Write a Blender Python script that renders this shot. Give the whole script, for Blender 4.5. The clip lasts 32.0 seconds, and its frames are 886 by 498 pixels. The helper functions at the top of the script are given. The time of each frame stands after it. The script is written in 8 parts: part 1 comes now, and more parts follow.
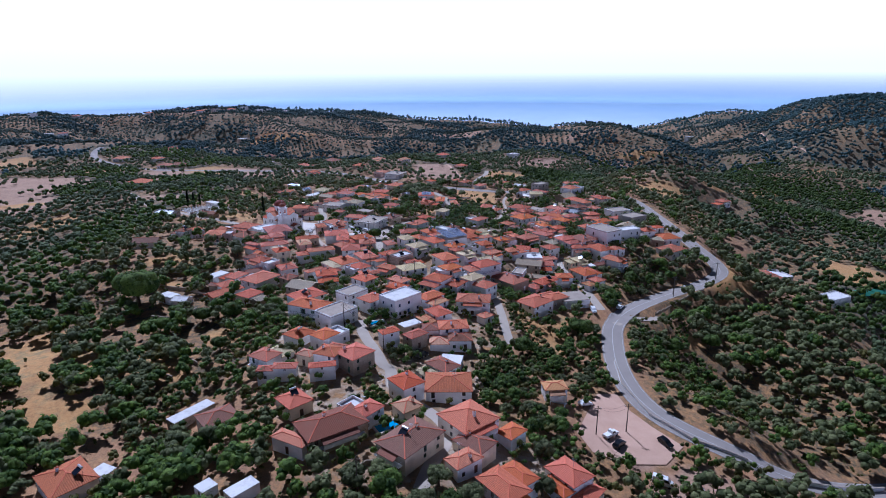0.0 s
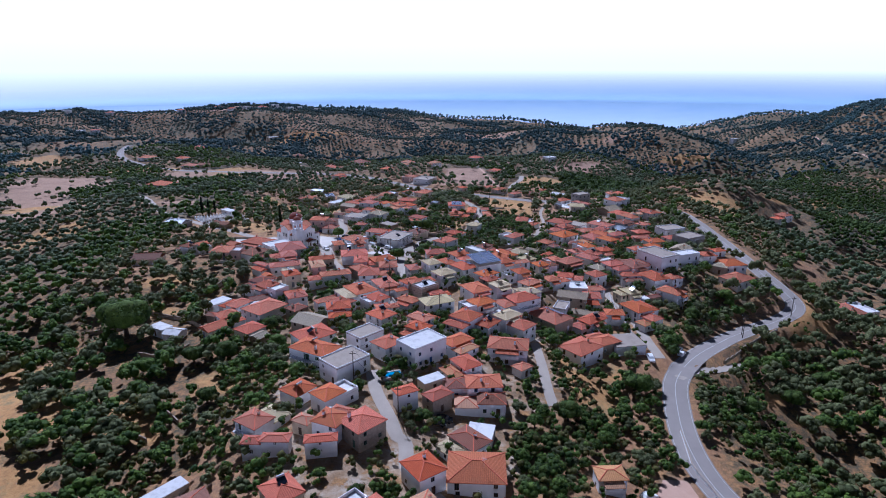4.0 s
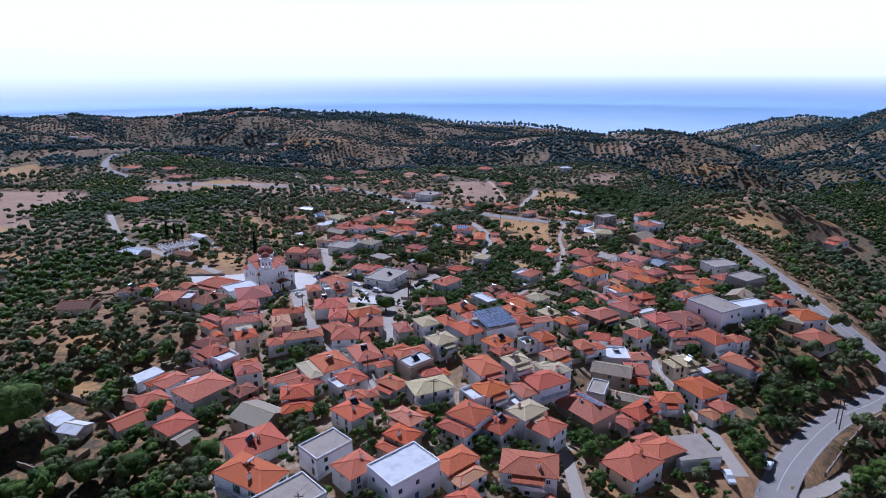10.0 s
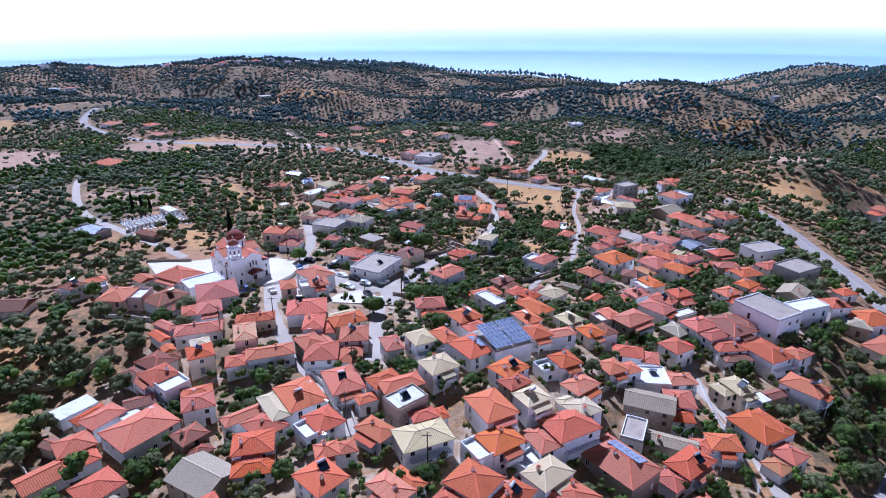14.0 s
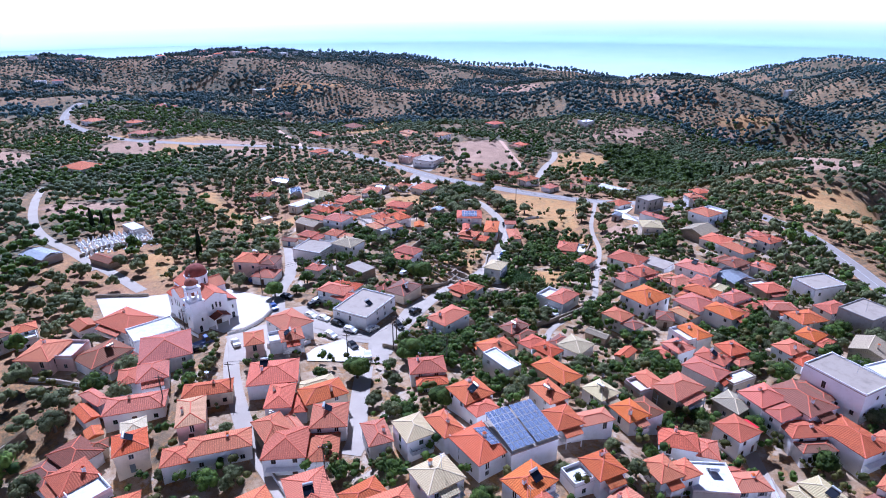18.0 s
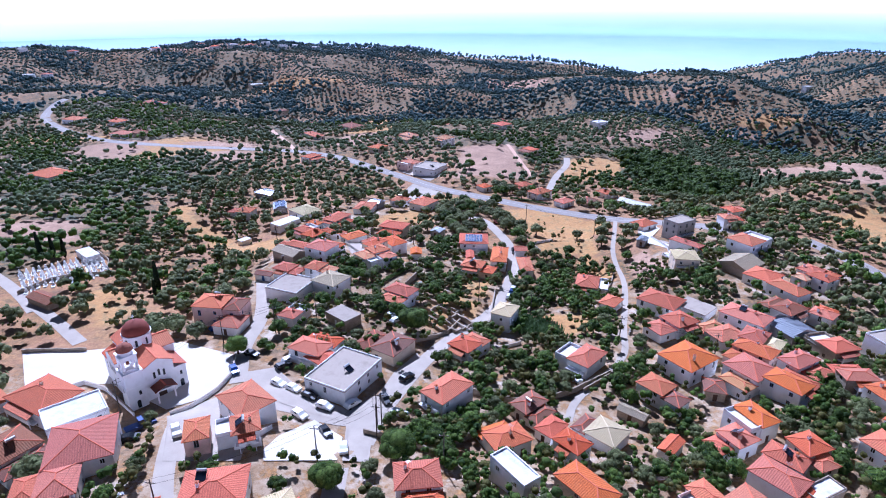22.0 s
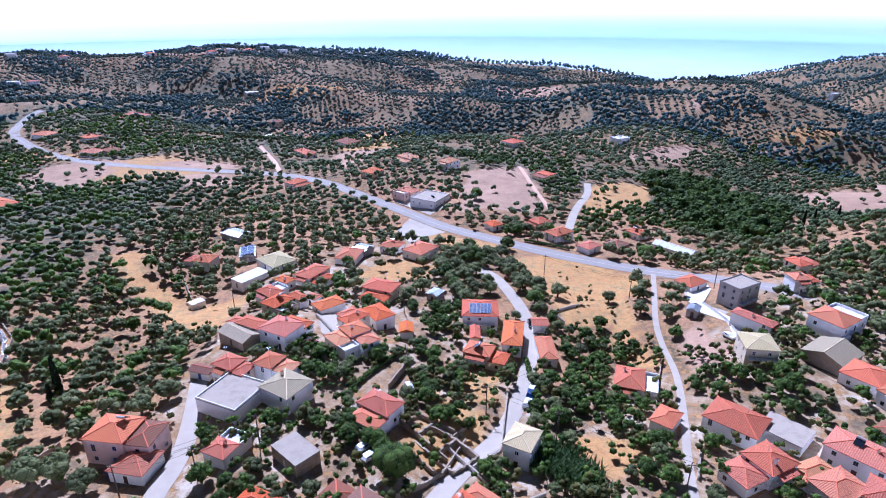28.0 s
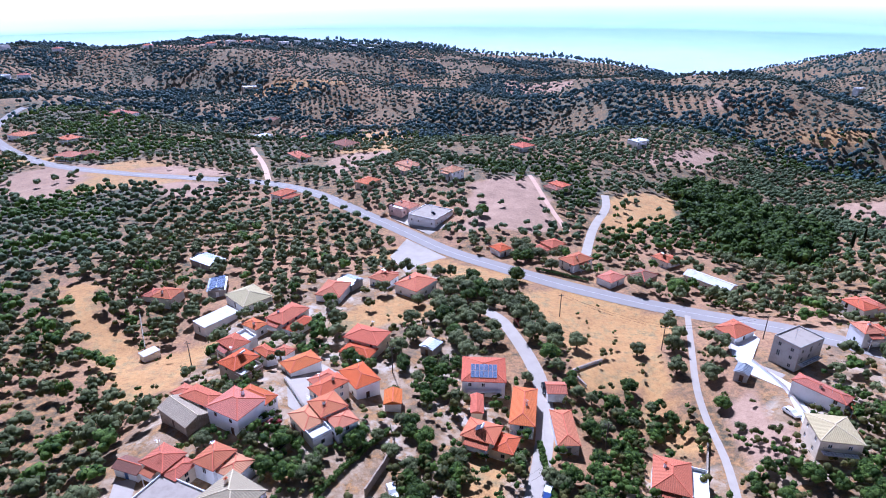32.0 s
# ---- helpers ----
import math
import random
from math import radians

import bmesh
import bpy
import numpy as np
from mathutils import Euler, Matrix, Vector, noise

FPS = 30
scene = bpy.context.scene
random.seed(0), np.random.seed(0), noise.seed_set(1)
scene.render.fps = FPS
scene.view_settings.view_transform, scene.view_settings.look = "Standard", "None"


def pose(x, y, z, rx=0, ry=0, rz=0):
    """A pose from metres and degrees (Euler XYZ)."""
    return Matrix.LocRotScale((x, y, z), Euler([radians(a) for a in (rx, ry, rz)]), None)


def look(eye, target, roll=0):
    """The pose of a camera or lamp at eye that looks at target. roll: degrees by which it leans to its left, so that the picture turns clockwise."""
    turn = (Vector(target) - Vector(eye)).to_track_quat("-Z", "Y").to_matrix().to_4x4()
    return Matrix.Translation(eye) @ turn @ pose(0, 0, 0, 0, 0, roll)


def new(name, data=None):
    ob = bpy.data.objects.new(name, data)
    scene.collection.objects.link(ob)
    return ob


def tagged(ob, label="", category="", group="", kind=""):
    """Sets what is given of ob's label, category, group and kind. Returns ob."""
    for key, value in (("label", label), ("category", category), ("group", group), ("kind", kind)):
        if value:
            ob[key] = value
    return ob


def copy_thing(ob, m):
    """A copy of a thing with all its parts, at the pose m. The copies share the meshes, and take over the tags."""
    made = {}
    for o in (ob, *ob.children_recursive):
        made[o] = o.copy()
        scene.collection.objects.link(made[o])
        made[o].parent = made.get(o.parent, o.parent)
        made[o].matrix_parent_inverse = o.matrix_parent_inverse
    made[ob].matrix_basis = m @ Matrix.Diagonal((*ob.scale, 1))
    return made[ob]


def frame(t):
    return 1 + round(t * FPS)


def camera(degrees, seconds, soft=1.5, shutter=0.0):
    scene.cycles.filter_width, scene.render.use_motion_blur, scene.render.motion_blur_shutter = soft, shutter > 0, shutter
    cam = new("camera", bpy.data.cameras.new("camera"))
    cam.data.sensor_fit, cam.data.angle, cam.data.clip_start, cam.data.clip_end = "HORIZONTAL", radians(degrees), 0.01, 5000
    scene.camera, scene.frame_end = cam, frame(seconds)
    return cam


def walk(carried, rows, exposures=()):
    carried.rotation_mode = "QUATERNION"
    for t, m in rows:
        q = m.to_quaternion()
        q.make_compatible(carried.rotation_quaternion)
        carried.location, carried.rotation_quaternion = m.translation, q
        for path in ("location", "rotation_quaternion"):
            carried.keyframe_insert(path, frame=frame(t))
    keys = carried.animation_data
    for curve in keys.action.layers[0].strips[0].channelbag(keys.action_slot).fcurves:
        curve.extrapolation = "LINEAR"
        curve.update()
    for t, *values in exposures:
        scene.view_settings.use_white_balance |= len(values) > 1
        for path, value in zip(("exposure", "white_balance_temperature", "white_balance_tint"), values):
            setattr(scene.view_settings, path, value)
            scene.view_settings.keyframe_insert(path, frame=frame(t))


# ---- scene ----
cam = camera(73.7, 32.0, 1.0)
# seconds, x, y, z, yaw, pitch, roll
PATH = [
    (0, -0.00, -0.00, 95.24, -0.000, -16.775, -0.263),
    (0.5, -0.20, 4.32, 95.43, 1.552, -16.814, -0.204),
    (1, -0.10, 8.63, 95.60, 1.993, -16.835, -0.152),
    (1.5, -0.03, 12.93, 95.74, 2.325, -16.857, -0.125),
    (2, 0.02, 17.26, 95.94, 2.531, -16.891, -0.108),
    (3, -0.10, 25.85, 96.55, 2.827, -17.010, -0.065),
    (3.5, -0.09, 30.13, 96.76, 2.978, -17.051, -0.046),
    (5.5, 0.57, 47.24, 96.69, 3.479, -16.807, -0.201),
    (6, 0.76, 51.72, 96.59, 3.604, -16.742, -0.242),
    (7, 0.80, 61.00, 96.25, 3.641, -16.705, -0.225),
    (8, 0.63, 70.45, 96.23, 3.753, -16.673, -0.195),
    (9, 0.55, 79.86, 96.29, 3.915, -16.631, -0.173),
    (10, 0.22, 89.50, 96.49, 4.038, -16.686, -0.103),
    (11, -0.22, 99.09, 96.98, 4.063, -16.741, -0.148),
    (11.5, -0.45, 103.90, 97.19, 4.076, -16.875, -0.152),
    (12, -0.72, 108.67, 97.32, 4.126, -17.431, -0.151),
    (12.5, -0.93, 113.38, 97.41, 4.160, -18.240, -0.151),
    (13, -1.02, 117.98, 97.41, 4.243, -19.374, -0.172),
    (13.5, -1.09, 122.57, 97.48, 4.301, -20.584, -0.176),
    (15.5, -1.79, 140.73, 97.84, 4.486, -22.403, -0.183),
    (16, -2.22, 145.31, 97.81, 4.514, -22.336, -0.186),
    (17, -3.04, 154.37, 97.95, 4.464, -22.355, -0.129),
    (18, -3.57, 163.54, 98.22, 4.550, -22.345, -0.057),
    (19, -3.90, 172.86, 98.59, 4.691, -22.388, 0.021),
    (20, -4.16, 182.29, 98.75, 4.853, -22.367, 0.016),
    (20.5, -4.33, 186.96, 98.77, 4.896, -22.771, -0.010),
    (21, -4.56, 191.53, 98.81, 4.935, -23.147, 0.013),
    (22, -5.09, 200.38, 99.09, 4.990, -23.119, 0.122),
    (23, -5.36, 209.44, 99.52, 5.175, -23.175, 0.175),
    (24, -5.70, 218.34, 99.34, 5.275, -22.965, 0.181),
    (25, -6.10, 227.02, 99.34, 5.363, -22.886, 0.293),
    (25.5, -6.27, 231.54, 99.49, 5.450, -22.890, 0.302),
    (27.5, -6.75, 250.30, 99.95, 5.744, -22.952, 0.107),
    (28, -6.93, 254.82, 100.04, 5.802, -22.957, 0.058),
    (29, -7.31, 263.45, 100.00, 5.957, -22.840, 0.099),
    (29.5, -7.49, 267.93, 100.01, 6.038, -22.904, 0.146),
    (30, -7.60, 272.49, 100.05, 6.151, -23.538, 0.170),
    (30.5, -7.65, 277.12, 100.23, 6.261, -23.670, 0.168),
    (31, -7.67, 281.79, 100.48, 6.365, -23.721, 0.149),
    (32, -7.77, 291.20, 101.14, 6.596, -23.856, 0.071),
]
walk(cam, [(t, pose(x, y, z, 90 + pitch, 0, yaw) @ pose(0, 0, 0, 0, 0, roll)) for t, x, y, z, yaw, pitch, roll in PATH],
     [(0, -0.62, 4660, 23), (11.5, -0.68, 4650, 23), (13.5, -0.18, 4610, 25), (15.5, 0.12, 4560, 27), (25, 0.20, 4560, 27), (32, 0.28, 4580, 28)])

# ---- sky and sun ----
SUN = (-0.27, 0.61, 0.745)
world = bpy.data.worlds.new("sky")
scene.world = world
world.use_nodes = True
_n, _l = world.node_tree.nodes, world.node_tree.links
_sky = _n.new("ShaderNodeTexSky")
_sky.sky_type, _sky.sun_disc = "NISHITA", False
_sky.sun_elevation, _sky.sun_rotation = math.asin(Vector(SUN).normalized().z), math.atan2(SUN[0], SUN[1])
_sky.air_density, _sky.dust_density, _sky.ozone_density = 1.0, 0.6, 1.0
# summer haze: the low sky is white
_way = _n.new("ShaderNodeSeparateXYZ")
_l.new(_n.new("ShaderNodeTexCoord").outputs["Generated"], _way.inputs[0])
_low = _n.new("ShaderNodeMapRange")
_low.inputs["From Min"].default_value, _low.inputs["From Max"].default_value = 0.23, 0.10
_low.inputs["To Min"].default_value, _low.inputs["To Max"].default_value = 0.0, 1.0
_l.new(_way.outputs["Z"], _low.inputs["Value"])
_mix = _n.new("ShaderNodeMix")
_mix.data_type = "RGBA"
_l.new(_low.outputs["Result"], _mix.inputs["Factor"])
_l.new(_sky.outputs[0], _mix.inputs["A"])
_mix.inputs["B"].default_value = (79.0, 73.5, 80.0, 1)
_l.new(_mix.outputs["Result"], _n["Background"].inputs["Color"])
_n["Background"].inputs["Strength"].default_value = 0.0245
sun = new("sun", bpy.data.lights.new("sun", "SUN"))
sun.data.energy, sun.data.angle, sun.data.color = 6.4, radians(0.6), (1.0, 0.955, 0.87)
sun.matrix_world = look((0, 0, 300), (-SUN[0] * 100, -SUN[1] * 100, 300 - SUN[2] * 100))

# ---- materials ----
def rgb(h):
    """Linear colour from sRGB 0..255."""
    return tuple((c / 255 / 12.92 if c / 255 <= 0.04045 else ((c / 255 + 0.055) / 1.055) ** 2.4) for c in h) + (1.0,)


class Mat:
    """A node material in the making."""

    def __init__(self, name, rough=0.8, metal=0.0):
        self.m = bpy.data.materials.new(name)
        self.m.use_nodes = True
        self.t = self.m.node_tree
        self.b = self.t.nodes["Principled BSDF"]
        self.b.inputs["Roughness"].default_value = rough
        self.b.inputs["Metallic"].default_value = metal

    def node(self, kind, **values):
        n = self.t.nodes.new(kind)
        for k, v in values.items():
            n.inputs[k.replace("_", " ")].default_value = v
        return n

    def link(self, a, b):
        self.t.links.new(a, b)

    def coords(self, which="Object"):
        return self.node("ShaderNodeTexCoord").outputs[which]

    def place(self):
        return self.node("ShaderNodeNewGeometry").outputs["Position"]

    def noise(self, vec, scale, detail=3.0, rough=0.55):
        n = self.node("ShaderNodeTexNoise", Scale=scale, Detail=detail, Roughness=rough)
        self.link(vec, n.inputs["Vector"])
        return n.outputs["Fac"]

    def ramp(self, fac, stops):
        r = self.node("ShaderNodeValToRGB")
        while len(r.color_ramp.elements) < len(stops):
            r.color_ramp.elements.new(0.5)
        for e, (p, c) in zip(r.color_ramp.elements, stops):
            e.position, e.color = p, c
        self.link(fac, r.inputs["Fac"])
        return r.outputs["Color"]

    def mix(self, fac, a, b, how="MIX"):
        n = self.t.nodes.new("ShaderNodeMix")
        n.data_type, n.blend_type = "RGBA", how
        for sock, v in ((n.inputs["Factor"], fac), (n.inputs["A"], a), (n.inputs["B"], b)):
            if isinstance(v, (int, float)):
                sock.default_value = v
            elif isinstance(v, tuple):
                sock.default_value = v
            else:
                self.link(v, sock)
        return n.outputs["Result"]

    def math(self, how, a, b=0.0):
        n = self.t.nodes.new("ShaderNodeMath")
        n.operation = how
        for sock, v in ((n.inputs[0], a), (n.inputs[1], b)):
            if isinstance(v, (int, float)):
                sock.default_value = v
            else:
                self.link(v, sock)
        return n.outputs[0]

    def bump(self, height, strength=0.4, distance=0.05):
        n = self.node("ShaderNodeBump", Strength=strength, Distance=distance)
        self.link(height, n.inputs["Height"])
        self.link(n.outputs["Normal"], self.b.inputs["Normal"])

    def colour(self, c):
        if isinstance(c, tuple):
            self.b.inputs["Base Color"].default_value = c
        else:
            self.link(c, self.b.inputs["Base Color"])
        return self.m

    def rnd(self):
        return self.node("ShaderNodeObjectInfo").outputs["Random"]


def plain(name, c, rough=0.7, metal=0.0, vary=0.12, scale=3.0):
    """A nearly even surface: faint mottling and a different tone from object to object."""
    k = Mat(name, rough, metal)
    n = k.noise(k.place(), scale, 4)
    base = k.mix(n, tuple(v * (1 - vary) for v in c[:3]) + (1,), tuple(min(1, v * (1 + vary)) for v in c[:3]) + (1,))
    return k.colour(base)


def make_ground():
    """Stony soil, dry grass and scrub; the kind of cover follows the parcels of land."""
    k = Mat("dry_earth", 0.95)
    p = k.place()

    def cover(name):
        n = k.t.nodes.new("ShaderNodeAttribute")
        n.attribute_name = name
        return n.outputs["Fac"]

    def both(a, b, wa=0.5):
        return k.math("ADD", k.math("MULTIPLY", a, wa), k.math("MULTIPLY", b, 1 - wa))

    big = k.noise(p, 0.014, 5, 0.6)
    mid = k.noise(p, 0.11, 5, 0.68)
    fine = k.noise(p, 0.9, 5, 0.75)
    grain = k.noise(p, 4.0, 3, 0.7)
    patch = k.noise(p, 0.33, 4, 0.7)
    soil = k.ramp(mid, [(0.30, rgb((104, 72, 38))), (0.44, rgb((162, 112, 58))), (0.58, rgb((206, 152, 84))), (0.74, rgb((136, 98, 54)))])
    pink = k.ramp(both(mid, fine), [(0.34, rgb((124, 86, 58))), (0.5, rgb((186, 136, 94))), (0.66, rgb((216, 170, 126)))])
    soil = k.mix(cover("tone"), soil, pink)
    scrub = k.ramp(both(fine, patch), [(0.34, rgb((34, 42, 22))), (0.45, rgb((76, 66, 32))), (0.55, rgb((154, 110, 54))), (0.69, rgb((204, 152, 84)))])
    fac = k.ramp(both(big, mid, 0.45), [(0.40, (0, 0, 0, 1)), (0.58, (1, 1, 1, 1))])
    c = k.mix(fac, soil, scrub)
    c = k.mix(k.math("MULTIPLY", cover("scrub"), 0.85), c, scrub)
    green = k.ramp(fine, [(0.35, rgb((30, 48, 36))), (0.55, rgb((56, 76, 54))), (0.72, rgb((108, 106, 74)))])
    c = k.mix(k.math("MULTIPLY", cover("hill"), k.ramp(both(patch, mid), [(0.42, (1, 1, 1, 1)), (0.60, (0.35, 0.35, 0.35, 1))])), c, green)
    yard = k.ramp(mid, [(0.34, rgb((84, 76, 54))), (0.44, rgb((146, 116, 80))), (0.56, rgb((184, 160, 130))), (0.72, rgb((220, 210, 196)))])
    town = k.mix(k.ramp(patch, [(0.48, (0, 0, 0, 1)), (0.60, (1, 1, 1, 1))]), yard, scrub)
    c = k.mix(k.math("MULTIPLY", cover("town"), 0.88), c, town)
    straw = k.ramp(both(mid, fine), [(0.3, rgb((120, 84, 42))), (0.46, rgb((188, 136, 70))), (0.68, rgb((220, 172, 98)))])
    weeds = k.ramp(both(fine, grain), [(0.36, rgb((58, 70, 36))), (0.56, rgb((140, 128, 84)))])
    straw = k.mix(k.ramp(both(patch, mid), [(0.50, (0, 0, 0, 1)), (0.62, (0.75, 0.75, 0.75, 1))]), straw, weeds)
    c = k.mix(cover("straw"), c, straw)
    tilled = k.ramp(both(mid, fine), [(0.3, rgb((128, 98, 78))), (0.5, rgb((176, 138, 110))), (0.7, rgb((206, 170, 140)))])
    c = k.mix(cover("tilled"), c, tilled)
    c = k.mix(0.2, c, k.ramp(grain, [(0.3, (0.02, 0.017, 0.012, 1)), (0.7, (0.45, 0.36, 0.27, 1))]))
    k.bump(k.math("ADD", fine, k.math("MULTIPLY", grain, 0.4)), 0.7, 0.3)
    return k.colour(c)


def make_asphalt(name, a, b):
    k = Mat(name, 0.88)
    p = k.place()
    n = k.noise(p, 0.25, 4, 0.6)
    f = k.noise(p, 4.0, 4, 0.7)
    c = k.mix(k.math("ADD", k.math("MULTIPLY", n, 0.7), k.math("MULTIPLY", f, 0.3)), a, b)
    k.bump(f, 0.2, 0.02)
    return k.colour(c)


def make_sea():
    k = Mat("sea_water", 0.2)
    p = k.place()
    n = k.noise(p, 0.004, 4, 0.6)
    c = k.mix(n, rgb((156, 196, 230)), rgb((176, 208, 236)))
    k.bump(k.noise(p, 0.05, 4), 0.15, 0.5)
    return k.colour(c)


M = dict(
    ground=make_ground(),
    asphalt=make_asphalt("worn_asphalt", rgb((132, 124, 117)), rgb((162, 152, 143))),
    concrete_road=make_asphalt("concrete_paving", rgb((148, 136, 122)), rgb((190, 177, 161))),
    dirt_road=make_asphalt("dirt_track", rgb((178, 138, 112)), rgb((220, 184, 158))),
    sea=make_sea(),
)

# ---- the lie of the land ----
SPOTS = []


def spot(x, y, z, w=1.0):
    SPOTS.append((x, y, z, w))


# village ridge, from its foot northwards
spot(0, 60, 4); spot(1, 147, 11); spot(-30, 157, 16); spot(-15, 123, 14); spot(-12, 189, 16.5)
spot(-19, 203, 18); spot(2, 248, 20); spot(10, 189, 12); spot(-62, 278, 17.5); spot(-34, 324, 12)
spot(-44, 354, 12.5); spot(-34, 365, 10.5); spot(20, 340, 9); spot(0, 363, 5.5); spot(-68, 387, 13.5)
spot(-12, 430, 5); spot(1, 420, 5); spot(-14, 391, 5.5); spot(-73, 452, 4); spot(32, 410, -1)
spot(30, 482, 0); spot(40, 462, -1); spot(70, 500, -4); spot(-85, 310, 12.5); spot(-110, 330, 11)
# eastern rim and the road below it
spot(47, 175, 5); spot(52, 221, 8.7); spot(104, 250, -1); spot(121, 282, 6.6); spot(117, 307, 12)
spot(144, 418, 7.8); spot(158, 468, 5); spot(78, 258, 8.5); spot(85, 284, 14); spot(62, 398, 10)
spot(90, 415, 10.3); spot(95, 430, 9); spot(73, 441, 6); spot(60, 150, 3); spot(62, 110, 0); spot(190, 505, 14)
# western terraces
spot(-108, 276, 15.7); spot(-124, 262, 15); spot(-112, 236, 10.5); spot(-78, 215, 11.4); spot(-93, 180, 9)
spot(-149, 195, 4); spot(-79, 135, 7); spot(-170, 388, 9.5); spot(-158, 393, 8); spot(-209, 403, 11)
spot(-153, 356, 11); spot(-148, 438, 5); spot(-109, 397, 5); spot(-118, 433, -2); spot(-260, 300, 2)
spot(-120, 60, 0); spot(-260, 120, -6); spot(-420, 300, -8)
# eastern valley
spot(169, 288, -12); spot(125, 229, -15); spot(108, 178, -18); spot(258, 408, -34); spot(218, 452, -17)
spot(120, 110, -20); spot(220, 200, -36); spot(330, 300, -46); spot(120, 20, -24); spot(420, 500, -46)
spot(300, 560, -34); spot(230, 600, -24)
# beyond the main road
spot(-19, 560, 1.5); spot(-39, 610, 5); spot(88, 746, -15); spot(-430, 720, -7); spot(-279, 615, -5)
spot(30, 545, -5); spot(-60, 530, -3); spot(-160, 560, -5); spot(-280, 480, 0); spot(110, 560, -14)
spot(150, 650, -22); spot(0, 680, -4); spot(-150, 700, -14); spot(-250, 850, -34); spot(0, 900, -38)
spot(610, 1200, -16, 3); spot(420, 950, -42); spot(300, 800, -44); spot(560, 760, -40); spot(-450, 1000, -30)
spot(-750, 800, -18); spot(-700, 400, -10); spot(-800, 0, -10); spot(0, -300, 0); spot(600, -100, -40)
# far ridges


def ridge(x, y, z):
    for dx in (-60, 60):
        spot(x + dx, y, z, 4.0)


ridge(-870, 1180, 14); ridge(-702, 1240, -4); ridge(-770, 1380, -12); ridge(-594, 1246, 10); ridge(-500, 1290, 10); ridge(-403, 1382, 8)
ridge(-209, 1479, -8); ridge(-14, 1495, -24); ridge(150, 1440, -38); spot(255, 1070, 16, 8); spot(300, 1085, 12, 8); spot(160, 1050, -20, 7); spot(385, 1110, -58, 9); spot(470, 1190, -62, 6); ridge(560, 1823, -104)
ridge(690, 1817, -54); ridge(800, 1790, -22); ridge(950, 1760, -24); ridge(900, 1605, -40); ridge(764, 1052, 52); ridge(760, 1189, 22)
ridge(720, 1330, -18); ridge(900, 900, 70); ridge(440, 1330, -92); ridge(420, 1600, -92)
spot(-384, 960, -26); spot(-247, 1115, -22); spot(25, 1045, -34); spot(290, 890, -24); spot(460, 1032, -34)
spot(-484, 784, 3); spot(-600, 1080, -8); spot(-120, 1250, -18); spot(180, 1180, -30); spot(620, 900, 12)
spot(760, 700, 10); spot(430, 590, -38); spot(520, 420, -44); spot(235, 620, -16); spot(200, 700, -30)
spot(-1300, 900, 10, 6); spot(-1300, 300, -5, 6); spot(1300, 700, 60, 6); spot(1300, 100, -20, 6)
spot(-900, 1900, -150, 12); spot(-400, 1950, -160, 12); spot(0, 1950, -165, 12); spot(300, 1900, -160, 12)
spot(600, 2150, -165, 12); spot(950, 2150, -160, 12); spot(1500, 1900, -120, 12); spot(-1600, 1700, -120, 12)
spot(0, -900, -10, 6); spot(900, -600, -30, 6); spot(-900, -600, -10, 6)
_S = np.array(SPOTS)


def raw_height(x, y):
    """Height of the bare land at x, y (arrays)."""
    x, y = np.asarray(x, float), np.asarray(y, float)
    up, down = np.zeros_like(x), np.zeros_like(x)
    for sx, sy, sz, sw in _S:
        far = 13.0 + 0.04 * abs(sy - 250) + 0.04 * abs(sx)
        w = sw / ((x - sx) ** 2 + (y - sy) ** 2 + far * far) ** 2
        up += w * sz
        down += w
    z = up / down
    wild = np.clip((y - 560) / 400, 0, 1) + np.clip((np.abs(x) - 160) / 500, 0, 0.6)
    roll = 5.0 * np.sin(x / 61 + 1.3 * np.sin(y / 83)) * np.sin(y / 57 + 0.7) + 2.2 * np.sin(x / 23 + y / 31) * np.sin(y / 19 - x / 37)
    fold = np.clip((y - 680) / 250, 0, 1) * (1 - 0.7 * np.clip((y - 1230) / 150, 0, 1))
    z = z + fold * (13 * np.sin(x / 105 + 1.6 * np.sin(y / 150)) * np.sin(y / 118 - x / 260) + 6 * np.sin(x / 47 + y / 66) * np.sin(y / 52 - x / 90))
    return z + roll * np.clip(wild, 0, 1.4) + 0.35 * np.sin(x / 7.3 + np.sin(y / 9.1)) * np.sin(y / 6.1)

# ---- roads, ground, sea ----
from mathutils import geometry

ROADS = []


def road(name, width, points, surface="asphalt"):
    """Notes a road: its name, width and middle line, smoothed."""
    p = np.array([[float(v) for v in s.split(",")] for s in points.split()])
    for _ in range(2):
        q = [p[0]]
        for a, b in zip(p[:-1], p[1:]):
            q += [a * 0.75 + b * 0.25, a * 0.25 + b * 0.75]
        p = np.array(q + [p[-1]])
    z = raw_height(p[:, 0], p[:, 1])
    for _ in range(6):
        z[1:-1] = (z[:-2] + 2 * z[1:-1] + z[2:]) / 4
    ROADS.append((name, width, p, z, surface))


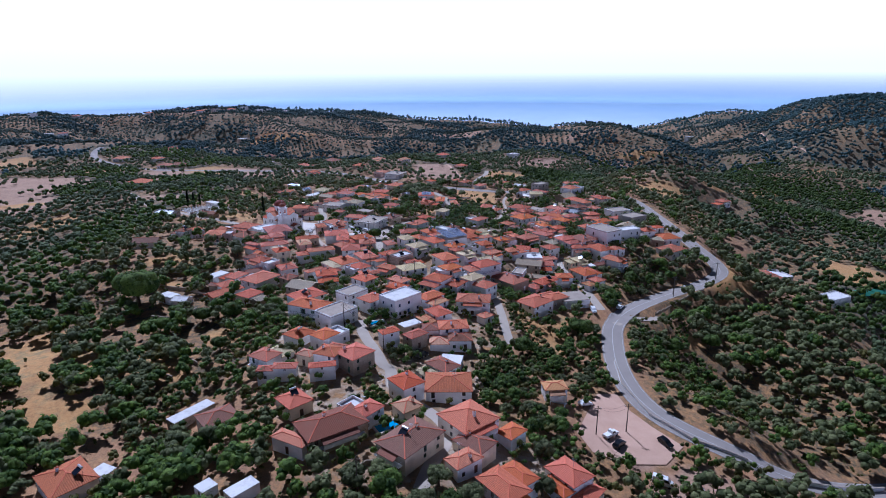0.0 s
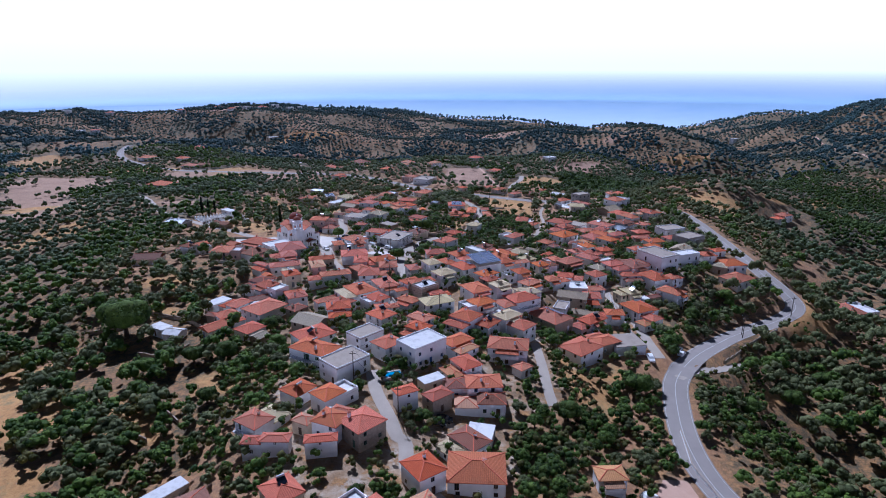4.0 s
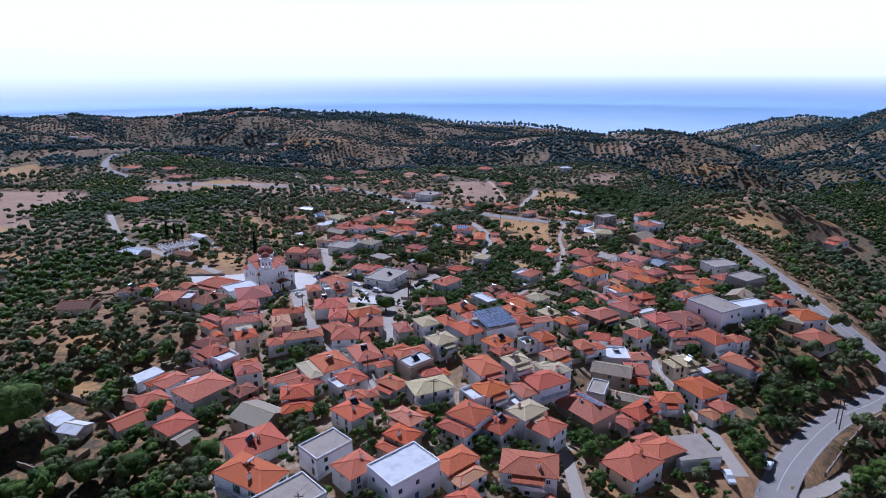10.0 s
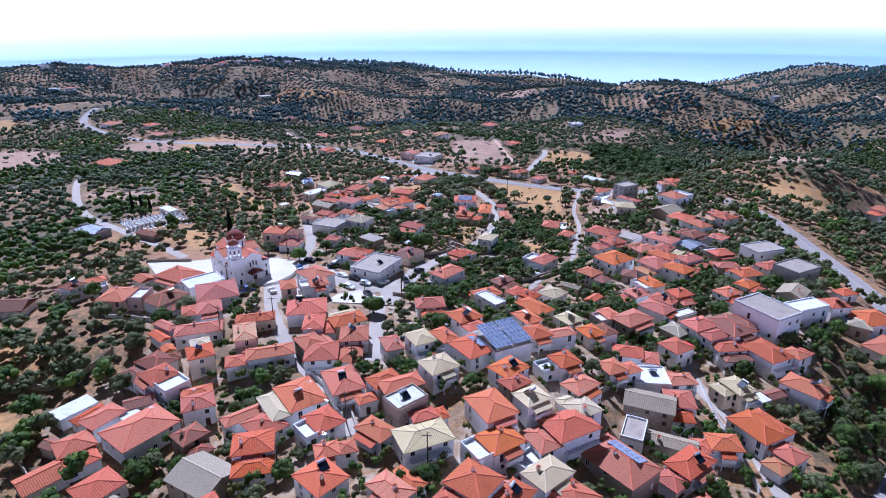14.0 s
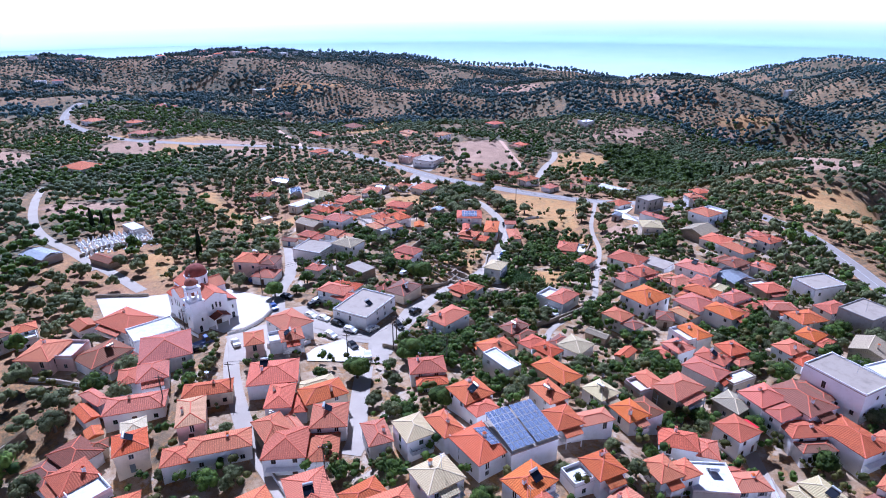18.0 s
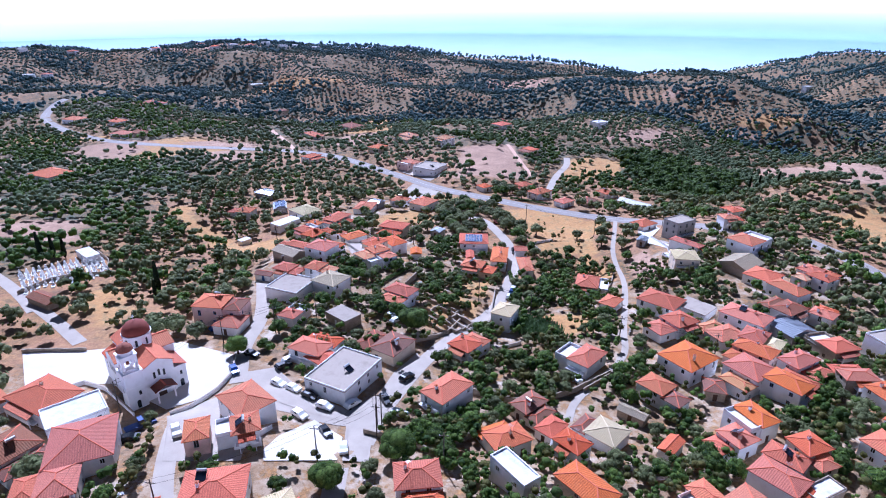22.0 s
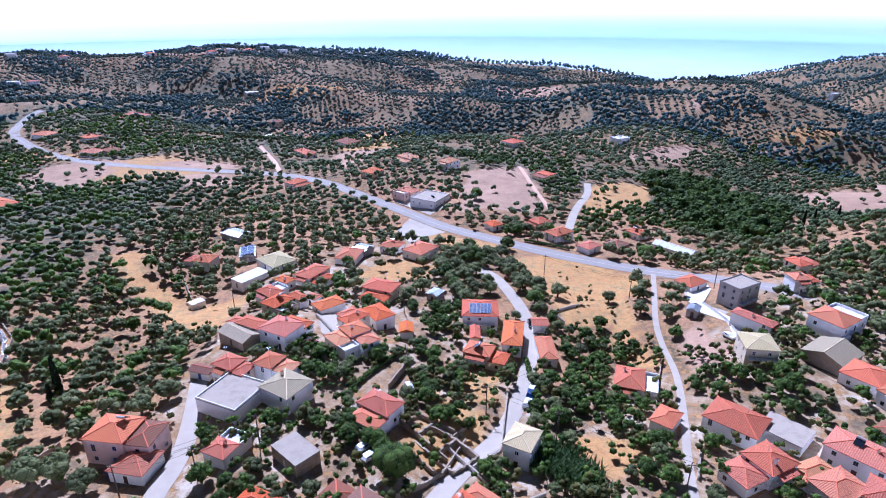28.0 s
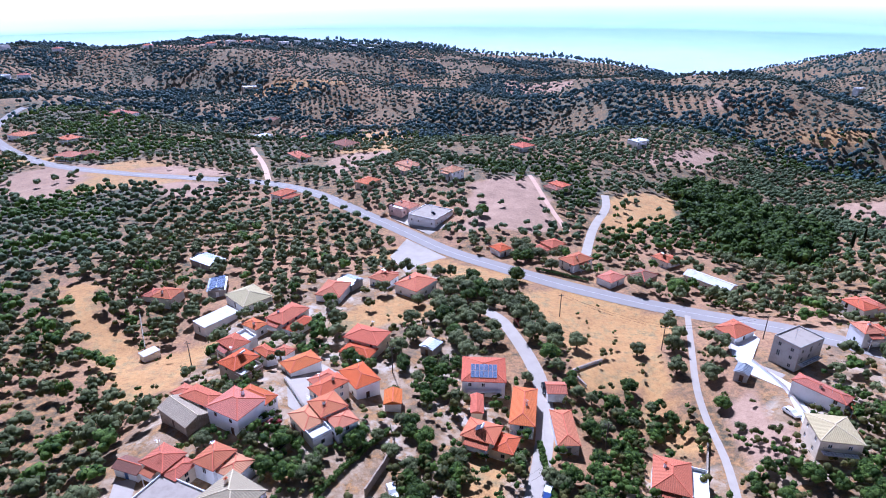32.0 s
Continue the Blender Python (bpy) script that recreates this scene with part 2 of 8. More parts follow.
road("main_road", 7.5, "250,160 190,148 150,140 119,134 88,127 75,130 62,140 56,153 55,169 59,189 62,199 77,220 103,248 122,258 133,265 133,278 129,301 134,361 135,383 133,414 123,437")
road("valley_road", 8, "99,444 88,452 72,465 54,475 34,482 15,490 -6,501 -30,516 -53,540 -87,566 -117,594 -150,612 -201,615 -252,620 -301,634 -343,655 -388,686 -414,706 -451,766 -453,795")
road("village_street", 4.2, "-17,464 -9,458 -3,444 1,433 4,420 4,405 1,383 -4,366 -11,355 -20,335 -26,316 -29,306 -30,295", "concrete_road")
road("church_street", 4.2, "-54,287 -57,296 -57,307 -49,307 -40,304 -31,304", "concrete_road")
road("church_lane", 4.2, "-65,315 -71,332 -71,345 -75,358 -81,373", "concrete_road")
road("long_street", 3.8, "-70,295 -64,279 -56,265 -49,254 -47,253 -35,239 -27,224", "concrete_road")
road("square_street", 4.2, "-33,287 -31,271 -28,253 -28,262 -29,252", "concrete_road")
road("lower_lane", 3.4, "-28,181 -25,170 -20,160 -17,152 -15,153 -14,141 -2,130 2,121 -3,110 -5,102", "concrete_road")
road("cemetery_lane", 3.8, "-117,331 -135,344 -154,356 -138,343 -160,361 -186,377 -203,393 -226,425 -261,476", "concrete_road")
road("garden_path", 1.9, "54,472 49,448 45,430 44,417 44,399 40,378 35,356 33,341 23,328 16,319 14,311", "concrete_road")
road("east_lane", 2.9, "20,208 21,193 21,181 22,173", "concrete_road")
road("rim_lane", 3.4, "60,208 59,225 59,246 54,260 54,271", "concrete_road")
road("field_road", 4.2, "24,512 28,536 34,564 44,590 46,615", "concrete_road")
road("track_road", 3.4, "-150,616 -180,680 -210,728", "dirt_road")
road("field_lane", 2.5, "21,554 14,579 8,610 4,636", "dirt_road")
road("east_farm_lane", 4.2, "63,456 59,439 68,429", "concrete_road")
road("side_lane", 3.2, "63,199 70,204 78,209 87,217 95,224", "concrete_road")
road("hill_track", 4.0, "555,1047 547,1005 531,954 505,863 506,823", "dirt_road")


def height(x, y):
    """Height of the ground, levelled across the roads."""
    x, y = np.atleast_1d(np.asarray(x, float)), np.atleast_1d(np.asarray(y, float))
    z = raw_height(x, y)
    near, level = np.full(x.shape, 1e9), np.zeros(x.shape)
    for _, width, p, pz, _ in ROADS:
        box = (x > p[:, 0].min() - 14) & (x < p[:, 0].max() + 14) & (y > p[:, 1].min() - 14) & (y < p[:, 1].max() + 14)
        if not box.any():
            continue
        bx, by = x[box], y[box]
        bn, bl = near[box], level[box]
        for a, b, za, zb in zip(p[:-1], p[1:], pz[:-1], pz[1:]):
            d = b - a
            k = np.clip(((bx - a[0]) * d[0] + (by - a[1]) * d[1]) / (d @ d + 1e-9), 0, 1)
            r = np.hypot(bx - a[0] - k * d[0], by - a[1] - k * d[1]) - width / 2
            hit = r < bn
            bn[hit], bl[hit] = r[hit], (za + k * (zb - za))[hit]
        near[box], level[box] = bn, bl
    w = np.clip((6.0 - near) / 5.0, 0, 1)
    w = w * w * (3 - 2 * w)
    return z * (1 - w) + level * w


def axis(*stretches):
    out = []
    for a, b, step in stretches:
        out += list(np.arange(a, b, step))
    return np.array(out + [stretches[-1][1]])


GX = axis((-2600, -900, 90), (-900, -320, 13), (-320, -160, 8), (-160, 170, 3), (170, 330, 8), (330, 950, 13), (950, 2600, 90))
GY = axis((-1500, -150, 90), (-150, 60, 12), (60, 560, 3), (560, 760, 6), (760, 1600, 13), (1600, 2600, 50))
_gx, _gy = np.meshgrid(GX, GY)
GZ = height(_gx.ravel(), _gy.ravel()).reshape(_gx.shape)


def ground_z(x, y):
    """Height of the ground sheet itself (straight between its corners)."""
    x, y = np.asarray(x, float), np.asarray(y, float)
    i = np.clip(np.searchsorted(GX, x) - 1, 0, len(GX) - 2)
    j = np.clip(np.searchsorted(GY, y) - 1, 0, len(GY) - 2)
    u, v = (x - GX[i]) / (GX[i + 1] - GX[i]), (y - GY[j]) / (GY[j + 1] - GY[j])
    return (GZ[j, i] * (1 - u) + GZ[j, i + 1] * u) * (1 - v) + (GZ[j + 1, i] * (1 - u) + GZ[j + 1, i + 1] * u) * v


def gz(x, y):
    return float(ground_z(x, y))


def sheet(name, verts, faces, material, smooth=False, parent=None):
    me = bpy.data.meshes.new(name)
    me.from_pydata([tuple(map(float, v)) for v in verts], [], faces)
    for m in material if isinstance(material, list) else [material]:
        me.materials.append(m)
    if smooth:
        me.polygons.foreach_set("use_smooth", [True] * len(me.polygons))
    me.update()
    ob = new(name, me)
    ob.parent = parent
    return ob


def grid_faces(nx, ny):
    return [(j * nx + i, j * nx + i + 1, (j + 1) * nx + i + 1, (j + 1) * nx + i) for j in range(ny - 1) for i in range(nx - 1)]


# what covers the ground where: town yards, straw, tilled earth, scrub
COVER = {"town": np.zeros(GZ.size), "straw": np.zeros(GZ.size), "tilled": np.zeros(GZ.size), "scrub": np.zeros(GZ.size)}
FIELDS = []


def inside(poly, x, y):
    hit = np.zeros(x.shape, bool)
    for (x0, y0), (x1, y1) in zip(poly, np.roll(poly, -1, 0)):
        cross = (y0 > y) != (y1 > y)
        hit ^= cross & (x < (x1 - x0) * (y - y0) / (y1 - y0 + 1e-9) + x0)
    return hit


def zone(kind, points, bare=True):
    p = np.array([[float(v) for v in s.split(",")] for s in points.split()])
    jx, jy = _gx.ravel() + 2.0 * np.sin(_gy.ravel() / 5.0), _gy.ravel() + 2.0 * np.sin(_gx.ravel() / 6.0)
    COVER[kind][inside(p, jx, jy)] = 1.0
    if bare and kind in ("straw", "tilled"):
        FIELDS.append(p)


zone("town", "-104,237 -93,251 -85,266 -117,277 -124,317 -85,351 -97,453 -76,476 -39,506 2,384 48,402 106,480 132,402 114,312 86,272 63,248 47,237 -93,225")
zone("town", "-42,138 -68,218 -54,238 65,240 21,170 7,142 32,109 -14,100 -37,117")
zone("town", "-92,404 -96,434 -82,450 -58,438 -39,439 -27,408 -37,388 -55,383 -56,370 -79,373")
zone("straw", "-164,458 -154,463 -114,425 -84,405 -84,402 -110,409 -136,432")
zone("straw", "-108,432 -95,437 -90,416 -99,400 -106,404")
zone("straw", "-61,451 -55,462 -41,468 -26,462 -40,446 -55,441")
zone("straw", "0,480 15,494 47,471 44,457 19,452 5,450")
zone("straw", "42,471 45,460 37,428 28,425 11,422 12,449")
zone("straw", "31,425 38,426 42,404 30,404")
zone("straw", "-13,395 -4,394 -6,382 -13,380")
zone("straw", "51,617 91,644 82,597 55,561 36,557")
zone("tilled", "-29,601 7,634 16,560 6,544 -27,541")
zone("tilled", "-138,669 -136,715 -100,731 -92,692 -109,623")
zone("straw", "-170,876 -130,911 -102,793 -134,777")
zone("tilled", "-240,630 -226,646 -184,640 -176,624 -238,621")
zone("tilled", "-215,601 -178,605 -164,588 -197,582")
zone("scrub", "-138,404 -126,402 -104,391 -82,380 -75,368 -104,367")
zone("tilled", "51,424 58,423 59,406 52,395 46,401")
zone("tilled", "109,724 160,788 170,776 122,711")
zone("straw", "-68,514 -51,526 -22,503 4,491 -21,485 -42,502")
zone("straw", "-155,188 -139,188 -115,160 -116,148 -131,156")
zone("straw", "-121,149 -98,147 -91,132 -114,132")
zone("scrub", "-134,187 -94,167 -54,141 -79,151 -113,163")
zone("tilled", "40,152 49,157 55,131 60,126 44,124 37,133")
zone("tilled", "48,121 63,124 71,115 47,113")
zone("straw", "26,204 34,196 41,191 38,180 29,171 25,174")
zone("straw", "143,473 180,488 198,479 171,411 156,412 149,439")
zone("tilled", "306,793 304,667 211,513 176,508")
zone("straw", "275,861 311,863 304,852 275,851")
zone("tilled", "-212,415 -185,432 -170,407 -198,397")
zone("scrub", "-123,264 -105,261 -95,254 -95,244 -108,247")
zone("straw", "-135,354 -133,372 -112,350 -118,337")
zone("scrub", "110,711 214,774 147,582 75,556")
zone("scrub", "-283,592 -196,587 -106,572 -60,534 -70,520 -128,513 -240,540")
zone("scrub", "78,559 160,553 126,492 84,503")
zone("scrub", "67,205 134,254 207,255 125,142 88,131 66,155")
zone("scrub", "79,287 112,308 122,280 113,260 71,227")
zone("scrub", "-202,255 -121,249 -74,197 -51,157 -93,183 -139,201 -158,193")
zone("straw", "9,371 31,364 28,354 18,352 10,360")
zone("straw", "-15,389 -2,389 -6,374 -16,379")
zone("straw", "-22,380 -12,372 -8,362 -16,346 -26,359")
zone("scrub", "294,462 382,526 330,436 296,449")
zone("straw", "206,311 276,348 225,281 206,287")

def patch_of(kind, x, y, rx, ry, turn=0.0):
    """A rounded, uneven plot of one kind of cover."""
    c, sn = math.cos(radians(turn)), math.sin(radians(turn))
    ring = []
    for k in range(12):
        w = 2 * math.pi * k / 12
        r = 1 + 0.16 * math.sin(3 * w + x) + 0.1 * math.sin(5 * w + y)
        px, py = rx * r * math.cos(w), ry * r * math.sin(w)
        ring.append(f"{x + c * px - sn * py:.1f},{y + sn * px + c * py:.1f}")
    zone(kind, " ".join(ring), False)


patch_of("straw", -287, 1035, 70, 14, 10); patch_of("tilled", 20, 1115, 48, 34); patch_of("straw", 289, 867, 34, 15, 12)
patch_of("tilled", 138, 742, 34, 14, -8); patch_of("tilled", 95, 728, 24, 12); patch_of("tilled", 205, 940, 15, 10, 30)
patch_of("tilled", -513, 1281, 90, 26); patch_of("straw", -119, 790, 42, 22, 20); patch_of("straw", -110, 734, 30, 26)
patch_of("tilled", 245, 822, 22, 30); patch_of("straw", -350, 640, 40, 16, 20)
patch_of("straw", -300, 420, 34, 14, 30); patch_of("straw", -240, 345, 26, 12, 50); patch_of("straw", 250, 520, 30, 16, 40)
patch_of("straw", 330, 600, 40, 18, 20)
patch_of("straw", -105, 168, 16, 9, 150); patch_of("straw", -84, 160, 10, 6, 140); patch_of("straw", -74, 182, 8, 6); patch_of("straw", -121, 252, 12, 9)
patch_of("straw", -113, 230, 8, 6); patch_of("straw", -136, 192, 12, 8, 20); patch_of("straw", 33, 182, 8, 13, -20); patch_of("straw", 43, 199, 6, 5)
patch_of("straw", 92, 208, 9, 6, 40); patch_of("straw", 83, 183, 7, 8); patch_of("straw", 138, 262, 16, 9, 40); patch_of("tilled", 400, 760, 40, 20, -20)


def hashed(i, j, k):
    """A steady random number from 0 to 1 for a cell."""
    v = np.sin(np.asarray(i) * 127.1 + np.asarray(j) * 311.7 + k * 74.7) * 43758.5453
    return v - np.floor(v)


def parcel(x, y, size):
    """The parcel of land that each place belongs to, as its column and row."""
    x, y = np.asarray(x, float) + 7 * np.sin(np.asarray(y, float) / 31), np.asarray(y, float) + 7 * np.sin(np.asarray(x, float) / 27)
    i0, j0 = np.floor(x / size), np.floor(y / size)
    best, bi, bj = np.full(x.shape, 1e12), np.zeros(x.shape), np.zeros(x.shape)
    for di in (-1, 0, 1):
        for dj in (-1, 0, 1):
            i, j = i0 + di, j0 + dj
            d = (x - (i + 0.15 + 0.7 * hashed(i, j, 1)) * size) ** 2 + (y - (j + 0.15 + 0.7 * hashed(i, j, 2)) * size) ** 2
            near = d < best
            best, bi, bj = np.where(near, d, best), np.where(near, i, bi), np.where(near, j, bj)
    return bi, bj


def parcel_use(i, j, y):
    """What a parcel is used for: woods below 0.36, olive rows, scrub from 0.74, bare fields from 0.93; no bare fields on the hills."""
    u = hashed(i, j, 3)
    return np.where(np.asarray(y) > 740, u * 0.92, u)


PARCEL = 64.0
_pi, _pj = parcel(_gx.ravel(), _gy.ravel(), PARCEL)
_use = parcel_use(_pi, _pj, _gy.ravel())
_outer = np.clip(np.maximum((_gy.ravel() - 575) / 30, (np.abs(_gx.ravel() - 5) - 165) / 20), 0, 1)
_free = (1 - COVER["straw"]) * (1 - COVER["tilled"])
COVER["straw"] = np.maximum(COVER["straw"], _outer * _free * (_use > 0.965) * 0.8)
COVER["tilled"] = np.maximum(COVER["tilled"], _outer * _free * ((_use > 0.93) & (_use <= 0.965)) * 0.8)
COVER["tone"] = np.clip(0.25 + 0.75 * hashed(_pi, _pj, 4) + np.clip((_gy.ravel() - 380) / 200, 0, 0.4), 0, 1)

ground = sheet("ground", np.stack([_gx.ravel(), _gy.ravel(), GZ.ravel()], 1), grid_faces(len(GX), len(GY)), M["ground"], True)
_free = (1 - COVER["straw"]) * (1 - COVER["tilled"])
COVER["hill"] = _outer * _free * np.where(_use < 0.36, 0.95, np.where(_use < 0.74, 0.3, 0.5))
COVER["scrub"] = np.clip(np.maximum(COVER["scrub"], _outer * _free * np.where((_use > 0.74) & (_use < 0.93), 0.85, 0.5)), 0, 1)
for _kind, _val in COVER.items():
    _at = ground.data.attributes.new(_kind, "FLOAT", "POINT")
    _at.data.foreach_set("value", _val.astype(np.float32))
tagged(ground, "dry stony hillside with straw-coloured grass and scrub", "ground", kind="structure")

# the sea, which the curve of the far sheet lifts to the horizon
_r = np.concatenate([np.linspace(1000, 2400, 12), np.linspace(2500, 4650, 44)])
_a = np.radians(np.linspace(-75, 75, 90))
_rr, _aa = np.meshgrid(_r, _a)
_k = np.clip((_rr - 1900) / 2750, 0, 1)
_z = -140 + 236 * _k ** 1.25
sea = sheet("water", np.stack([(_rr * np.sin(_aa)).ravel(), (120 + _rr * np.cos(_aa)).ravel(), _z.ravel()], 1), grid_faces(len(_r), len(_a)), M["sea"], True)
tagged(sea, "hazy pale blue sea reaching the horizon", "sea", kind="structure")


# added glowing sheet, part see-through, imitating far summer haze over the horizon
def make_haze_glow():
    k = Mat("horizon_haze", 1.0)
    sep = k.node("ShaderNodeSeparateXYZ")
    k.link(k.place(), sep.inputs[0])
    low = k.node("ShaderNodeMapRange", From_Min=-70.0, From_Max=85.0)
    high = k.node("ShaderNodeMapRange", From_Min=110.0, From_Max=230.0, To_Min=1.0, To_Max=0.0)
    # denser glow on the left imitates the brightness towards the sun
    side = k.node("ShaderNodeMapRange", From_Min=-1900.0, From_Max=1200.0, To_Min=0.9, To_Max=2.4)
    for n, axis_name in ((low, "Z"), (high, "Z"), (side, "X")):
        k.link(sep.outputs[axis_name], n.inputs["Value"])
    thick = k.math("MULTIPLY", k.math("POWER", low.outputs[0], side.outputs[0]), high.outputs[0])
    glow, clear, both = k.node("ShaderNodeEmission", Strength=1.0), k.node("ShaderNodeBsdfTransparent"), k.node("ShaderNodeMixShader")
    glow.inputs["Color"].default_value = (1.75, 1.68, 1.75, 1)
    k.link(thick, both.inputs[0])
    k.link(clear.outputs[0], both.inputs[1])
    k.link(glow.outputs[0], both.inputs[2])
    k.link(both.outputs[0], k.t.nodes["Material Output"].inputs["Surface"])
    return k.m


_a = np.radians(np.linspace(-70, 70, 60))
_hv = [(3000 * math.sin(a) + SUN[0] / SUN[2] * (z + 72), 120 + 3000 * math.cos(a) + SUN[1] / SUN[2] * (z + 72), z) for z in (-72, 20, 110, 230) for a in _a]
haze = sheet("backdrop", _hv, grid_faces(60, 4), make_haze_glow())
tagged(haze, "added glowing sheet imitating white summer haze where sea and sky meet", "haze", kind="structure")


def ribbon(name, p, offset, width, material, lift, pz=None, across=None, parent=None):
    """A strip that follows a middle line on the ground."""
    d = np.gradient(p, axis=0)
    d /= np.linalg.norm(d, axis=1)[:, None] + 1e-9
    side = np.stack([d[:, 1], -d[:, 0]], 1)
    n = across or max(3, int(width / 1.5) + 1)
    rows = [p + side * (offset + width * (k / (n - 1) - 0.5)) for k in range(n)]
    v = np.stack(rows, 1).reshape(-1, 2)
    z = ground_z(v[:, 0], v[:, 1])
    z = z.reshape(len(p), n)
    z = np.maximum(z, z.mean(1)[:, None]) + lift
    return sheet(name, np.column_stack([v, z.ravel()]), grid_faces(n, len(p)), material, True, parent)


def finer(p, step=2.0):
    s = np.concatenate([[0], np.cumsum(np.hypot(*np.diff(p, axis=0).T))])
    k = np.arange(0, s[-1], step)
    return np.stack([np.interp(k, s, p[:, 0]), np.interp(k, s, p[:, 1])], 1)


def plaza(name, material, points):
    """A paved yard draped on the ground, with a low edge."""
    p = np.array([[float(v) for v in s.split(",")] for s in points.split()])
    lo, hi = p.min(0), p.max(0)
    q = [tuple(a) for a in p]
    n = len(q)
    for x in np.arange(lo[0], hi[0], 1.5):
        for y in np.arange(lo[1], hi[1], 1.5):
            if inside(p, np.array([x]), np.array([y]))[0]:
                q.append((x, y))
    from_cdt = geometry.delaunay_2d_cdt([Vector(a) for a in q], [], [list(range(n))], 1, 1e-4)
    v, f = from_cdt[0], from_cdt[2]
    z = ground_z(np.array([a.x for a in v]), np.array([a.y for a in v])) + 0.16
    ob = sheet(name, [(a.x, a.y, b) for a, b in zip(v, z)], [tuple(t) for t in f], M[material], True)
    tagged(ob, "pale paved open yard between the houses", "pavement", kind="structure")
    YARDS.append(p)


YARDS = []
for _name, _w, _p, _pz, _surface in ROADS:
    _line = finer(_p)
    _ob = ribbon(_name, _line, 0, _w, M[_surface], 0.10)
    tagged(_ob, {"asphalt": "worn grey asphalt road", "concrete_road": "pale concrete village street", "dirt_road": "bare earth farm track"}[_surface], "road", kind="structure")

# ---- building kit ----
def part(name, verts, faces, material, parent=None, label="", uv=None, at=None, smooth=False):
    """Links one mesh, under a thing or a part. material: one, or a list with faces as (corners, slot)."""
    me = bpy.data.meshes.new(name)
    if isinstance(material, list):
        slots = [f[1] for f in faces]
        me.from_pydata(verts, [], [f[0] for f in faces])
        for m in material:
            me.materials.append(m)
        me.polygons.foreach_set("material_index", slots)
    else:
        me.from_pydata(verts, [], faces)
        me.materials.append(material)
    if uv:
        layer = me.uv_layers.new(name="run")
        layer.data.foreach_set("uv", [c for p in uv for c in p])
    if smooth:
        me.polygons.foreach_set("use_smooth", [True] * len(me.polygons))
    me.update()
    ob = new(name, me)
    if parent:
        ob.parent = parent
    if at is not None:
        ob.matrix_basis = at
    if label:
        tagged(ob, label)
    return ob


def again(ob, parent, at, label=""):
    """The same mesh once more, under another thing."""
    o = new(ob.name.split(".")[0], ob.data)
    o.parent = parent
    o.matrix_basis = at
    if label:
        tagged(o, label)
    return o


class Build:
    """Collects boxes, prisms and tubes into one mesh."""

    def __init__(self):
        self.v, self.f = [], []

    def add(self, verts, faces):
        n = len(self.v)
        self.v += [tuple(map(float, p)) for p in verts]
        self.f += [tuple(i + n for i in q) for q in faces]
        return self

    def box(self, x0, y0, z0, x1, y1, z1, taper=0.0):
        t = taper
        return self.add([(x0, y0, z0), (x1, y0, z0), (x1, y1, z0), (x0, y1, z0), (x0 + t, y0 + t, z1), (x1 - t, y0 + t, z1), (x1 - t, y1 - t, z1), (x0 + t, y1 - t, z1)],
                        [(3, 2, 1, 0), (4, 5, 6, 7), (0, 1, 5, 4), (1, 2, 6, 5), (2, 3, 7, 6), (3, 0, 4, 7)])

    def tube(self, rings, n=10, closed=True):
        """rings: (x, y, z, radius), one above the other."""
        v = [(x + r * math.cos(2 * math.pi * k / n), y + r * math.sin(2 * math.pi * k / n), z) for x, y, z, r in rings for k in range(n)]
        f = [(j * n + k, j * n + (k + 1) % n, (j + 1) * n + (k + 1) % n, (j + 1) * n + k) for j in range(len(rings) - 1) for k in range(n)]
        if closed:
            f += [tuple(range(n))[::-1], tuple((len(rings) - 1) * n + k for k in range(n))]
        return self.add(v, f)

    def bar(self, a, b, r, n=4, up=(0, 0, 1)):
        """A rod from a to b."""
        a, b = Vector(a), Vector(b)
        d = (b - a).normalized()
        s = d.cross(Vector(up) if abs(d.dot(Vector(up))) < 0.98 else Vector((1, 0, 0))).normalized()
        t = s.cross(d)
        v = []
        for p in (a, b):
            for k in range(n):
                w = 2 * math.pi * (k + 0.5) / n
                v.append(p + r * (s * math.cos(w) + t * math.sin(w)))
        return self.add(v, [(k, (k + 1) % n, n + (k + 1) % n, n + k) for k in range(n)] + [tuple(range(n))[::-1], tuple(range(n, 2 * n))])

    def part(self, name, material, parent=None, label="", at=None, smooth=False):
        return part(name, self.v, self.f, material, parent, label, None, at, smooth)


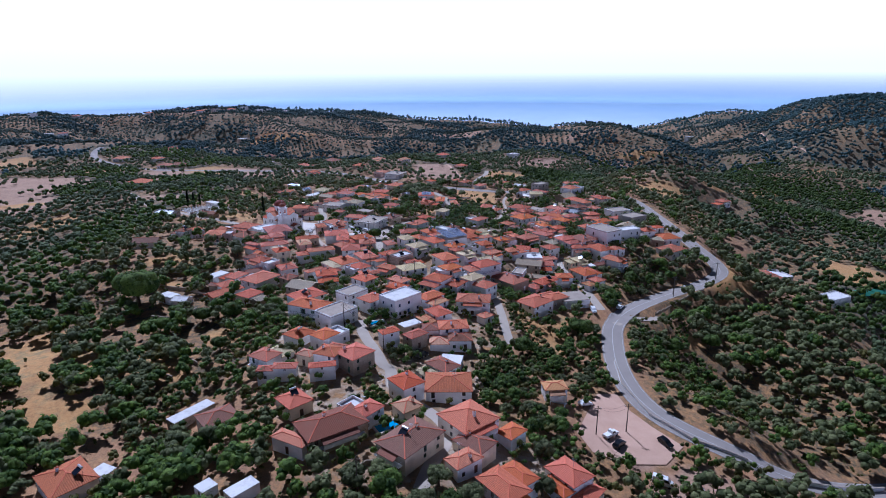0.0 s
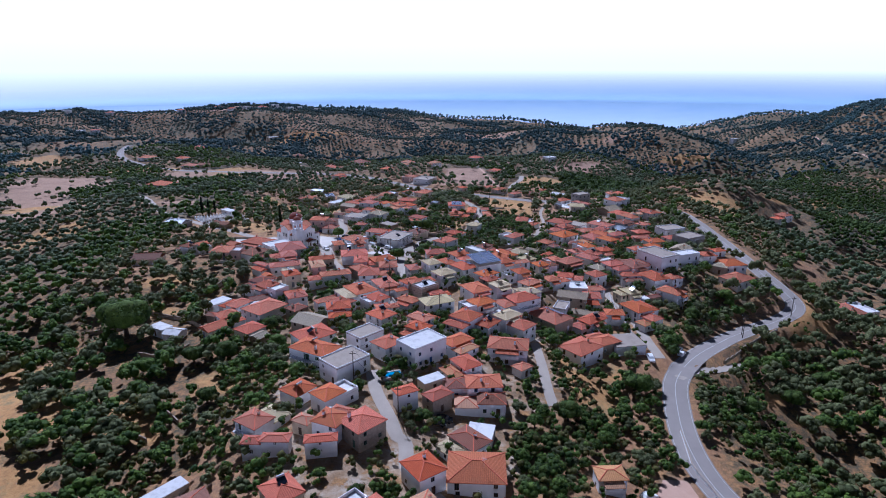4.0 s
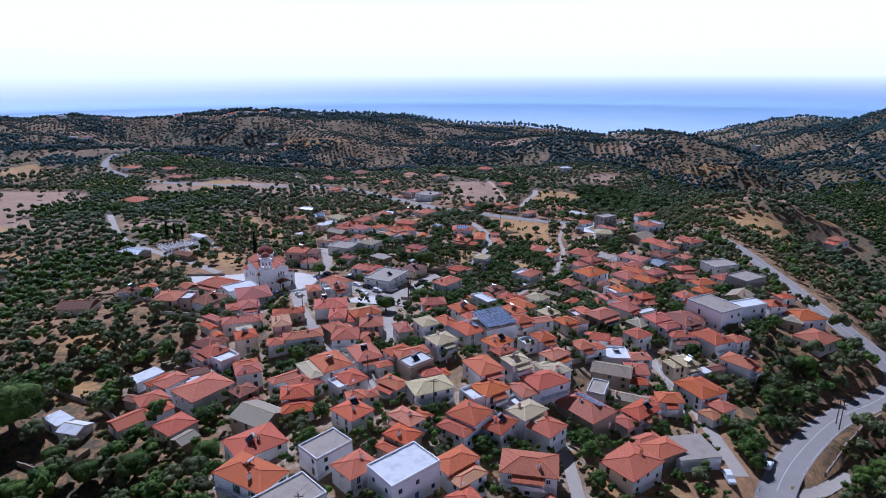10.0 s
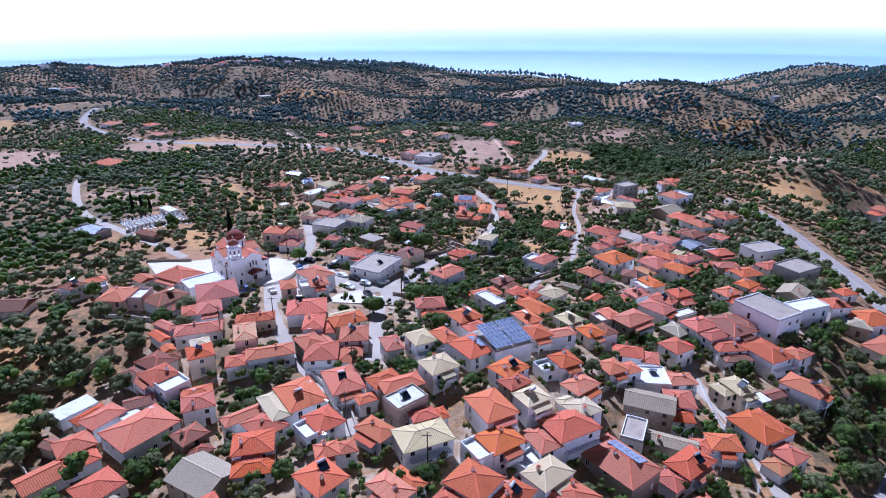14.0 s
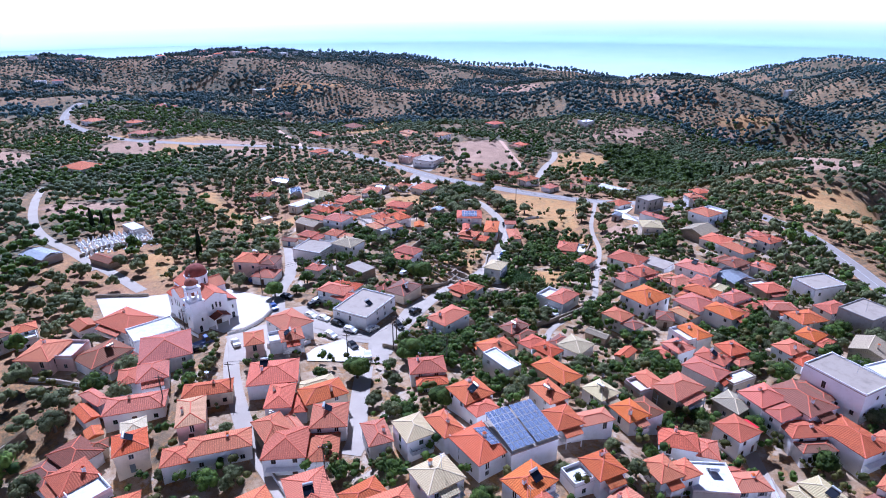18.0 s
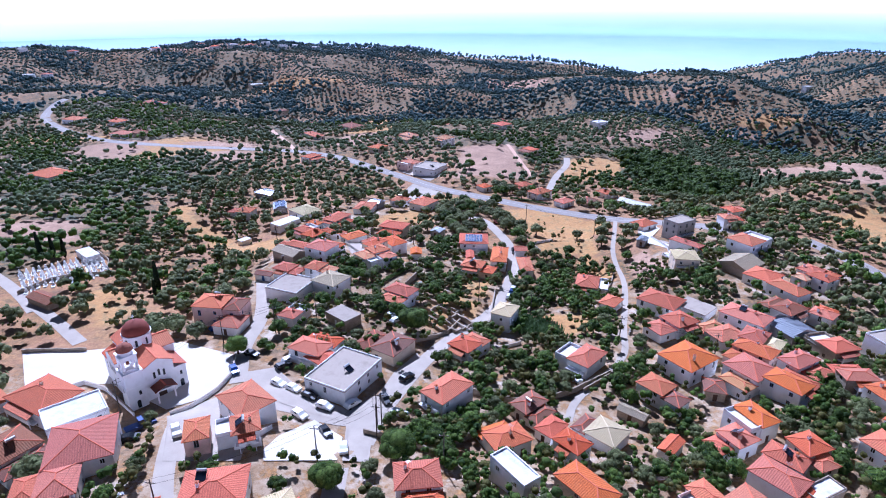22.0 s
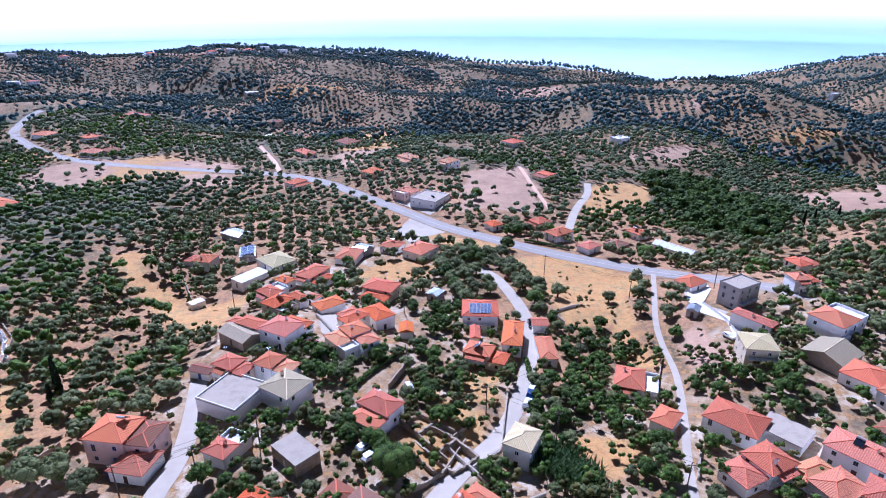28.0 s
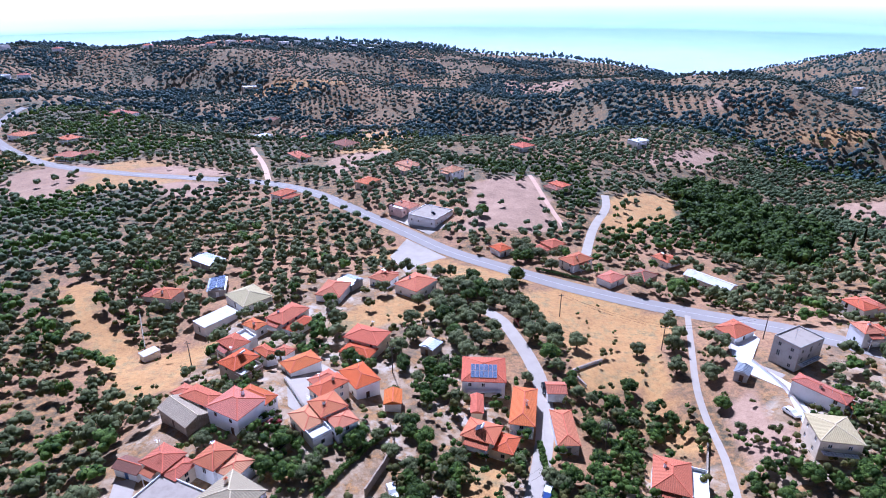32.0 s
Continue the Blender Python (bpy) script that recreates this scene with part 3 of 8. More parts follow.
def make_tiles(name, dark, light, moss):
    """Fired clay tiles: courses across and rolls down the slope, weathered, another tone for each roof."""
    k = Mat(name, 0.85)
    uv = k.node("ShaderNodeUVMap").outputs["UV"]
    sep = k.node("ShaderNodeSeparateXYZ")
    k.link(uv, sep.inputs[0])
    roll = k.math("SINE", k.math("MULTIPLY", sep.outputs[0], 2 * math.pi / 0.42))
    course = k.math("FRACT", k.math("MULTIPLY", sep.outputs[1], 1 / 0.42))
    p = k.place()
    big, fine = k.noise(p, 0.5, 4, 0.65), k.noise(p, 5.0, 3, 0.6)
    c = k.mix(k.ramp(fine, [(0.3, (0, 0, 0, 1)), (0.7, (1, 1, 1, 1))]), dark, light)
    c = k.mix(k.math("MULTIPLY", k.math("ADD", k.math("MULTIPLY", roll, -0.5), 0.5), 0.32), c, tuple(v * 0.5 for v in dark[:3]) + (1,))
    c = k.mix(k.ramp(big, [(0.52, (0, 0, 0, 1)), (0.80, (0.35, 0.35, 0.35, 1))]), c, moss)
    hsv = k.node("ShaderNodeHueSaturation")
    rnd = k.rnd()
    k.link(k.math("ADD", 0.78, k.math("MULTIPLY", rnd, 0.36)), hsv.inputs["Value"])
    k.link(k.math("ADD", 0.503, k.math("MULTIPLY", k.math("FRACT", k.math("MULTIPLY", rnd, 7.31)), 0.016)), hsv.inputs["Hue"])
    k.link(k.math("ADD", 0.86, k.math("MULTIPLY", k.math("FRACT", k.math("MULTIPLY", rnd, 13.7)), 0.2)), hsv.inputs["Saturation"])
    k.link(c, hsv.inputs["Color"])
    k.bump(k.math("ADD", roll, k.math("MULTIPLY", course, 0.8)), 0.5, 0.05)
    return k.colour(hsv.outputs["Color"])


def make_plaster(name, c, dirt, vary=0.1, rough=0.9):
    k = Mat(name, rough)
    p = k.place()
    big, fine = k.noise(p, 0.45, 5, 0.7), k.noise(p, 3.5, 4, 0.6)
    base = k.mix(k.ramp(big, [(0.48, (0, 0, 0, 1)), (0.82, (0.75, 0.75, 0.75, 1))]), c, dirt)
    base = k.mix(k.math("MULTIPLY", fine, 0.18), base, dirt)
    hsv = k.node("ShaderNodeHueSaturation")
    k.link(k.math("ADD", 1.0 - vary, k.math("MULTIPLY", k.rnd(), vary * 1.2)), hsv.inputs["Value"])
    k.link(base, hsv.inputs["Color"])
    k.bump(fine, 0.15, 0.02)
    return k.colour(hsv.outputs["Color"])


def make_stone(name, a, b):
    k = Mat(name, 0.95)
    p = k.place()
    v = k.node("ShaderNodeTexVoronoi", Scale=2.6)
    k.link(p, v.inputs["Vector"])
    n = k.noise(p, 1.2, 5, 0.7)
    c = k.mix(n, a, b)
    c = k.mix(0.35, c, k.mix(v.outputs["Color"], a, b))
    k.bump(v.outputs["Distance"], 0.7, 0.08)
    return k.colour(c)


def make_glass():
    k = Mat("window_glass", 0.12)
    k.b.inputs["Specular IOR Level"].default_value = 0.5
    n = k.noise(k.place(), 1.3, 2)
    return k.colour(k.mix(n, (0.012, 0.014, 0.018, 1), (0.04, 0.045, 0.05, 1)))


def make_panel():
    """Photovoltaic cells under glass, with pale seams."""
    k = Mat("solar_cells", 0.18)
    br = k.node("ShaderNodeTexBrick", Scale=1.0, Mortar_Size=0.03)
    br.offset, br.inputs["Brick Width"].default_value, br.inputs["Row Height"].default_value = 0.0, 0.16, 0.16
    k.link(k.node("ShaderNodeUVMap").outputs["UV"], br.inputs["Vector"])
    br.inputs["Color1"].default_value, br.inputs["Color2"].default_value = rgb((34, 44, 70)), rgb((42, 54, 84))
    br.inputs["Mortar"].default_value = rgb((140, 152, 178))
    return k.colour(br.outputs["Color"])


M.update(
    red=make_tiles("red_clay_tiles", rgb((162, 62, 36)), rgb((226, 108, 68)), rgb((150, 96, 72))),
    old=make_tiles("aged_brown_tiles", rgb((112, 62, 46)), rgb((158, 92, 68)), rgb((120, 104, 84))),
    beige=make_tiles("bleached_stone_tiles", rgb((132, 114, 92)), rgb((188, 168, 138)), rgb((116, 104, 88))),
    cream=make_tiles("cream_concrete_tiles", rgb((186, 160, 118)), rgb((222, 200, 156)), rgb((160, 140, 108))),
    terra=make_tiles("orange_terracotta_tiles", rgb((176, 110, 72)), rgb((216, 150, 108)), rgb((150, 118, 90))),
    cap=plain("mortared_ridge_tiles", rgb((204, 108, 76)), 0.85, 0, 0.25, 2.0),
    cap_pale=plain("pale_ridge_tiles", rgb((214, 196, 158)), 0.85, 0, 0.2, 2.0),
    white=make_plaster("whitewashed_plaster", rgb((244, 243, 242)), rgb((214, 209, 203))),
    creamwall=make_plaster("cream_render", rgb((232, 214, 186)), rgb((176, 158, 134))),
    pinkwall=make_plaster("pink_render", rgb((232, 198, 184)), rgb((178, 148, 136))),
    stone=make_stone("rubble_stone", rgb((120, 106, 90)), rgb((188, 172, 150))),
    greywall=make_plaster("bare_concrete", rgb((168, 164, 158)), rgb((112, 108, 102))),
    flatroof=make_plaster("white_roof_screed", rgb((226, 224, 222)), rgb((160, 154, 148))),
    concrete=make_plaster("grey_roof_screed", rgb((172, 158, 142)), rgb((122, 110, 98))),
    metal=plain("grey_corrugated_sheet", rgb((158, 162, 168)), 0.45, 0.6, 0.25, 1.5),
    glass=make_glass(),
    panel=make_panel(),
    alu=plain("aluminium_frame", rgb((176, 178, 182)), 0.35, 0.8),
    frame_white=plain("white_painted_wood", rgb((226, 224, 220)), 0.5),
    frame_brown=plain("brown_painted_wood", rgb((86, 56, 38)), 0.55),
    frame_blue=plain("blue_painted_wood", rgb((60, 92, 140)), 0.5),
    frame_grey=plain("grey_painted_wood", rgb((120, 124, 128)), 0.5),
    frame_green=plain("green_painted_wood", rgb((58, 92, 70)), 0.5),
    door=plain("dark_stained_door", rgb((70, 44, 30)), 0.5),
    awning=plain("red_awning_cloth", rgb((214, 28, 44)), 0.7),
    solar_plate=plain("dark_solar_collector", rgb((30, 34, 44)), 0.2, 0.2),
    steel_tank=plain("steel_tank", rgb((190, 192, 194)), 0.35, 0.7),
    iron=plain("black_iron", rgb((38, 38, 40)), 0.5, 0.5),
    dome=make_tiles("dark_red_dome_tiles", rgb((118, 40, 32)), rgb((158, 62, 46)), rgb((110, 60, 48))),
    marble=plain("white_marble", rgb((232, 230, 226)), 0.35, 0, 0.12, 1.5),
    paving=make_asphalt("pale_stone_paving", rgb((190, 180, 167)), rgb((224, 215, 204))),
)
ROOF = {"r": "red", "a": "red", "s": "red", "o": "old", "b": "beige", "y": "cream", "m": "cream", "t": "terra", "u": "concrete", "w": "flatroof", "c": "concrete"}
SHUTTERS = ("frame_brown", "frame_white", "frame_blue", "frame_grey", "frame_green")
_window = {}


def window_kit(w, h, tone, parent, at, deep):
    """A casement in its opening: frame with a middle bar and sill, and its pane; shared meshes."""
    key = (w, h, tone, deep)
    if key in _window:
        fr, pn = _window[key]
        o = again(fr, parent, at)
        if pn:
            again(pn, o, Matrix.Identity(4))
        return o
    b = Build()
    t = 0.08
    xs, zs = [-w / 2, -w / 2 + t, -.04, .04, w / 2 - t, w / 2], [0, t, h - t, h]
    grid = [(x, y, z) for y in (.06, .13) for z in zs for x in xs]
    open_cells = ((1, 1), (3, 1))
    quads = []
    for j in range(3):
        for i in range(5):
            q = j * 6 + i
            if (i, j) in open_cells:
                ring = (q, q + 1, q + 7, q + 6)
                quads += [(ring[e], ring[e] + 24, ring[(e + 1) % 4] + 24, ring[(e + 1) % 4]) for e in range(4)]
            else:
                quads.append((q, q + 1, q + 7, q + 6))
    b.add(grid, quads)
    if deep:
        fr = b.part("window", M[tone], parent, "", at)
        pn = Build().box(-w / 2 + t, 0.09, t, w / 2 - t, 0.11, h - t).part("pane", M["glass"], fr)
        Build().box(-w / 2 - 0.08, -0.07, -0.07, w / 2 + 0.08, 0.06, -0.005).part("sill", M["marble"], fr)
    else:
        n = len(b.f)
        b.box(-w / 2 + t, 0.09, t, w / 2 - t, 0.11, h - t)
        fr = part("window", b.v, [(q, 0 if i < n else 1) for i, q in enumerate(b.f)], [M[tone], M["glass"]], parent, "", None, at)
        pn = None
    _window[key] = (fr, pn)
    return fr


_shutter = {}


def shutter_kit(h, tone, parent, at):
    """A closed-slat shutter leaf, folded back on the wall: one board with a sunk field."""
    if (h, tone) not in _shutter:
        v = [(-.22, -.045, 0), (.22, -.045, 0), (.22, -.045, h), (-.22, -.045, h), (-.16, -.045, .08), (.16, -.045, .08), (.16, -.045, h - .08), (-.16, -.045, h - .08),
             (-.15, -.025, .09), (.15, -.025, .09), (.15, -.025, h - .09), (-.15, -.025, h - .09), (-.22, 0, 0), (.22, 0, 0), (.22, 0, h), (-.22, 0, h)]
        f = [(0, 1, 5, 4), (1, 2, 6, 5), (2, 3, 7, 6), (3, 0, 4, 7), (4, 5, 9, 8), (5, 6, 10, 9), (6, 7, 11, 10), (7, 4, 8, 11), (8, 9, 10, 11), (0, 12, 13, 1), (1, 13, 14, 2), (2, 14, 15, 3), (3, 15, 12, 0)]
        _shutter[(h, tone)] = part("shutter", v, f, M[tone], parent, "", None, at)
    else:
        again(_shutter[(h, tone)], parent, at)


def wall_side(v, f, a, b, z0, z1, holes, depth=0.16):
    """One wall face from a to b, with real openings: holes as (u0, u1, h0, h1)."""
    a, b = Vector(a), Vector(b)
    d = (b - a).normalized()
    inward = Vector((-d.y, d.x))
    us = sorted({0.0, (b - a).length, *[q for h in holes for q in h[:2]]})
    zs = sorted({z0, z1, *[q for h in holes for q in h[2:]]})
    n0 = len(v)
    for z in zs:
        for u in us:
            p = a + d * u
            v.append((p.x, p.y, z))
    nu = len(us)
    for j in range(len(zs) - 1):
        for i in range(nu - 1):
            cu, cz = (us[i] + us[i + 1]) / 2, (zs[j] + zs[j + 1]) / 2
            if any(h[0] < cu < h[1] and h[2] < cz < h[3] for h in holes):
                continue
            q = n0 + j * nu + i
            f.append((q, q + 1, q + nu + 1, q + nu))
    for u0, u1, h0, h1 in holes:
        n = len(v)
        for u, z in ((u0, h0), (u1, h0), (u1, h1), (u0, h1)):
            p = a + d * u
            v.append((p.x, p.y, z))
        for u, z in ((u0, h0), (u1, h0), (u1, h1), (u0, h1)):
            p = a + d * u + inward * depth
            v.append((p.x, p.y, z))
        for k in range(4):
            f.append((n + k, n + 4 + k, n + 4 + (k + 1) % 4, n + (k + 1) % 4))
        f.append((n + 4, n + 5, n + 6, n + 7))


def strip(b, p, q, r=0.13):
    """A half-round cap along a ridge or hip."""
    p, q = Vector(p), Vector(q)
    d = (q - p).normalized()
    s = d.cross(Vector((0, 0, 1))).normalized()
    up = s.cross(d)
    if up.z < 0:
        up = -up
    ring = [(-1, -0.25), (-0.7, 0.5), (0, 0.8), (0.7, 0.5), (1, -0.25)]
    v = [e + s * (x * r) + up * (z * r) for e in (p, q) for x, z in ring]
    b.add(v, [(k, k + 1, 6 + k, 5 + k) for k in range(4)] + [(4, 3, 2, 1, 0), (5, 6, 7, 8, 9)])


def roof_mesh(w, d, h, form, pitch, over):
    """Corners, faces and runs (for the tiles) of a hipped or gabled roof w by d, eaves at h; ridge along x when w >= d."""
    turn = d > w
    a, b = (d, w) if turn else (w, d)
    A, B = a / 2 + over, b / 2 + over
    rise = B * pitch
    hipped = form == "h"
    R = max(A - B, 0.02) if hipped else A
    t = 0.16
    v = [(-A, -B, h), (A, -B, h), (A, B, h), (-A, B, h), (-R, 0, h + rise), (R, 0, h + rise),
         (-A, -B, h - t), (A, -B, h - t), (A, B, h - t), (-A, B, h - t)]
    f = [(0, 1, 5, 4), (2, 3, 4, 5), (1, 2, 5), (3, 0, 4)]
    slant = math.hypot(B, rise)
    uv = []
    for q in f:
        side = q[:2] in ((0, 1), (2, 3))
        for k in q:
            x, y, z = v[k]
            up = (z - h) / max(rise, 1e-6) * slant
            uv.append((x if side else y, up))
    rest = [(0, 6, 7, 1), (1, 7, 8, 2), (2, 8, 9, 3), (3, 9, 6, 0), (9, 8, 7, 6)]
    for q in rest:
        uv += [(0, 0)] * 4
    f += rest
    lines = [(4, 5)] if R > 0.1 else []
    lines += [(0, 4), (3, 4), (1, 5), (2, 5)] if hipped else []
    if turn:
        v = [(-y, x, z) for x, y, z in v]
    return v, f, uv, [(v[i], v[j]) for i, j in lines], rise


HOUSE_N = [0]
WORDS = {"r": "red clay tiled", "a": "red clay tiled", "s": "red tiled solar-panelled", "o": "weathered brown tiled", "b": "bleached stone-tiled", "y": "cream tiled", "m": "cream tiled",
         "t": "orange terracotta tiled", "u": "bare concrete", "w": "white flat", "c": "grey flat", "k": "grey sheet-metal", "p": "solar-panelled"}
WALLWORD = {"white": "whitewashed", "creamwall": "cream-rendered", "pinkwall": "pink-rendered", "stone": "rubble stone", "greywall": "bare grey concrete"}


def panels_on(parent, w, d, h, rows, cols, tilt, at):
    """Rows of framed solar panels lying on a slope."""
    for j in range(rows):
        for i in range(cols):
            x0, x1 = -w / 2 + i * w / cols + 0.04, -w / 2 + (i + 1) * w / cols - 0.04
            y0, y1 = -d / 2 + j * d / rows + 0.04, -d / 2 + (j + 1) * d / rows - 0.04
            o = Build().box(x0, y0, 0, x1, y1, 0.05).part("solar_panel", M["alu"], parent, "", at)
            part("panel_face", [(x0 + .05, y0 + .05, .056), (x1 - .05, y0 + .05, .056), (x1 - .05, y1 - .05, .056), (x0 + .05, y1 - .05, .056)], [(0, 1, 2, 3)], M["panel"], o, "",
                 [(0, 0), (x1 - x0, 0), (x1 - x0, y1 - y0), (0, y1 - y0)])


def wing(top, rng, split, w, d, h, low, wall, tone, shutter_tone, deep):
    """The lower part of a house, built against the end of its main body: under its own roof, or a white terrace."""
    along, _, sg, length, main = split
    wide = (d if along else w) * rng.uniform(0.72, 1.0)
    slip = ((d if along else w) - wide) / 2 * rng.choice((-1, 1))
    hh = max(2.3, h - rng.uniform(0.5, 1.5))
    mid = -sg * (main / 2 + length / 2)
    at = pose(mid, slip, 0) if along else pose(slip, mid, 0)
    ww, dd = (length, wide) if along else (wide, length)
    quad = [(-ww / 2, -dd / 2), (ww / 2, -dd / 2), (ww / 2, dd / 2), (-ww / 2, dd / 2)]
    shut = (1 if sg > 0 else 3) if along else (2 if sg > 0 else 0)
    v, f, spots = [], [], []
    for k in range(4):
        if k == shut:
            continue
        a, b = quad[k], quad[(k + 1) % 4]
        size, holes = math.dist(a, b), []
        for i in range(max(1, int(size / 3.2))):
            for z0 in ((0.8,) if hh < 3.6 else (0.8, hh / 2 + 0.5)):
                u = size * (i + 0.5) / max(1, int(size / 3.2))
                if rng.random() < 0.5 and u > 0.8 and size - u > 0.8 and z0 + 1.1 < hh - 0.2:
                    holes.append((u - 0.45, u + 0.45, z0, z0 + 1.1))
                    spots.append((k, u, z0))
        wall_side(v, f, a, b, low - 0.3, hh + 0.02, holes)
    body = part("wing", v, f, M[wall], top, "", None, at)
    for k, u, z0 in spots:
        a, b = Vector(quad[k]), Vector(quad[(k + 1) % 4])
        p = a + (b - a).normalized() * u
        window_kit(0.9, 1.1, shutter_tone, top, at @ pose(p.x, p.y, z0, 0, 0, 90 * k), False)
    if rng.random() < 0.16:
        Build().box(-ww / 2 - .05, -dd / 2 - .05, hh + .02, ww / 2 + .05, dd / 2 + .05, hh + .2).part("roof", M["flatroof"], body)
        rim = Build()
        for k in range(4):
            if k != shut:
                (x0, y0), (x1, y1) = quad[k], quad[(k + 1) % 4]
                ox, oy = (0, .16) if k == 0 else (-.16, 0) if k == 1 else (0, -.16) if k == 2 else (.16, 0)
                rim.box(min(x0, x1, x0 + ox), min(y0, y1, y0 + oy), hh + .203, max(x0, x1, x0 + ox), max(y0, y1, y0 + oy), hh + .95)
        rim.part("parapet", M[wall], body)
        return
    rv, rf, ruv, lines, rise = roof_mesh(ww, dd, hh, "h", rng.uniform(0.28, 0.34), 0.3)
    other = tone if rng.random() < 0.82 else rng.choice("oyt")
    part("roof", rv, rf, M[ROOF[other]], body, "", ruv)
    b = Build()
    for p, q in lines:
        strip(b, p, q)
    b.part("ridge_tiles", M["cap_pale" if other in "bym" else "cap"], body)


def house(x, y, turn, w, d, h, form="h", tone="r", wall="", deep=False, extra=""):
    """A village house: walls w by d to the eaves at h, with openings, roof, ridge caps and chimney."""
    HOUSE_N[0] += 1
    rng = random.Random(HOUSE_N[0] * 7919)
    over = 0.30 if form != "f" else 0.0
    w, d = max(w - 2 * over, 2.4), max(d - 2 * over, 2.4)
    c, s = math.cos(radians(turn)), math.sin(radians(turn))
    split = None
    if form == "h" and tone in "rotyb" and max(w, d) > 7.4 and h > 3.3 and y < 640 and rng.random() < 0.72:
        along, part_of, sg = w > d, rng.uniform(0.54, 0.70), rng.choice((-1, 1))
        full = max(w, d)
        main = full * part_of
        shift = sg * (full - main) / 2
        split = (along, (c * shift, s * shift) if along else (-s * shift, c * shift), sg, full - main, main)
    corners = [(x + c * px * w / 2 - s * py * d / 2, y + s * px * w / 2 + c * py * d / 2) for px in (-1, 1) for py in (-1, 1)]
    zs = [gz(*q) for q in corners]
    base = gz(x, y)
    low = min(zs) - base - 0.6
    if not wall:
        pick = rng.random()
        wall = {"o": "stone" if pick < 0.3 else "creamwall" if pick < 0.5 else "white", "b": "stone", "y": "creamwall" if pick < 0.15 else "white", "m": "creamwall", "u": "greywall",
                "c": "greywall" if pick < 0.15 else "white", "k": "greywall", "p": "greywall"}.get(tone, "white" if pick < 0.84 else "creamwall" if pick < 0.91 else "pinkwall" if pick < 0.95 else "stone")
    storeys = 3 if h >= 7.2 else 2 if h >= 4.1 else 1
    small = h < 3.3 or min(w, d) < 3.6
    name = "shed" if small else "house"
    label = f"{'small' if small else {1: 'single-storey', 2: 'two-storey', 3: 'three-storey'}[storeys]} {WALLWORD[wall]} {name} with {WORDS[tone]} roof"
    top = tagged(new(name), label, name if small else "house", "village houses" if not small else "village sheds")
    if split:
        x, y = x + split[1][0], y + split[1][1]
    top.matrix_basis = pose(x, y, base, 0, 0, turn)
    # walls
    if split:
        if split[0]:
            w = split[4]
        else:
            d = split[4]
    v, f = [], []
    quad = [(-w / 2, -d / 2), (w / 2, -d / 2), (w / 2, d / 2), (-w / 2, d / 2)]
    spots = []
    high = h + 0.02
    sh = (h - 0.1) / storeys
    front = min(range(4), key=lambda k: (-c, s, c, -s)[k])
    for k in range(4):
        a, b = quad[k], quad[(k + 1) % 4]
        length = math.dist(a, b)
        ny = (-c, s, c, -s)[k]
        holes = []
        if not (small and k != front):
            n = 1 if small else max(1, int(length / 3.3))
            if ny > 0.75:
                n = min(n, 1)
            for st in range(storeys):
                for i in range(n):
                    if rng.random() < (0.72 if "n" in extra else 0.33):
                        continue
                    u = length * (i + 0.5) / n + rng.uniform(-0.2, 0.2)
                    isdoor = st == 0 and i == n // 2 and k == front
                    tall = st > 0 and rng.random() < 0.22
                    ww, hh, sill = (1.0, min(2.0, sh - 0.2), 0.02) if isdoor else (0.95, min(1.8, sh - 0.3), 0.08) if tall else (0.9, 1.1, 0.75)
                    if small and not isdoor:
                        ww, hh, sill = 0.7, 0.8, 1.1
                    z0 = st * sh + sill
                    if z0 + hh > h - 0.15 or u - ww / 2 < 0.3 or u + ww / 2 > length - 0.3:
                        continue
                    holes.append((u - ww / 2, u + ww / 2, z0, z0 + hh))
                    spots.append((k, u, z0, ww, hh, isdoor))
        wall_side(v, f, a, b, low, high, holes)
    if form == "g":
        turned = d > w
        half, pit = (w if turned else d) / 2, 0.36
        for sgn in (-1, 1):
            n = len(v)
            if turned:
                v += [(-w / 2, sgn * d / 2, high), (w / 2, sgn * d / 2, high), (0, sgn * d / 2, high + half * pit)]
            else:
                v += [(sgn * w / 2, -d / 2, high), (sgn * w / 2, d / 2, high), (sgn * w / 2, 0, high + half * pit)]
            f.append((n, n + 1, n + 2))
    part("wall", v, f, M[wall], top)
    tone_of = SHUTTERS[rng.choice((0, 0, 1, 1, 2, 3, 3, 4))]
    shutters = rng.random() < 0.12 and not small
    for k, u, z0, ww, hh, isdoor in spots:
        a, b = Vector(quad[k]), Vector(quad[(k + 1) % 4])
        p = a + (b - a).normalized() * u
        at = pose(p.x, p.y, z0, 0, 0, 90 * k)
        if isdoor:
            o = Build().box(-ww / 2, 0.08, 0, ww / 2, 0.14, hh).box(-ww / 2 + 0.14, 0.06, 0.2, ww / 2 - 0.14, 0.08, 0.95).box(-ww / 2 + 0.14, 0.06, 1.1, ww / 2 - 0.14, 0.08, hh - 0.15).part("door", M["door" if rng.random() < 0.6 else tone_of], top, "", at)
        else:
            window_kit(ww, hh, tone_of, top, at, deep)
            if shutters and deep:
                for sg in (-1, 1):
                    shutter_kit(hh, tone_of, top, at @ pose(sg * (ww / 2 + 0.24), -0.005, 0))
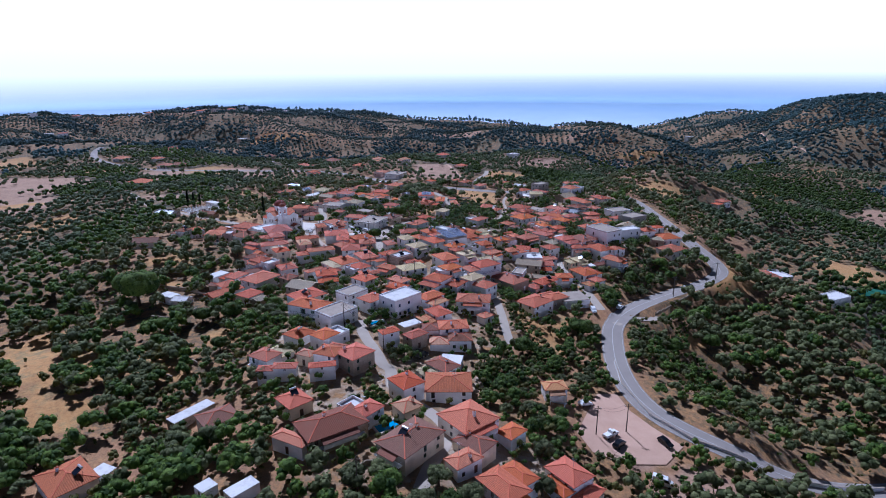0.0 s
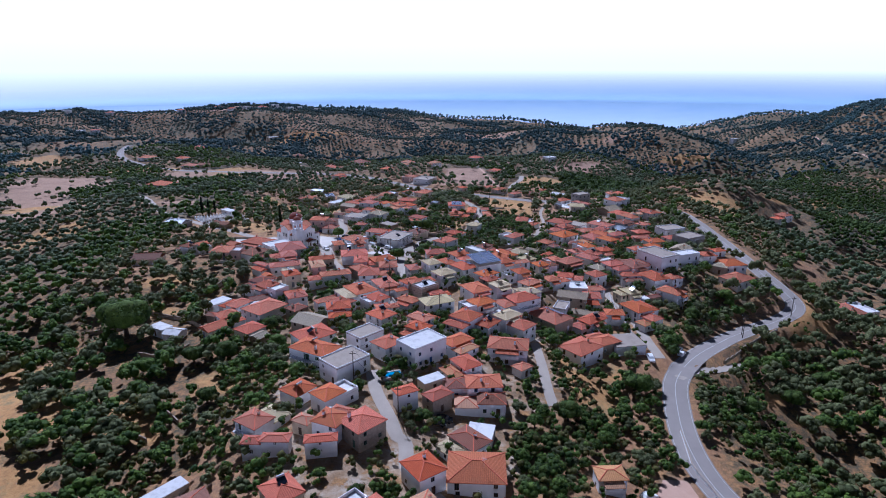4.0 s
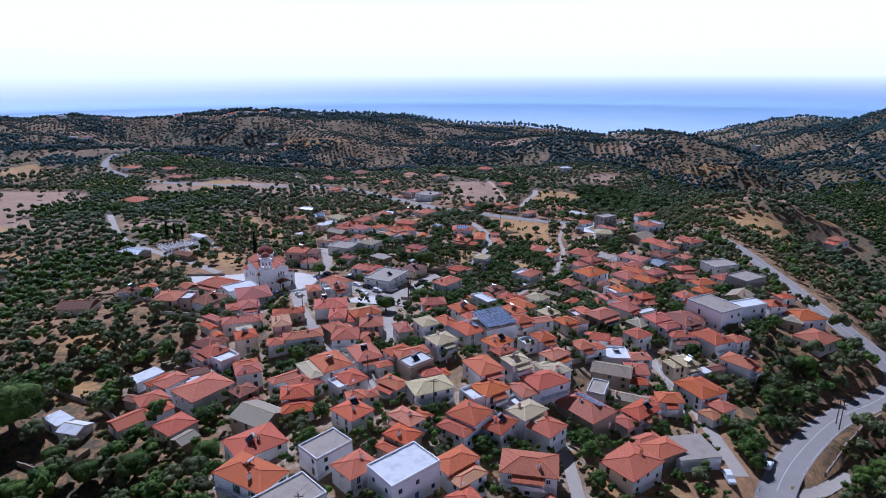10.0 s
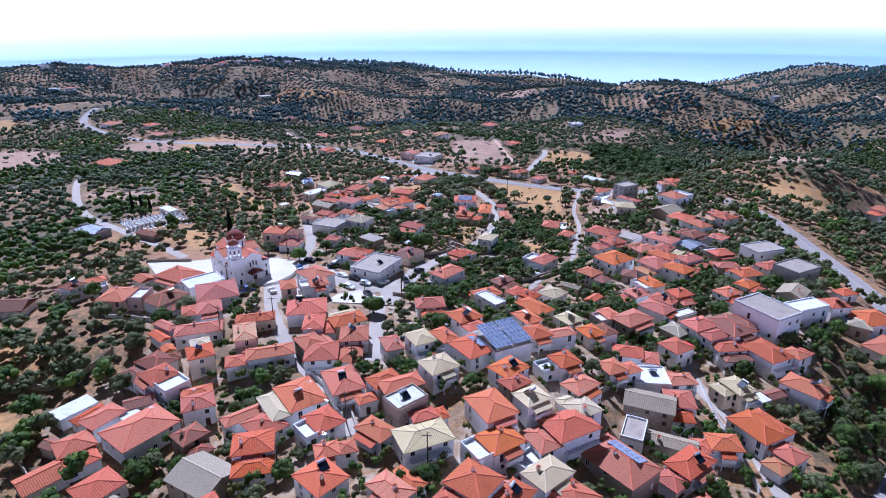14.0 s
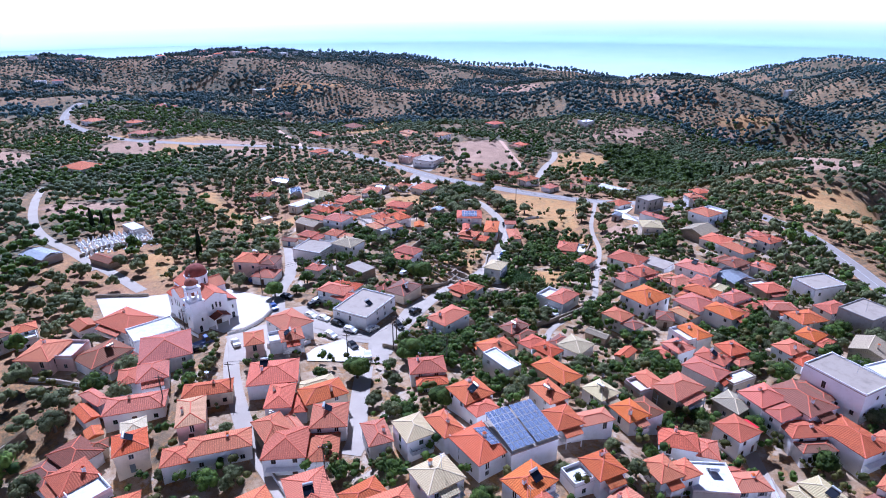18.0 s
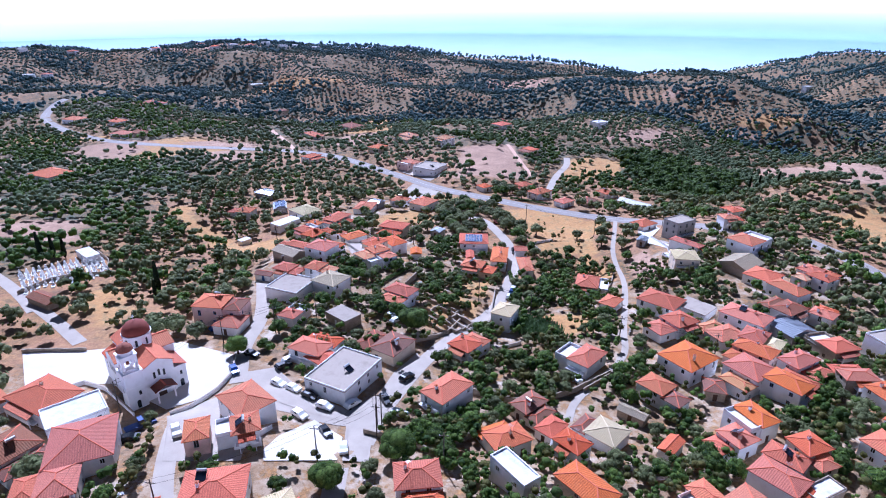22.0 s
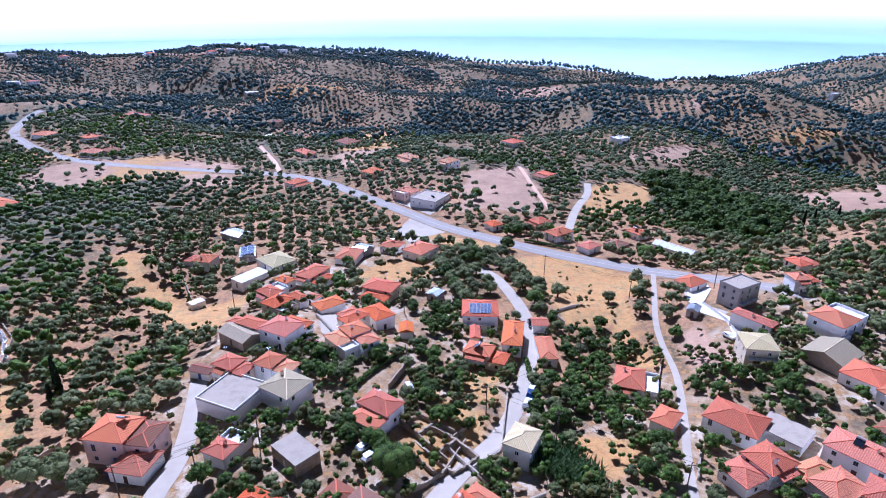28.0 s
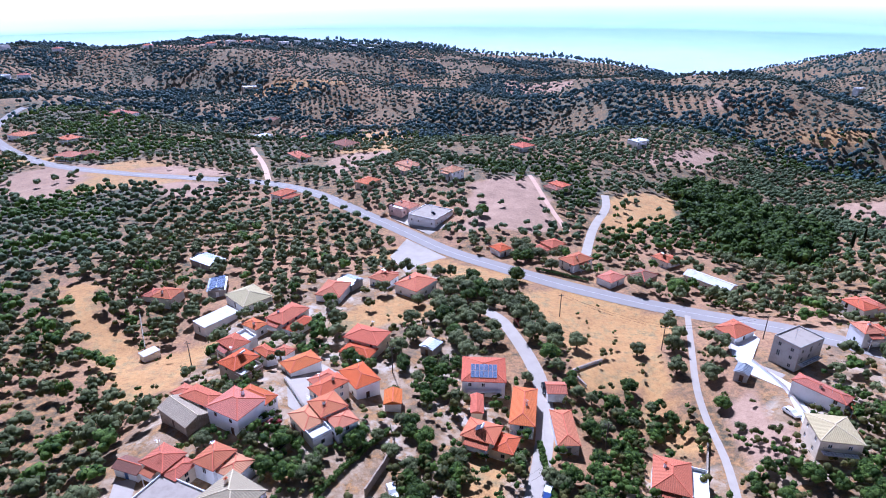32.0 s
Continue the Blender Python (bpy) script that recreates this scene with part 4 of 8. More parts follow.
    # roof
    if form == "f":
        b = Build()
        b.box(-w / 2 - 0.06, -d / 2 - 0.06, h, w / 2 + 0.06, d / 2 + 0.06, h + 0.18)
        b.part("roof", M["flatroof" if tone == "w" else "concrete"], top)
        if not small:
            e = Build()
            for x0, y0, x1, y1 in ((-w / 2, -d / 2, w / 2, -d / 2 + 0.18), (-w / 2, d / 2 - 0.18, w / 2, d / 2), (-w / 2, -d / 2 + 0.18, -w / 2 + 0.18, d / 2 - 0.18), (w / 2 - 0.18, -d / 2 + 0.18, w / 2, d / 2 - 0.18)):
                e.box(x0, y0, h + 0.18, x1, y1, h + 0.55)
            e.part("parapet", M[wall], top)
    elif tone in "kp":
        rv, rf, ruv, lines, rise = roof_mesh(w, d, h, "g", 0.15, 0.3)
        part("roof", rv, rf, M["metal"], top, "", ruv)
        b = Build()
        turned = d > w
        L, B = (d, w) if turned else (w, d)
        for i in range(int(L / 0.7)):
            u = -L / 2 + 0.35 + i * 0.7
            for sg in (-1, 1):
                p, q = (u, sg * (B / 2 + 0.28), h + 0.03), (u, 0, h + rise + 0.03)
                if turned:
                    p, q = (-p[1], p[0], p[2]), (-q[1], q[0], q[2])
                b.bar(p, q, 0.05, 4)
        b.part("sheet_ribs", M["metal"], top)
        if tone == "p":
            panels_on(top, w * 0.95, d * 0.9, h, 2, 5, 0, pose(0, 0, h + rise + 0.12, 8, 0, 0))
    else:
        pitch = rng.uniform(0.29, 0.37) if tone != "m" else 0.24
        if form == "g":
            pitch = 0.36
        rv, rf, ruv, lines, rise = roof_mesh(w, d, h, form, pitch, over)
        part("roof", rv, rf, M[ROOF[tone]], top, "", ruv)
        b = Build()
        for p, q in lines:
            strip(b, p, q)
        if b.v:
            b.part("ridge_tiles", M["cap_pale" if tone in "bymuwc" else "cap"], top)
        if not small and tone != "u" and rng.random() < 0.6:
            cx, cy = rng.uniform(-0.3, 0.3) * w, rng.uniform(-0.3, 0.3) * d
            ch = Build().box(cx - 0.3, cy - 0.25, h + 0.1, cx + 0.3, cy + 0.25, h + rise + 0.55)
            ch = ch.part("chimney", M["white" if rng.random() < 0.7 else "creamwall"], top)
            Build().box(cx - 0.38, cy - 0.33, h + rise + 0.553, cx + 0.38, cy + 0.33, h + rise + 0.63).box(cx - 0.2, cy - 0.16, h + rise + 0.63, cx + 0.2, cy + 0.16, h + rise + 0.8, 0.05).part("chimney_cap", M["red"], ch)
        if tone == "s":
            turned = d > w
            A, B = (d, w) if turned else (w, d)
            slope = math.degrees(math.atan(pitch))
            at = pose(0, 0, 0, 0, 0, 90 if turned else 0) @ pose(0, -(B / 2 + over) * 0.45, h + rise * 0.56 + 0.08, slope, 0, 0)
            panels_on(top, max(A - B, A * 0.62), B * 0.40, h, 2, 6, 0, at)
    if split:
        wing(top, rng, split, w, d, h, low, wall, tone, tone_of, deep)
    if not small and tone in "rowcyt" and rng.random() < 0.22:
        hx, hy = rng.uniform(-0.2, 0.2) * w, rng.uniform(-0.25, 0.1) * d
        hz = h + 0.2 if form == "f" else h + (0.15 if tone in "kp" else rise * 0.75)
        at = pose(hx, hy, hz, 0, 0, rng.choice((0, 90, 180, 270)) + rng.uniform(-8, 8))
        heater = Build().add([(-.9, -.9, .15), (.9, -.9, .15), (.9, .6, 1.0), (-.9, .6, 1.0), (-.9, -.9, .24), (.9, -.9, .24), (.9, .6, 1.09), (-.9, .6, 1.09)], [(3, 2, 1, 0), (4, 5, 6, 7), (0, 1, 5, 4), (1, 2, 6, 5), (2, 3, 7, 6), (3, 0, 4, 7)])
        for lx in (-.8, .8):
            heater.bar((lx, .62, -.3), (lx, .62, 1.2), .04).bar((lx, -.85, -.3), (lx, -.85, .2), .04)
        heater = heater.part("water_heater", M["solar_plate"], top, "solar water heater on a steel stand", at)
        Build().bar((-.85, .7, 1.25), (.85, .7, 1.25), .27, 10).part("tank", M["steel_tank"], heater)
    if not small and "n" not in extra and rng.random() < 0.3:
        ax, ay = rng.uniform(-0.25, 0.25) * w, rng.uniform(-0.2, 0.2) * d
        az = h + (0.1 if form == "f" else 0.3)
        mast = Build().bar((ax, ay, az), (ax, ay, az + 3.4), .035)
        for e in range(5):
            mast.bar((ax - .55 + .06 * e, ay + e * .22 - .4, az + 3.3), (ax + .55 - .06 * e, ay + e * .22 - .4, az + 3.3), .018)
        mast.bar((ax, ay - .45, az + 3.3), (ax, ay + .55, az + 3.3), .022).part("antenna", M["alu"], top)
    if tone == "a":
        g = Build().add([(-1.6, 0, 0), (1.6, 0, 0), (1.6, -2.2, -0.7), (-1.6, -2.2, -0.7), (-1.6, 0, .04), (1.6, 0, .04), (1.6, -2.2, -.66), (-1.6, -2.2, -.66)],
                        [(0, 1, 2, 3), (7, 6, 5, 4), (0, 4, 5, 1), (1, 5, 6, 2), (2, 6, 7, 3), (3, 7, 4, 0)])
        g.part("awning", M["awning"], top, "bright red cloth awning", pose(w / 2 + 0.01, 0, h - 0.3, 0, 0, 90))
    if form != "f" and not small and tone in "roty" and storeys > 1 and rng.random() < 0.34:
        a, b = Vector(quad[front]), Vector(quad[(front + 1) % 4])
        L = (b - a).length * rng.uniform(0.45, 0.8)
        at = pose((a.x + b.x) / 2, (a.y + b.y) / 2, 0, 0, 0, 90 * front)
        e, z1, z0 = L / 2, h - 0.35, h - 0.95
        vv = [(-e, -.002, z1), (e, -.002, z1), (e, -1.7, z0), (-e, -1.7, z0), (-e, -.002, z1 - .12), (e, -.002, z1 - .12), (e, -1.7, z0 - .12), (-e, -1.7, z0 - .12)]
        ff = [(3, 2, 1, 0), (4, 5, 6, 7), (0, 1, 5, 4), (1, 2, 6, 5), (2, 3, 7, 6), (3, 0, 4, 7)]
        run = [(q[0], -q[1]) for k in ff for q in [vv[i] for i in k]]
        porch = part("porch_roof", vv, ff, M[ROOF[tone]], top, "", run, at)
        for sx in (-1, 1):
            Build().box(sx * (e - .2) - .09, -1.55, low, sx * (e - .2) + .09, -1.37, z0 - .06).part("post", M["white"], porch)
        Build().box(-e + .05, -1.6, sh - .15, e - .05, -.002, sh).box(-e + .05, -1.6, sh + .003, e - .05, -1.48, sh + .85).part("balcony", M["white"], top, "", at)
    if "b" in extra:
        k = front
        a, b = Vector(quad[k]), Vector(quad[(k + 1) % 4])
        L = (b - a).length
        at = pose((a.x + b.x) / 2, (a.y + b.y) / 2, sh, 0, 0, 90 * k)
        slab = Build().box(-L * 0.42, -1.3, -0.14, L * 0.42, -0.002, 0.02).part("balcony", M["white"], top, "", at)
        r = Build().bar((-L * 0.42 + .05, -1.25, 1.0), (L * 0.42 - .05, -1.25, 1.0), 0.03).bar((-L * 0.42 + .05, -1.25, 1.0), (-L * 0.42 + .05, 0, 1.0), 0.03).bar((L * 0.42 - .05, -1.25, 1.0), (L * 0.42 - .05, 0, 1.0), 0.03)
        n = int(L * 0.84 / 0.25)
        for i in range(n + 1):
            u = -L * 0.42 + 0.05 + i * (L * 0.84 - 0.1) / n
            r.bar((u, -1.25, 0.02), (u, -1.25, 1.0), 0.015)
        r.part("railing", M["iron" if rng.random() < 0.5 else "frame_white"], slab)
    return top

# ---- the houses ----

house(-41.2, 101.2, 49, 6.2, 3.3, 2.8, "f", "w", "", False, "")
house(-49.3, 103.0, 51, 3.4, 3.3, 2.3, "f", "w", "", False, "")
house(14.2, 104.9, 37, 11.7, 10.5, 4.2, "h", "r", "", False, "")
house(30.6, 106.7, 48, 8.3, 5.3, 3.4, "h", "r", "", False, "")
house(4.2, 109.1, 38, 7.4, 5.0, 3.4, "h", "r", "", False, "")
house(-82.6, 109.4, 49, 9.7, 11.4, 3.4, "h", "r", "", False, "")
house(26.5, 110.1, 36, 9.9, 9.0, 4.2, "h", "r", "", False, "")
house(-76.4, 112.7, 66, 3.3, 4.3, 2.3, "f", "w", "", False, "")
house(-7.5, 114.0, 50, 13.4, 9.5, 4.2, "h", "o", "", False, "b")
house(-34.2, 115.0, 62, 4.0, 9.4, 3.4, "h", "r", "", False, "")
house(6.9, 115.2, 49, 6.4, 8.6, 3.4, "h", "o", "", False, "")
house(-26.1, 119.2, 34, 15.0, 9.8, 4.2, "h", "o", "", False, "b")
house(16.0, 121.4, 44, 6.1, 5.0, 3.4, "h", "r", "", False, "")
house(5.8, 123.0, 38, 10.9, 10.9, 4.2, "h", "r", "", False, "")
house(-20.3, 126.6, 50, 7.7, 9.7, 4.2, "h", "r", "", False, "")
house(-9.0, 128.8, 38, 6.1, 5.8, 3.4, "h", "t", "", False, "")
house(-56.9, 130.3, 40, 9.0, 7.6, 2.9, "h", "o", "", False, "")
house(-37.4, 130.6, 43, 6.9, 7.7, 3.4, "h", "r", "", False, "")
house(-65.9, 135.5, 55, 11.6, 3.6, 2.3, "f", "w", "", False, "")
house(-9.8, 138.4, 38, 7.1, 7.8, 5, "h", "r", "", False, "")
house(1.3, 141.4, -90, 10.6, 12.6, 4.2, "h", "r", "", False, "")
house(-33.1, 145.3, -79, 3.3, 7.5, 4.2, "h", "r", "", False, "")
house(-45.5, 145.5, -88, 3.6, 11.1, 4.2, "h", "r", "", False, "")
house(30.7, 146.0, 6, 6.7, 5.2, 4.2, "h", "t", "", False, "")
house(-1.7, 150.9, 45, 10.5, 8.7, 3.4, "h", "o", "", False, "")
house(-25.1, 151.6, 48, 8.5, 8.4, 4.6, "h", "r", "", False, "")
house(-38.9, 152.6, 66, 4.0, 5.1, 3.4, "h", "t", "", False, "")
house(-31.9, 153.4, 69, 9.4, 7.2, 4.2, "h", "r", "", False, "")
house(-49.6, 154.8, 60, 11.3, 7.5, 4.2, "h", "r", "", False, "b")
house(2.2, 156.0, 79, 6.7, 6.2, 2.8, "f", "w", "", False, "")
house(-34.4, 164.3, 52, 11.0, 6.6, 4.2, "h", "r", "", False, "")
house(-16.6, 164.9, 32, 6.0, 4.1, 5, "h", "r", "", False, "")
house(-8.7, 166.8, 43, 6.9, 4.9, 4.2, "h", "r", "", False, "")
house(-44.6, 167.1, 57, 7.3, 7.0, 3.4, "h", "r", "", False, "")
house(2.2, 168.0, -89, 6.3, 13.3, 3.4, "h", "o", "", False, "")
house(0.4, 173.6, -84, 7.2, 15.1, 4.2, "h", "r", "", True, "")
house(-10.7, 174.1, 37, 6.5, 3.8, 2.8, "f", "w", "", True, "")
house(-35.1, 179.6, 49, 11.2, 8.4, 5, "f", "c", "", True, "")
house(-3.3, 181.3, 35, 10.2, 7.9, 4.2, "h", "r", "", True, "b")
house(-45.4, 187.2, 65, 8.1, 13.4, 5, "h", "r", "", True, "b")
house(14.4, 188.0, 42, 5.0, 4.4, 2.8, "h", "r", "", True, "")
house(-14.6, 188.1, 45, 11.8, 8.4, 5.9, "f", "w", "", True, "")
house(-24.6, 189.6, 49, 7.7, 7.1, 4.2, "h", "r", "", True, "")
house(-3.4, 192.2, 44, 9.0, 9.7, 5, "h", "r", "", True, "")
house(-32.2, 195.2, 50, 9.0, 6.7, 4.2, "f", "c", "", True, "")
house(10.8, 196.4, 83, 8.3, 12.2, 5, "h", "r", "", True, "b")
house(-17.2, 199.2, 58, 8.5, 7.1, 4.2, "h", "r", "", True, "")
house(-49.2, 199.2, 44, 11.4, 9.7, 4.2, "h", "r", "", True, "")
house(34.0, 204.6, 42, 11.6, 9.5, 4.2, "h", "r", "", True, "")
house(-68.6, 205.0, 62, 5.2, 4.8, 2.8, "g", "b", "", False, "")
house(-15.4, 208.0, 52, 8.9, 7.9, 4.2, "h", "r", "", True, "")
house(-29.3, 208.3, 51, 7.1, 8.0, 4.2, "h", "r", "", True, "")
house(-3.2, 208.5, 56, 12.0, 8.4, 5, "h", "r", "", True, "")
house(-99.0, 209.4, 80, 5.6, 6.1, 2.3, "g", "w", "", False, "")
house(3.7, 209.6, 56, 7.7, 8.4, 4.2, "h", "r", "", True, "")
house(-73.5, 209.9, 59, 8.0, 7.6, 3.4, "h", "r", "", False, "")
house(15.5, 210.7, 49, 7.4, 7.8, 5, "h", "r", "", True, "")
house(-53.0, 211.4, 65, 9.2, 10.8, 4.2, "g", "b", "", True, "")
house(-86.6, 211.9, 54, 8.1, 6.6, 2.8, "g", "r", "", False, "")
house(-105.2, 212.2, 62, 4.3, 7.0, 2.8, "f", "w", "", False, "")
house(50.0, 213.5, -77, 9.1, 10.1, 2.9, "f", "c", "", True, "")
house(41.9, 213.5, 29, 8.8, 10.7, 3.4, "h", "r", "", True, "")
house(-44.8, 215.7, -73, 11.4, 8.2, 5, "h", "r", "", True, "")
house(9.9, 216.0, 44, 8.3, 10.7, 5, "h", "y", "", True, "b")
house(-28.7, 216.5, 23, 8.2, 4.4, 4.2, "h", "r", "", True, "")
house(-84.2, 219.6, 47, 7.5, 11.3, 3.4, "h", "r", "", False, "")
house(1.3, 219.8, 37, 11.4, 7.0, 5, "h", "r", "", True, "")
house(-12.4, 220.9, -62, 7.6, 10.8, 4.2, "h", "y", "", True, "b")
house(-90.9, 221.2, 74, 3.4, 4.2, 2.8, "g", "o", "", False, "")
house(-22.0, 222.6, 55, 5.2, 7.7, 4.2, "h", "r", "", True, "")
house(-60.3, 222.7, 55, 6.2, 9.5, 4.2, "h", "o", "", False, "")
house(26.4, 222.9, 41, 9.5, 13.4, 4.2, "h", "s", "", True, "")
house(-34.5, 224.7, 45, 9.4, 7.5, 4.2, "h", "r", "", True, "")
house(39.8, 224.9, 40, 13.8, 6.3, 4.2, "h", "r", "", True, "b")
house(-45.9, 225.1, 50, 7.2, 7.8, 4.2, "h", "r", "", True, "b")
house(14.8, 226.0, 32, 15.1, 8.2, 5, "h", "r", "", True, "b")
house(-74.2, 226.3, 58, 13.0, 10.6, 4.2, "h", "r", "", False, "")
house(-11.8, 227.2, 27, 8.1, 4.1, 4.2, "h", "r", "", True, "")
house(0.9, 229.0, 32, 7.8, 9.9, 5, "h", "r", "", True, "")
house(-52.3, 229.3, 43, 9.3, 4.1, 4.2, "h", "r", "", True, "")
house(-16.9, 229.8, 44, 7.7, 5.4, 5.9, "f", "w", "", True, "")
house(-86.4, 230.4, 64, 8.3, 9.4, 3.8, "h", "r", "", False, "")
house(-79.5, 231.3, 62, 3.9, 3.3, 2.8, "f", "w", "", False, "")
house(62.2, 231.4, 35, 10.0, 6.1, 3.4, "h", "r", "", False, "")
house(9.4, 232.3, 35, 6.5, 5.9, 5, "h", "y", "", True, "")
house(-42.7, 233.1, -51, 11.2, 12.8, 5, "h", "r", "", True, "")
house(39.7, 233.1, 70, 4.7, 10.8, 3.4, "g", "b", "", True, "")
house(49.0, 233.4, 89, 5.8, 10.2, 4.2, "h", "r", "", True, "")
house(-94.5, 233.6, 59, 8.3, 5.2, 2.8, "f", "w", "", False, "")
house(-26.2, 233.6, 33, 4.8, 3.5, 3.4, "h", "r", "", True, "")
house(19.4, 233.9, 33, 6.7, 8.7, 4.2, "h", "y", "", True, "")
house(31.9, 234.2, 69, 7.7, 4.6, 3.4, "f", "c", "", True, "")
house(-65.7, 235.7, -62, 10.7, 7.2, 5, "h", "r", "", False, "")
house(-79.9, 235.9, -56, 4.8, 7.0, 2.8, "g", "o", "", False, "")
house(-18.8, 236.2, -60, 5.3, 9.6, 5, "h", "r", "", True, "")
house(6.0, 236.9, 40, 6.2, 4.9, 4.2, "h", "r", "", True, "")
house(-23.1, 239.1, 41, 7.3, 5.5, 4.2, "h", "r", "", True, "")
house(-32.8, 239.9, 30, 7.8, 10.7, 4.2, "h", "r", "", True, "b")
house(61.4, 240.2, 29, 11.0, 10.5, 4.6, "h", "r", "", False, "b")
house(20.7, 240.4, 42, 7.6, 5.8, 4.2, "h", "r", "", True, "")
house(-76.7, 241.7, 55, 7.2, 12.8, 5, "h", "r", "", False, "")
house(4.8, 242.0, 44, 7.7, 6.4, 4.2, "h", "r", "", True, "b")
house(-11.0, 242.2, 37, 7.6, 7.1, 5, "h", "y", "", True, "b")
house(37.5, 244.0, 72, 7.6, 11.3, 4.2, "g", "b", "", True, "")
house(44.9, 244.7, 85, 11.3, 6.8, 4.6, "h", "r", "", True, "b")
house(16.2, 246.6, 29, 10.2, 6.3, 4.2, "h", "r", "", True, "")
house(-84.3, 247.9, 63, 11.6, 8.5, 3.8, "h", "o", "", False, "")
house(-3.7, 250.8, 39, 7.9, 9.5, 4.2, "h", "s", "", True, "")
house(-56.7, 251.5, -68, 5.9, 16.9, 3.8, "h", "r", "", False, "")
house(-80.2, 252.5, -57, 3.3, 3.9, 2.9, "h", "o", "", False, "")
house(66.0, 252.6, 29, 5.0, 3.3, 2.8, "f", "w", "", False, "")
house(-59.8, 252.8, 48, 3.3, 3.3, 2.8, "g", "r", "", False, "")
house(-73.1, 252.8, -58, 11.8, 6.5, 5, "h", "r", "", False, "")
house(-38.2, 253.0, -80, 9.1, 14.4, 4.2, "h", "r", "", True, "b")
house(32.1, 253.7, 26, 9.9, 6.3, 4.2, "h", "r", "", True, "")
house(-16.5, 253.9, 33, 6.1, 7.1, 5, "h", "y", "", True, "b")
house(60.1, 254.0, 25, 8.5, 7.3, 5, "h", "y", "", False, "")
house(-9.8, 254.6, 38, 4.9, 10.5, 4.2, "h", "r", "", True, "")
house(70.7, 254.8, 24, 5.6, 3.4, 2.8, "g", "o", "", False, "")
house(40.2, 255.1, 90, 7.8, 8.5, 3.4, "f", "w", "", True, "")
house(-23.9, 255.3, 25, 5.0, 7.4, 4.2, "h", "r", "", True, "")
house(77.8, 255.9, 43, 7.1, 9.6, 5, "h", "r", "", False, "b")
house(-83.4, 256.1, 43, 3.4, 3.8, 2.8, "g", "r", "", False, "")
house(47.4, 257.3, -81, 8.2, 7.9, 4.2, "h", "r", "", True, "b")
house(-44.4, 257.5, 41, 8.7, 7.9, 4.2, "h", "r", "", True, "")
house(183.0, 258.4, 24, 12.7, 7.9, 3.4, "f", "w", "", False, "")
house(-63.6, 259.6, -66, 9.7, 5.9, 4.2, "h", "t", "", False, "")
house(12.3, 260.6, 27, 6.5, 6.7, 4.2, "h", "r", "", True, "b")
house(-34.7, 260.8, -80, 8.0, 7.6, 4.2, "h", "r", "", True, "")
house(-88.5, 261.4, 54, 3.3, 7.1, 2.8, "g", "r", "", False, "")
house(18.5, 262.3, -68, 4.3, 8.1, 4.2, "h", "r", "", True, "")
house(-78.3, 263.7, -69, 6.6, 12.5, 3.4, "h", "r", "", False, "")
house(38.7, 264.0, 78, 6.0, 11.9, 4.2, "h", "r", "", True, "")
house(-88.9, 265.6, 62, 3.3, 8.0, 3.4, "h", "r", "", False, "")
house(-5.0, 265.6, 38, 7.6, 11.2, 4.6, "h", "r", "", True, "")
house(-45.3, 266.3, -80, 8.7, 9.0, 4.2, "h", "r", "", True, "")
house(-63.9, 268.0, -71, 5.4, 10.6, 3.4, "h", "r", "", False, "")
house(10.6, 269.9, 33, 5.5, 7.6, 4.2, "h", "r", "", True, "")
house(29.4, 270.1, 31, 10.1, 6.5, 5, "h", "r", "", True, "")
house(83.2, 270.5, 33, 8.7, 5.6, 4.6, "h", "r", "", False, "")
house(-39.5, 270.5, -57, 10.9, 9.7, 4.2, "h", "r", "", True, "")
house(74.7, 270.6, 27, 8.7, 11.5, 4.6, "h", "r", "", False, "b")
house(65.6, 270.6, 9, 8.5, 8.8, 4.6, "h", "r", "", False, "")
house(51.2, 270.9, 33, 7.2, 7.0, 5, "h", "a", "", True, "")
house(-81.8, 273.2, -63, 8.6, 11.1, 4.2, "h", "r", "", False, "")
house(-51.3, 274.5, -75, 9.7, 11.3, 4.2, "h", "r", "", True, "")
house(22.6, 275.4, 38, 6.0, 6.3, 4.2, "h", "y", "", True, "")
house(-144.1, 277.0, -81, 9.1, 11.9, 2.8, "g", "o", "", False, "")
house(61.6, 279.3, 28, 8.9, 11.6, 5, "h", "r", "", False, "")
house(-16.5, 280.6, -78, 10.3, 8.7, 4.2, "h", "r", "", True, "b")
house(113.4, 280.8, 33, 12.1, 10.1, 3.4, "h", "r", "", False, "")
house(54.1, 281.0, 37, 6.6, 7.0, 3.4, "h", "b", "", True, "")
house(-110.0, 281.5, -87, 10.2, 13.4, 4.2, "h", "r", "", False, "")
house(70.5, 281.9, 27, 13.3, 11.8, 4.2, "h", "o", "", False, "")
house(-96.6, 282.1, 63, 11.0, 13.4, 3.4, "h", "o", "", False, "")
house(41.7, 282.6, 37, 10.5, 7.7, 5.9, "h", "r", "", True, "")
house(13.6, 282.9, 42, 6.3, 10.7, 4.2, "h", "r", "", True, "")
house(-82.1, 284.1, -62, 13.1, 12.0, 5, "h", "r", "", False, "")
house(34.4, 284.5, 29, 8.2, 6.9, 5, "h", "r", "", True, "")
house(0.8, 285.1, 40, 4.0, 9.4, 5, "f", "w", "", True, "")
house(80.6, 286.1, 31, 10.5, 14.2, 6.7, "f", "c", "", False, "")
house(-131.3, 287.0, 71, 6.1, 8.7, 5, "h", "o", "", False, "")
house(-61.5, 288.9, -67, 7.0, 5.0, 4.2, "h", "r", "", False, "")
house(58.6, 290.3, 30, 7.7, 3.6, 3.4, "f", "w", "", False, "")
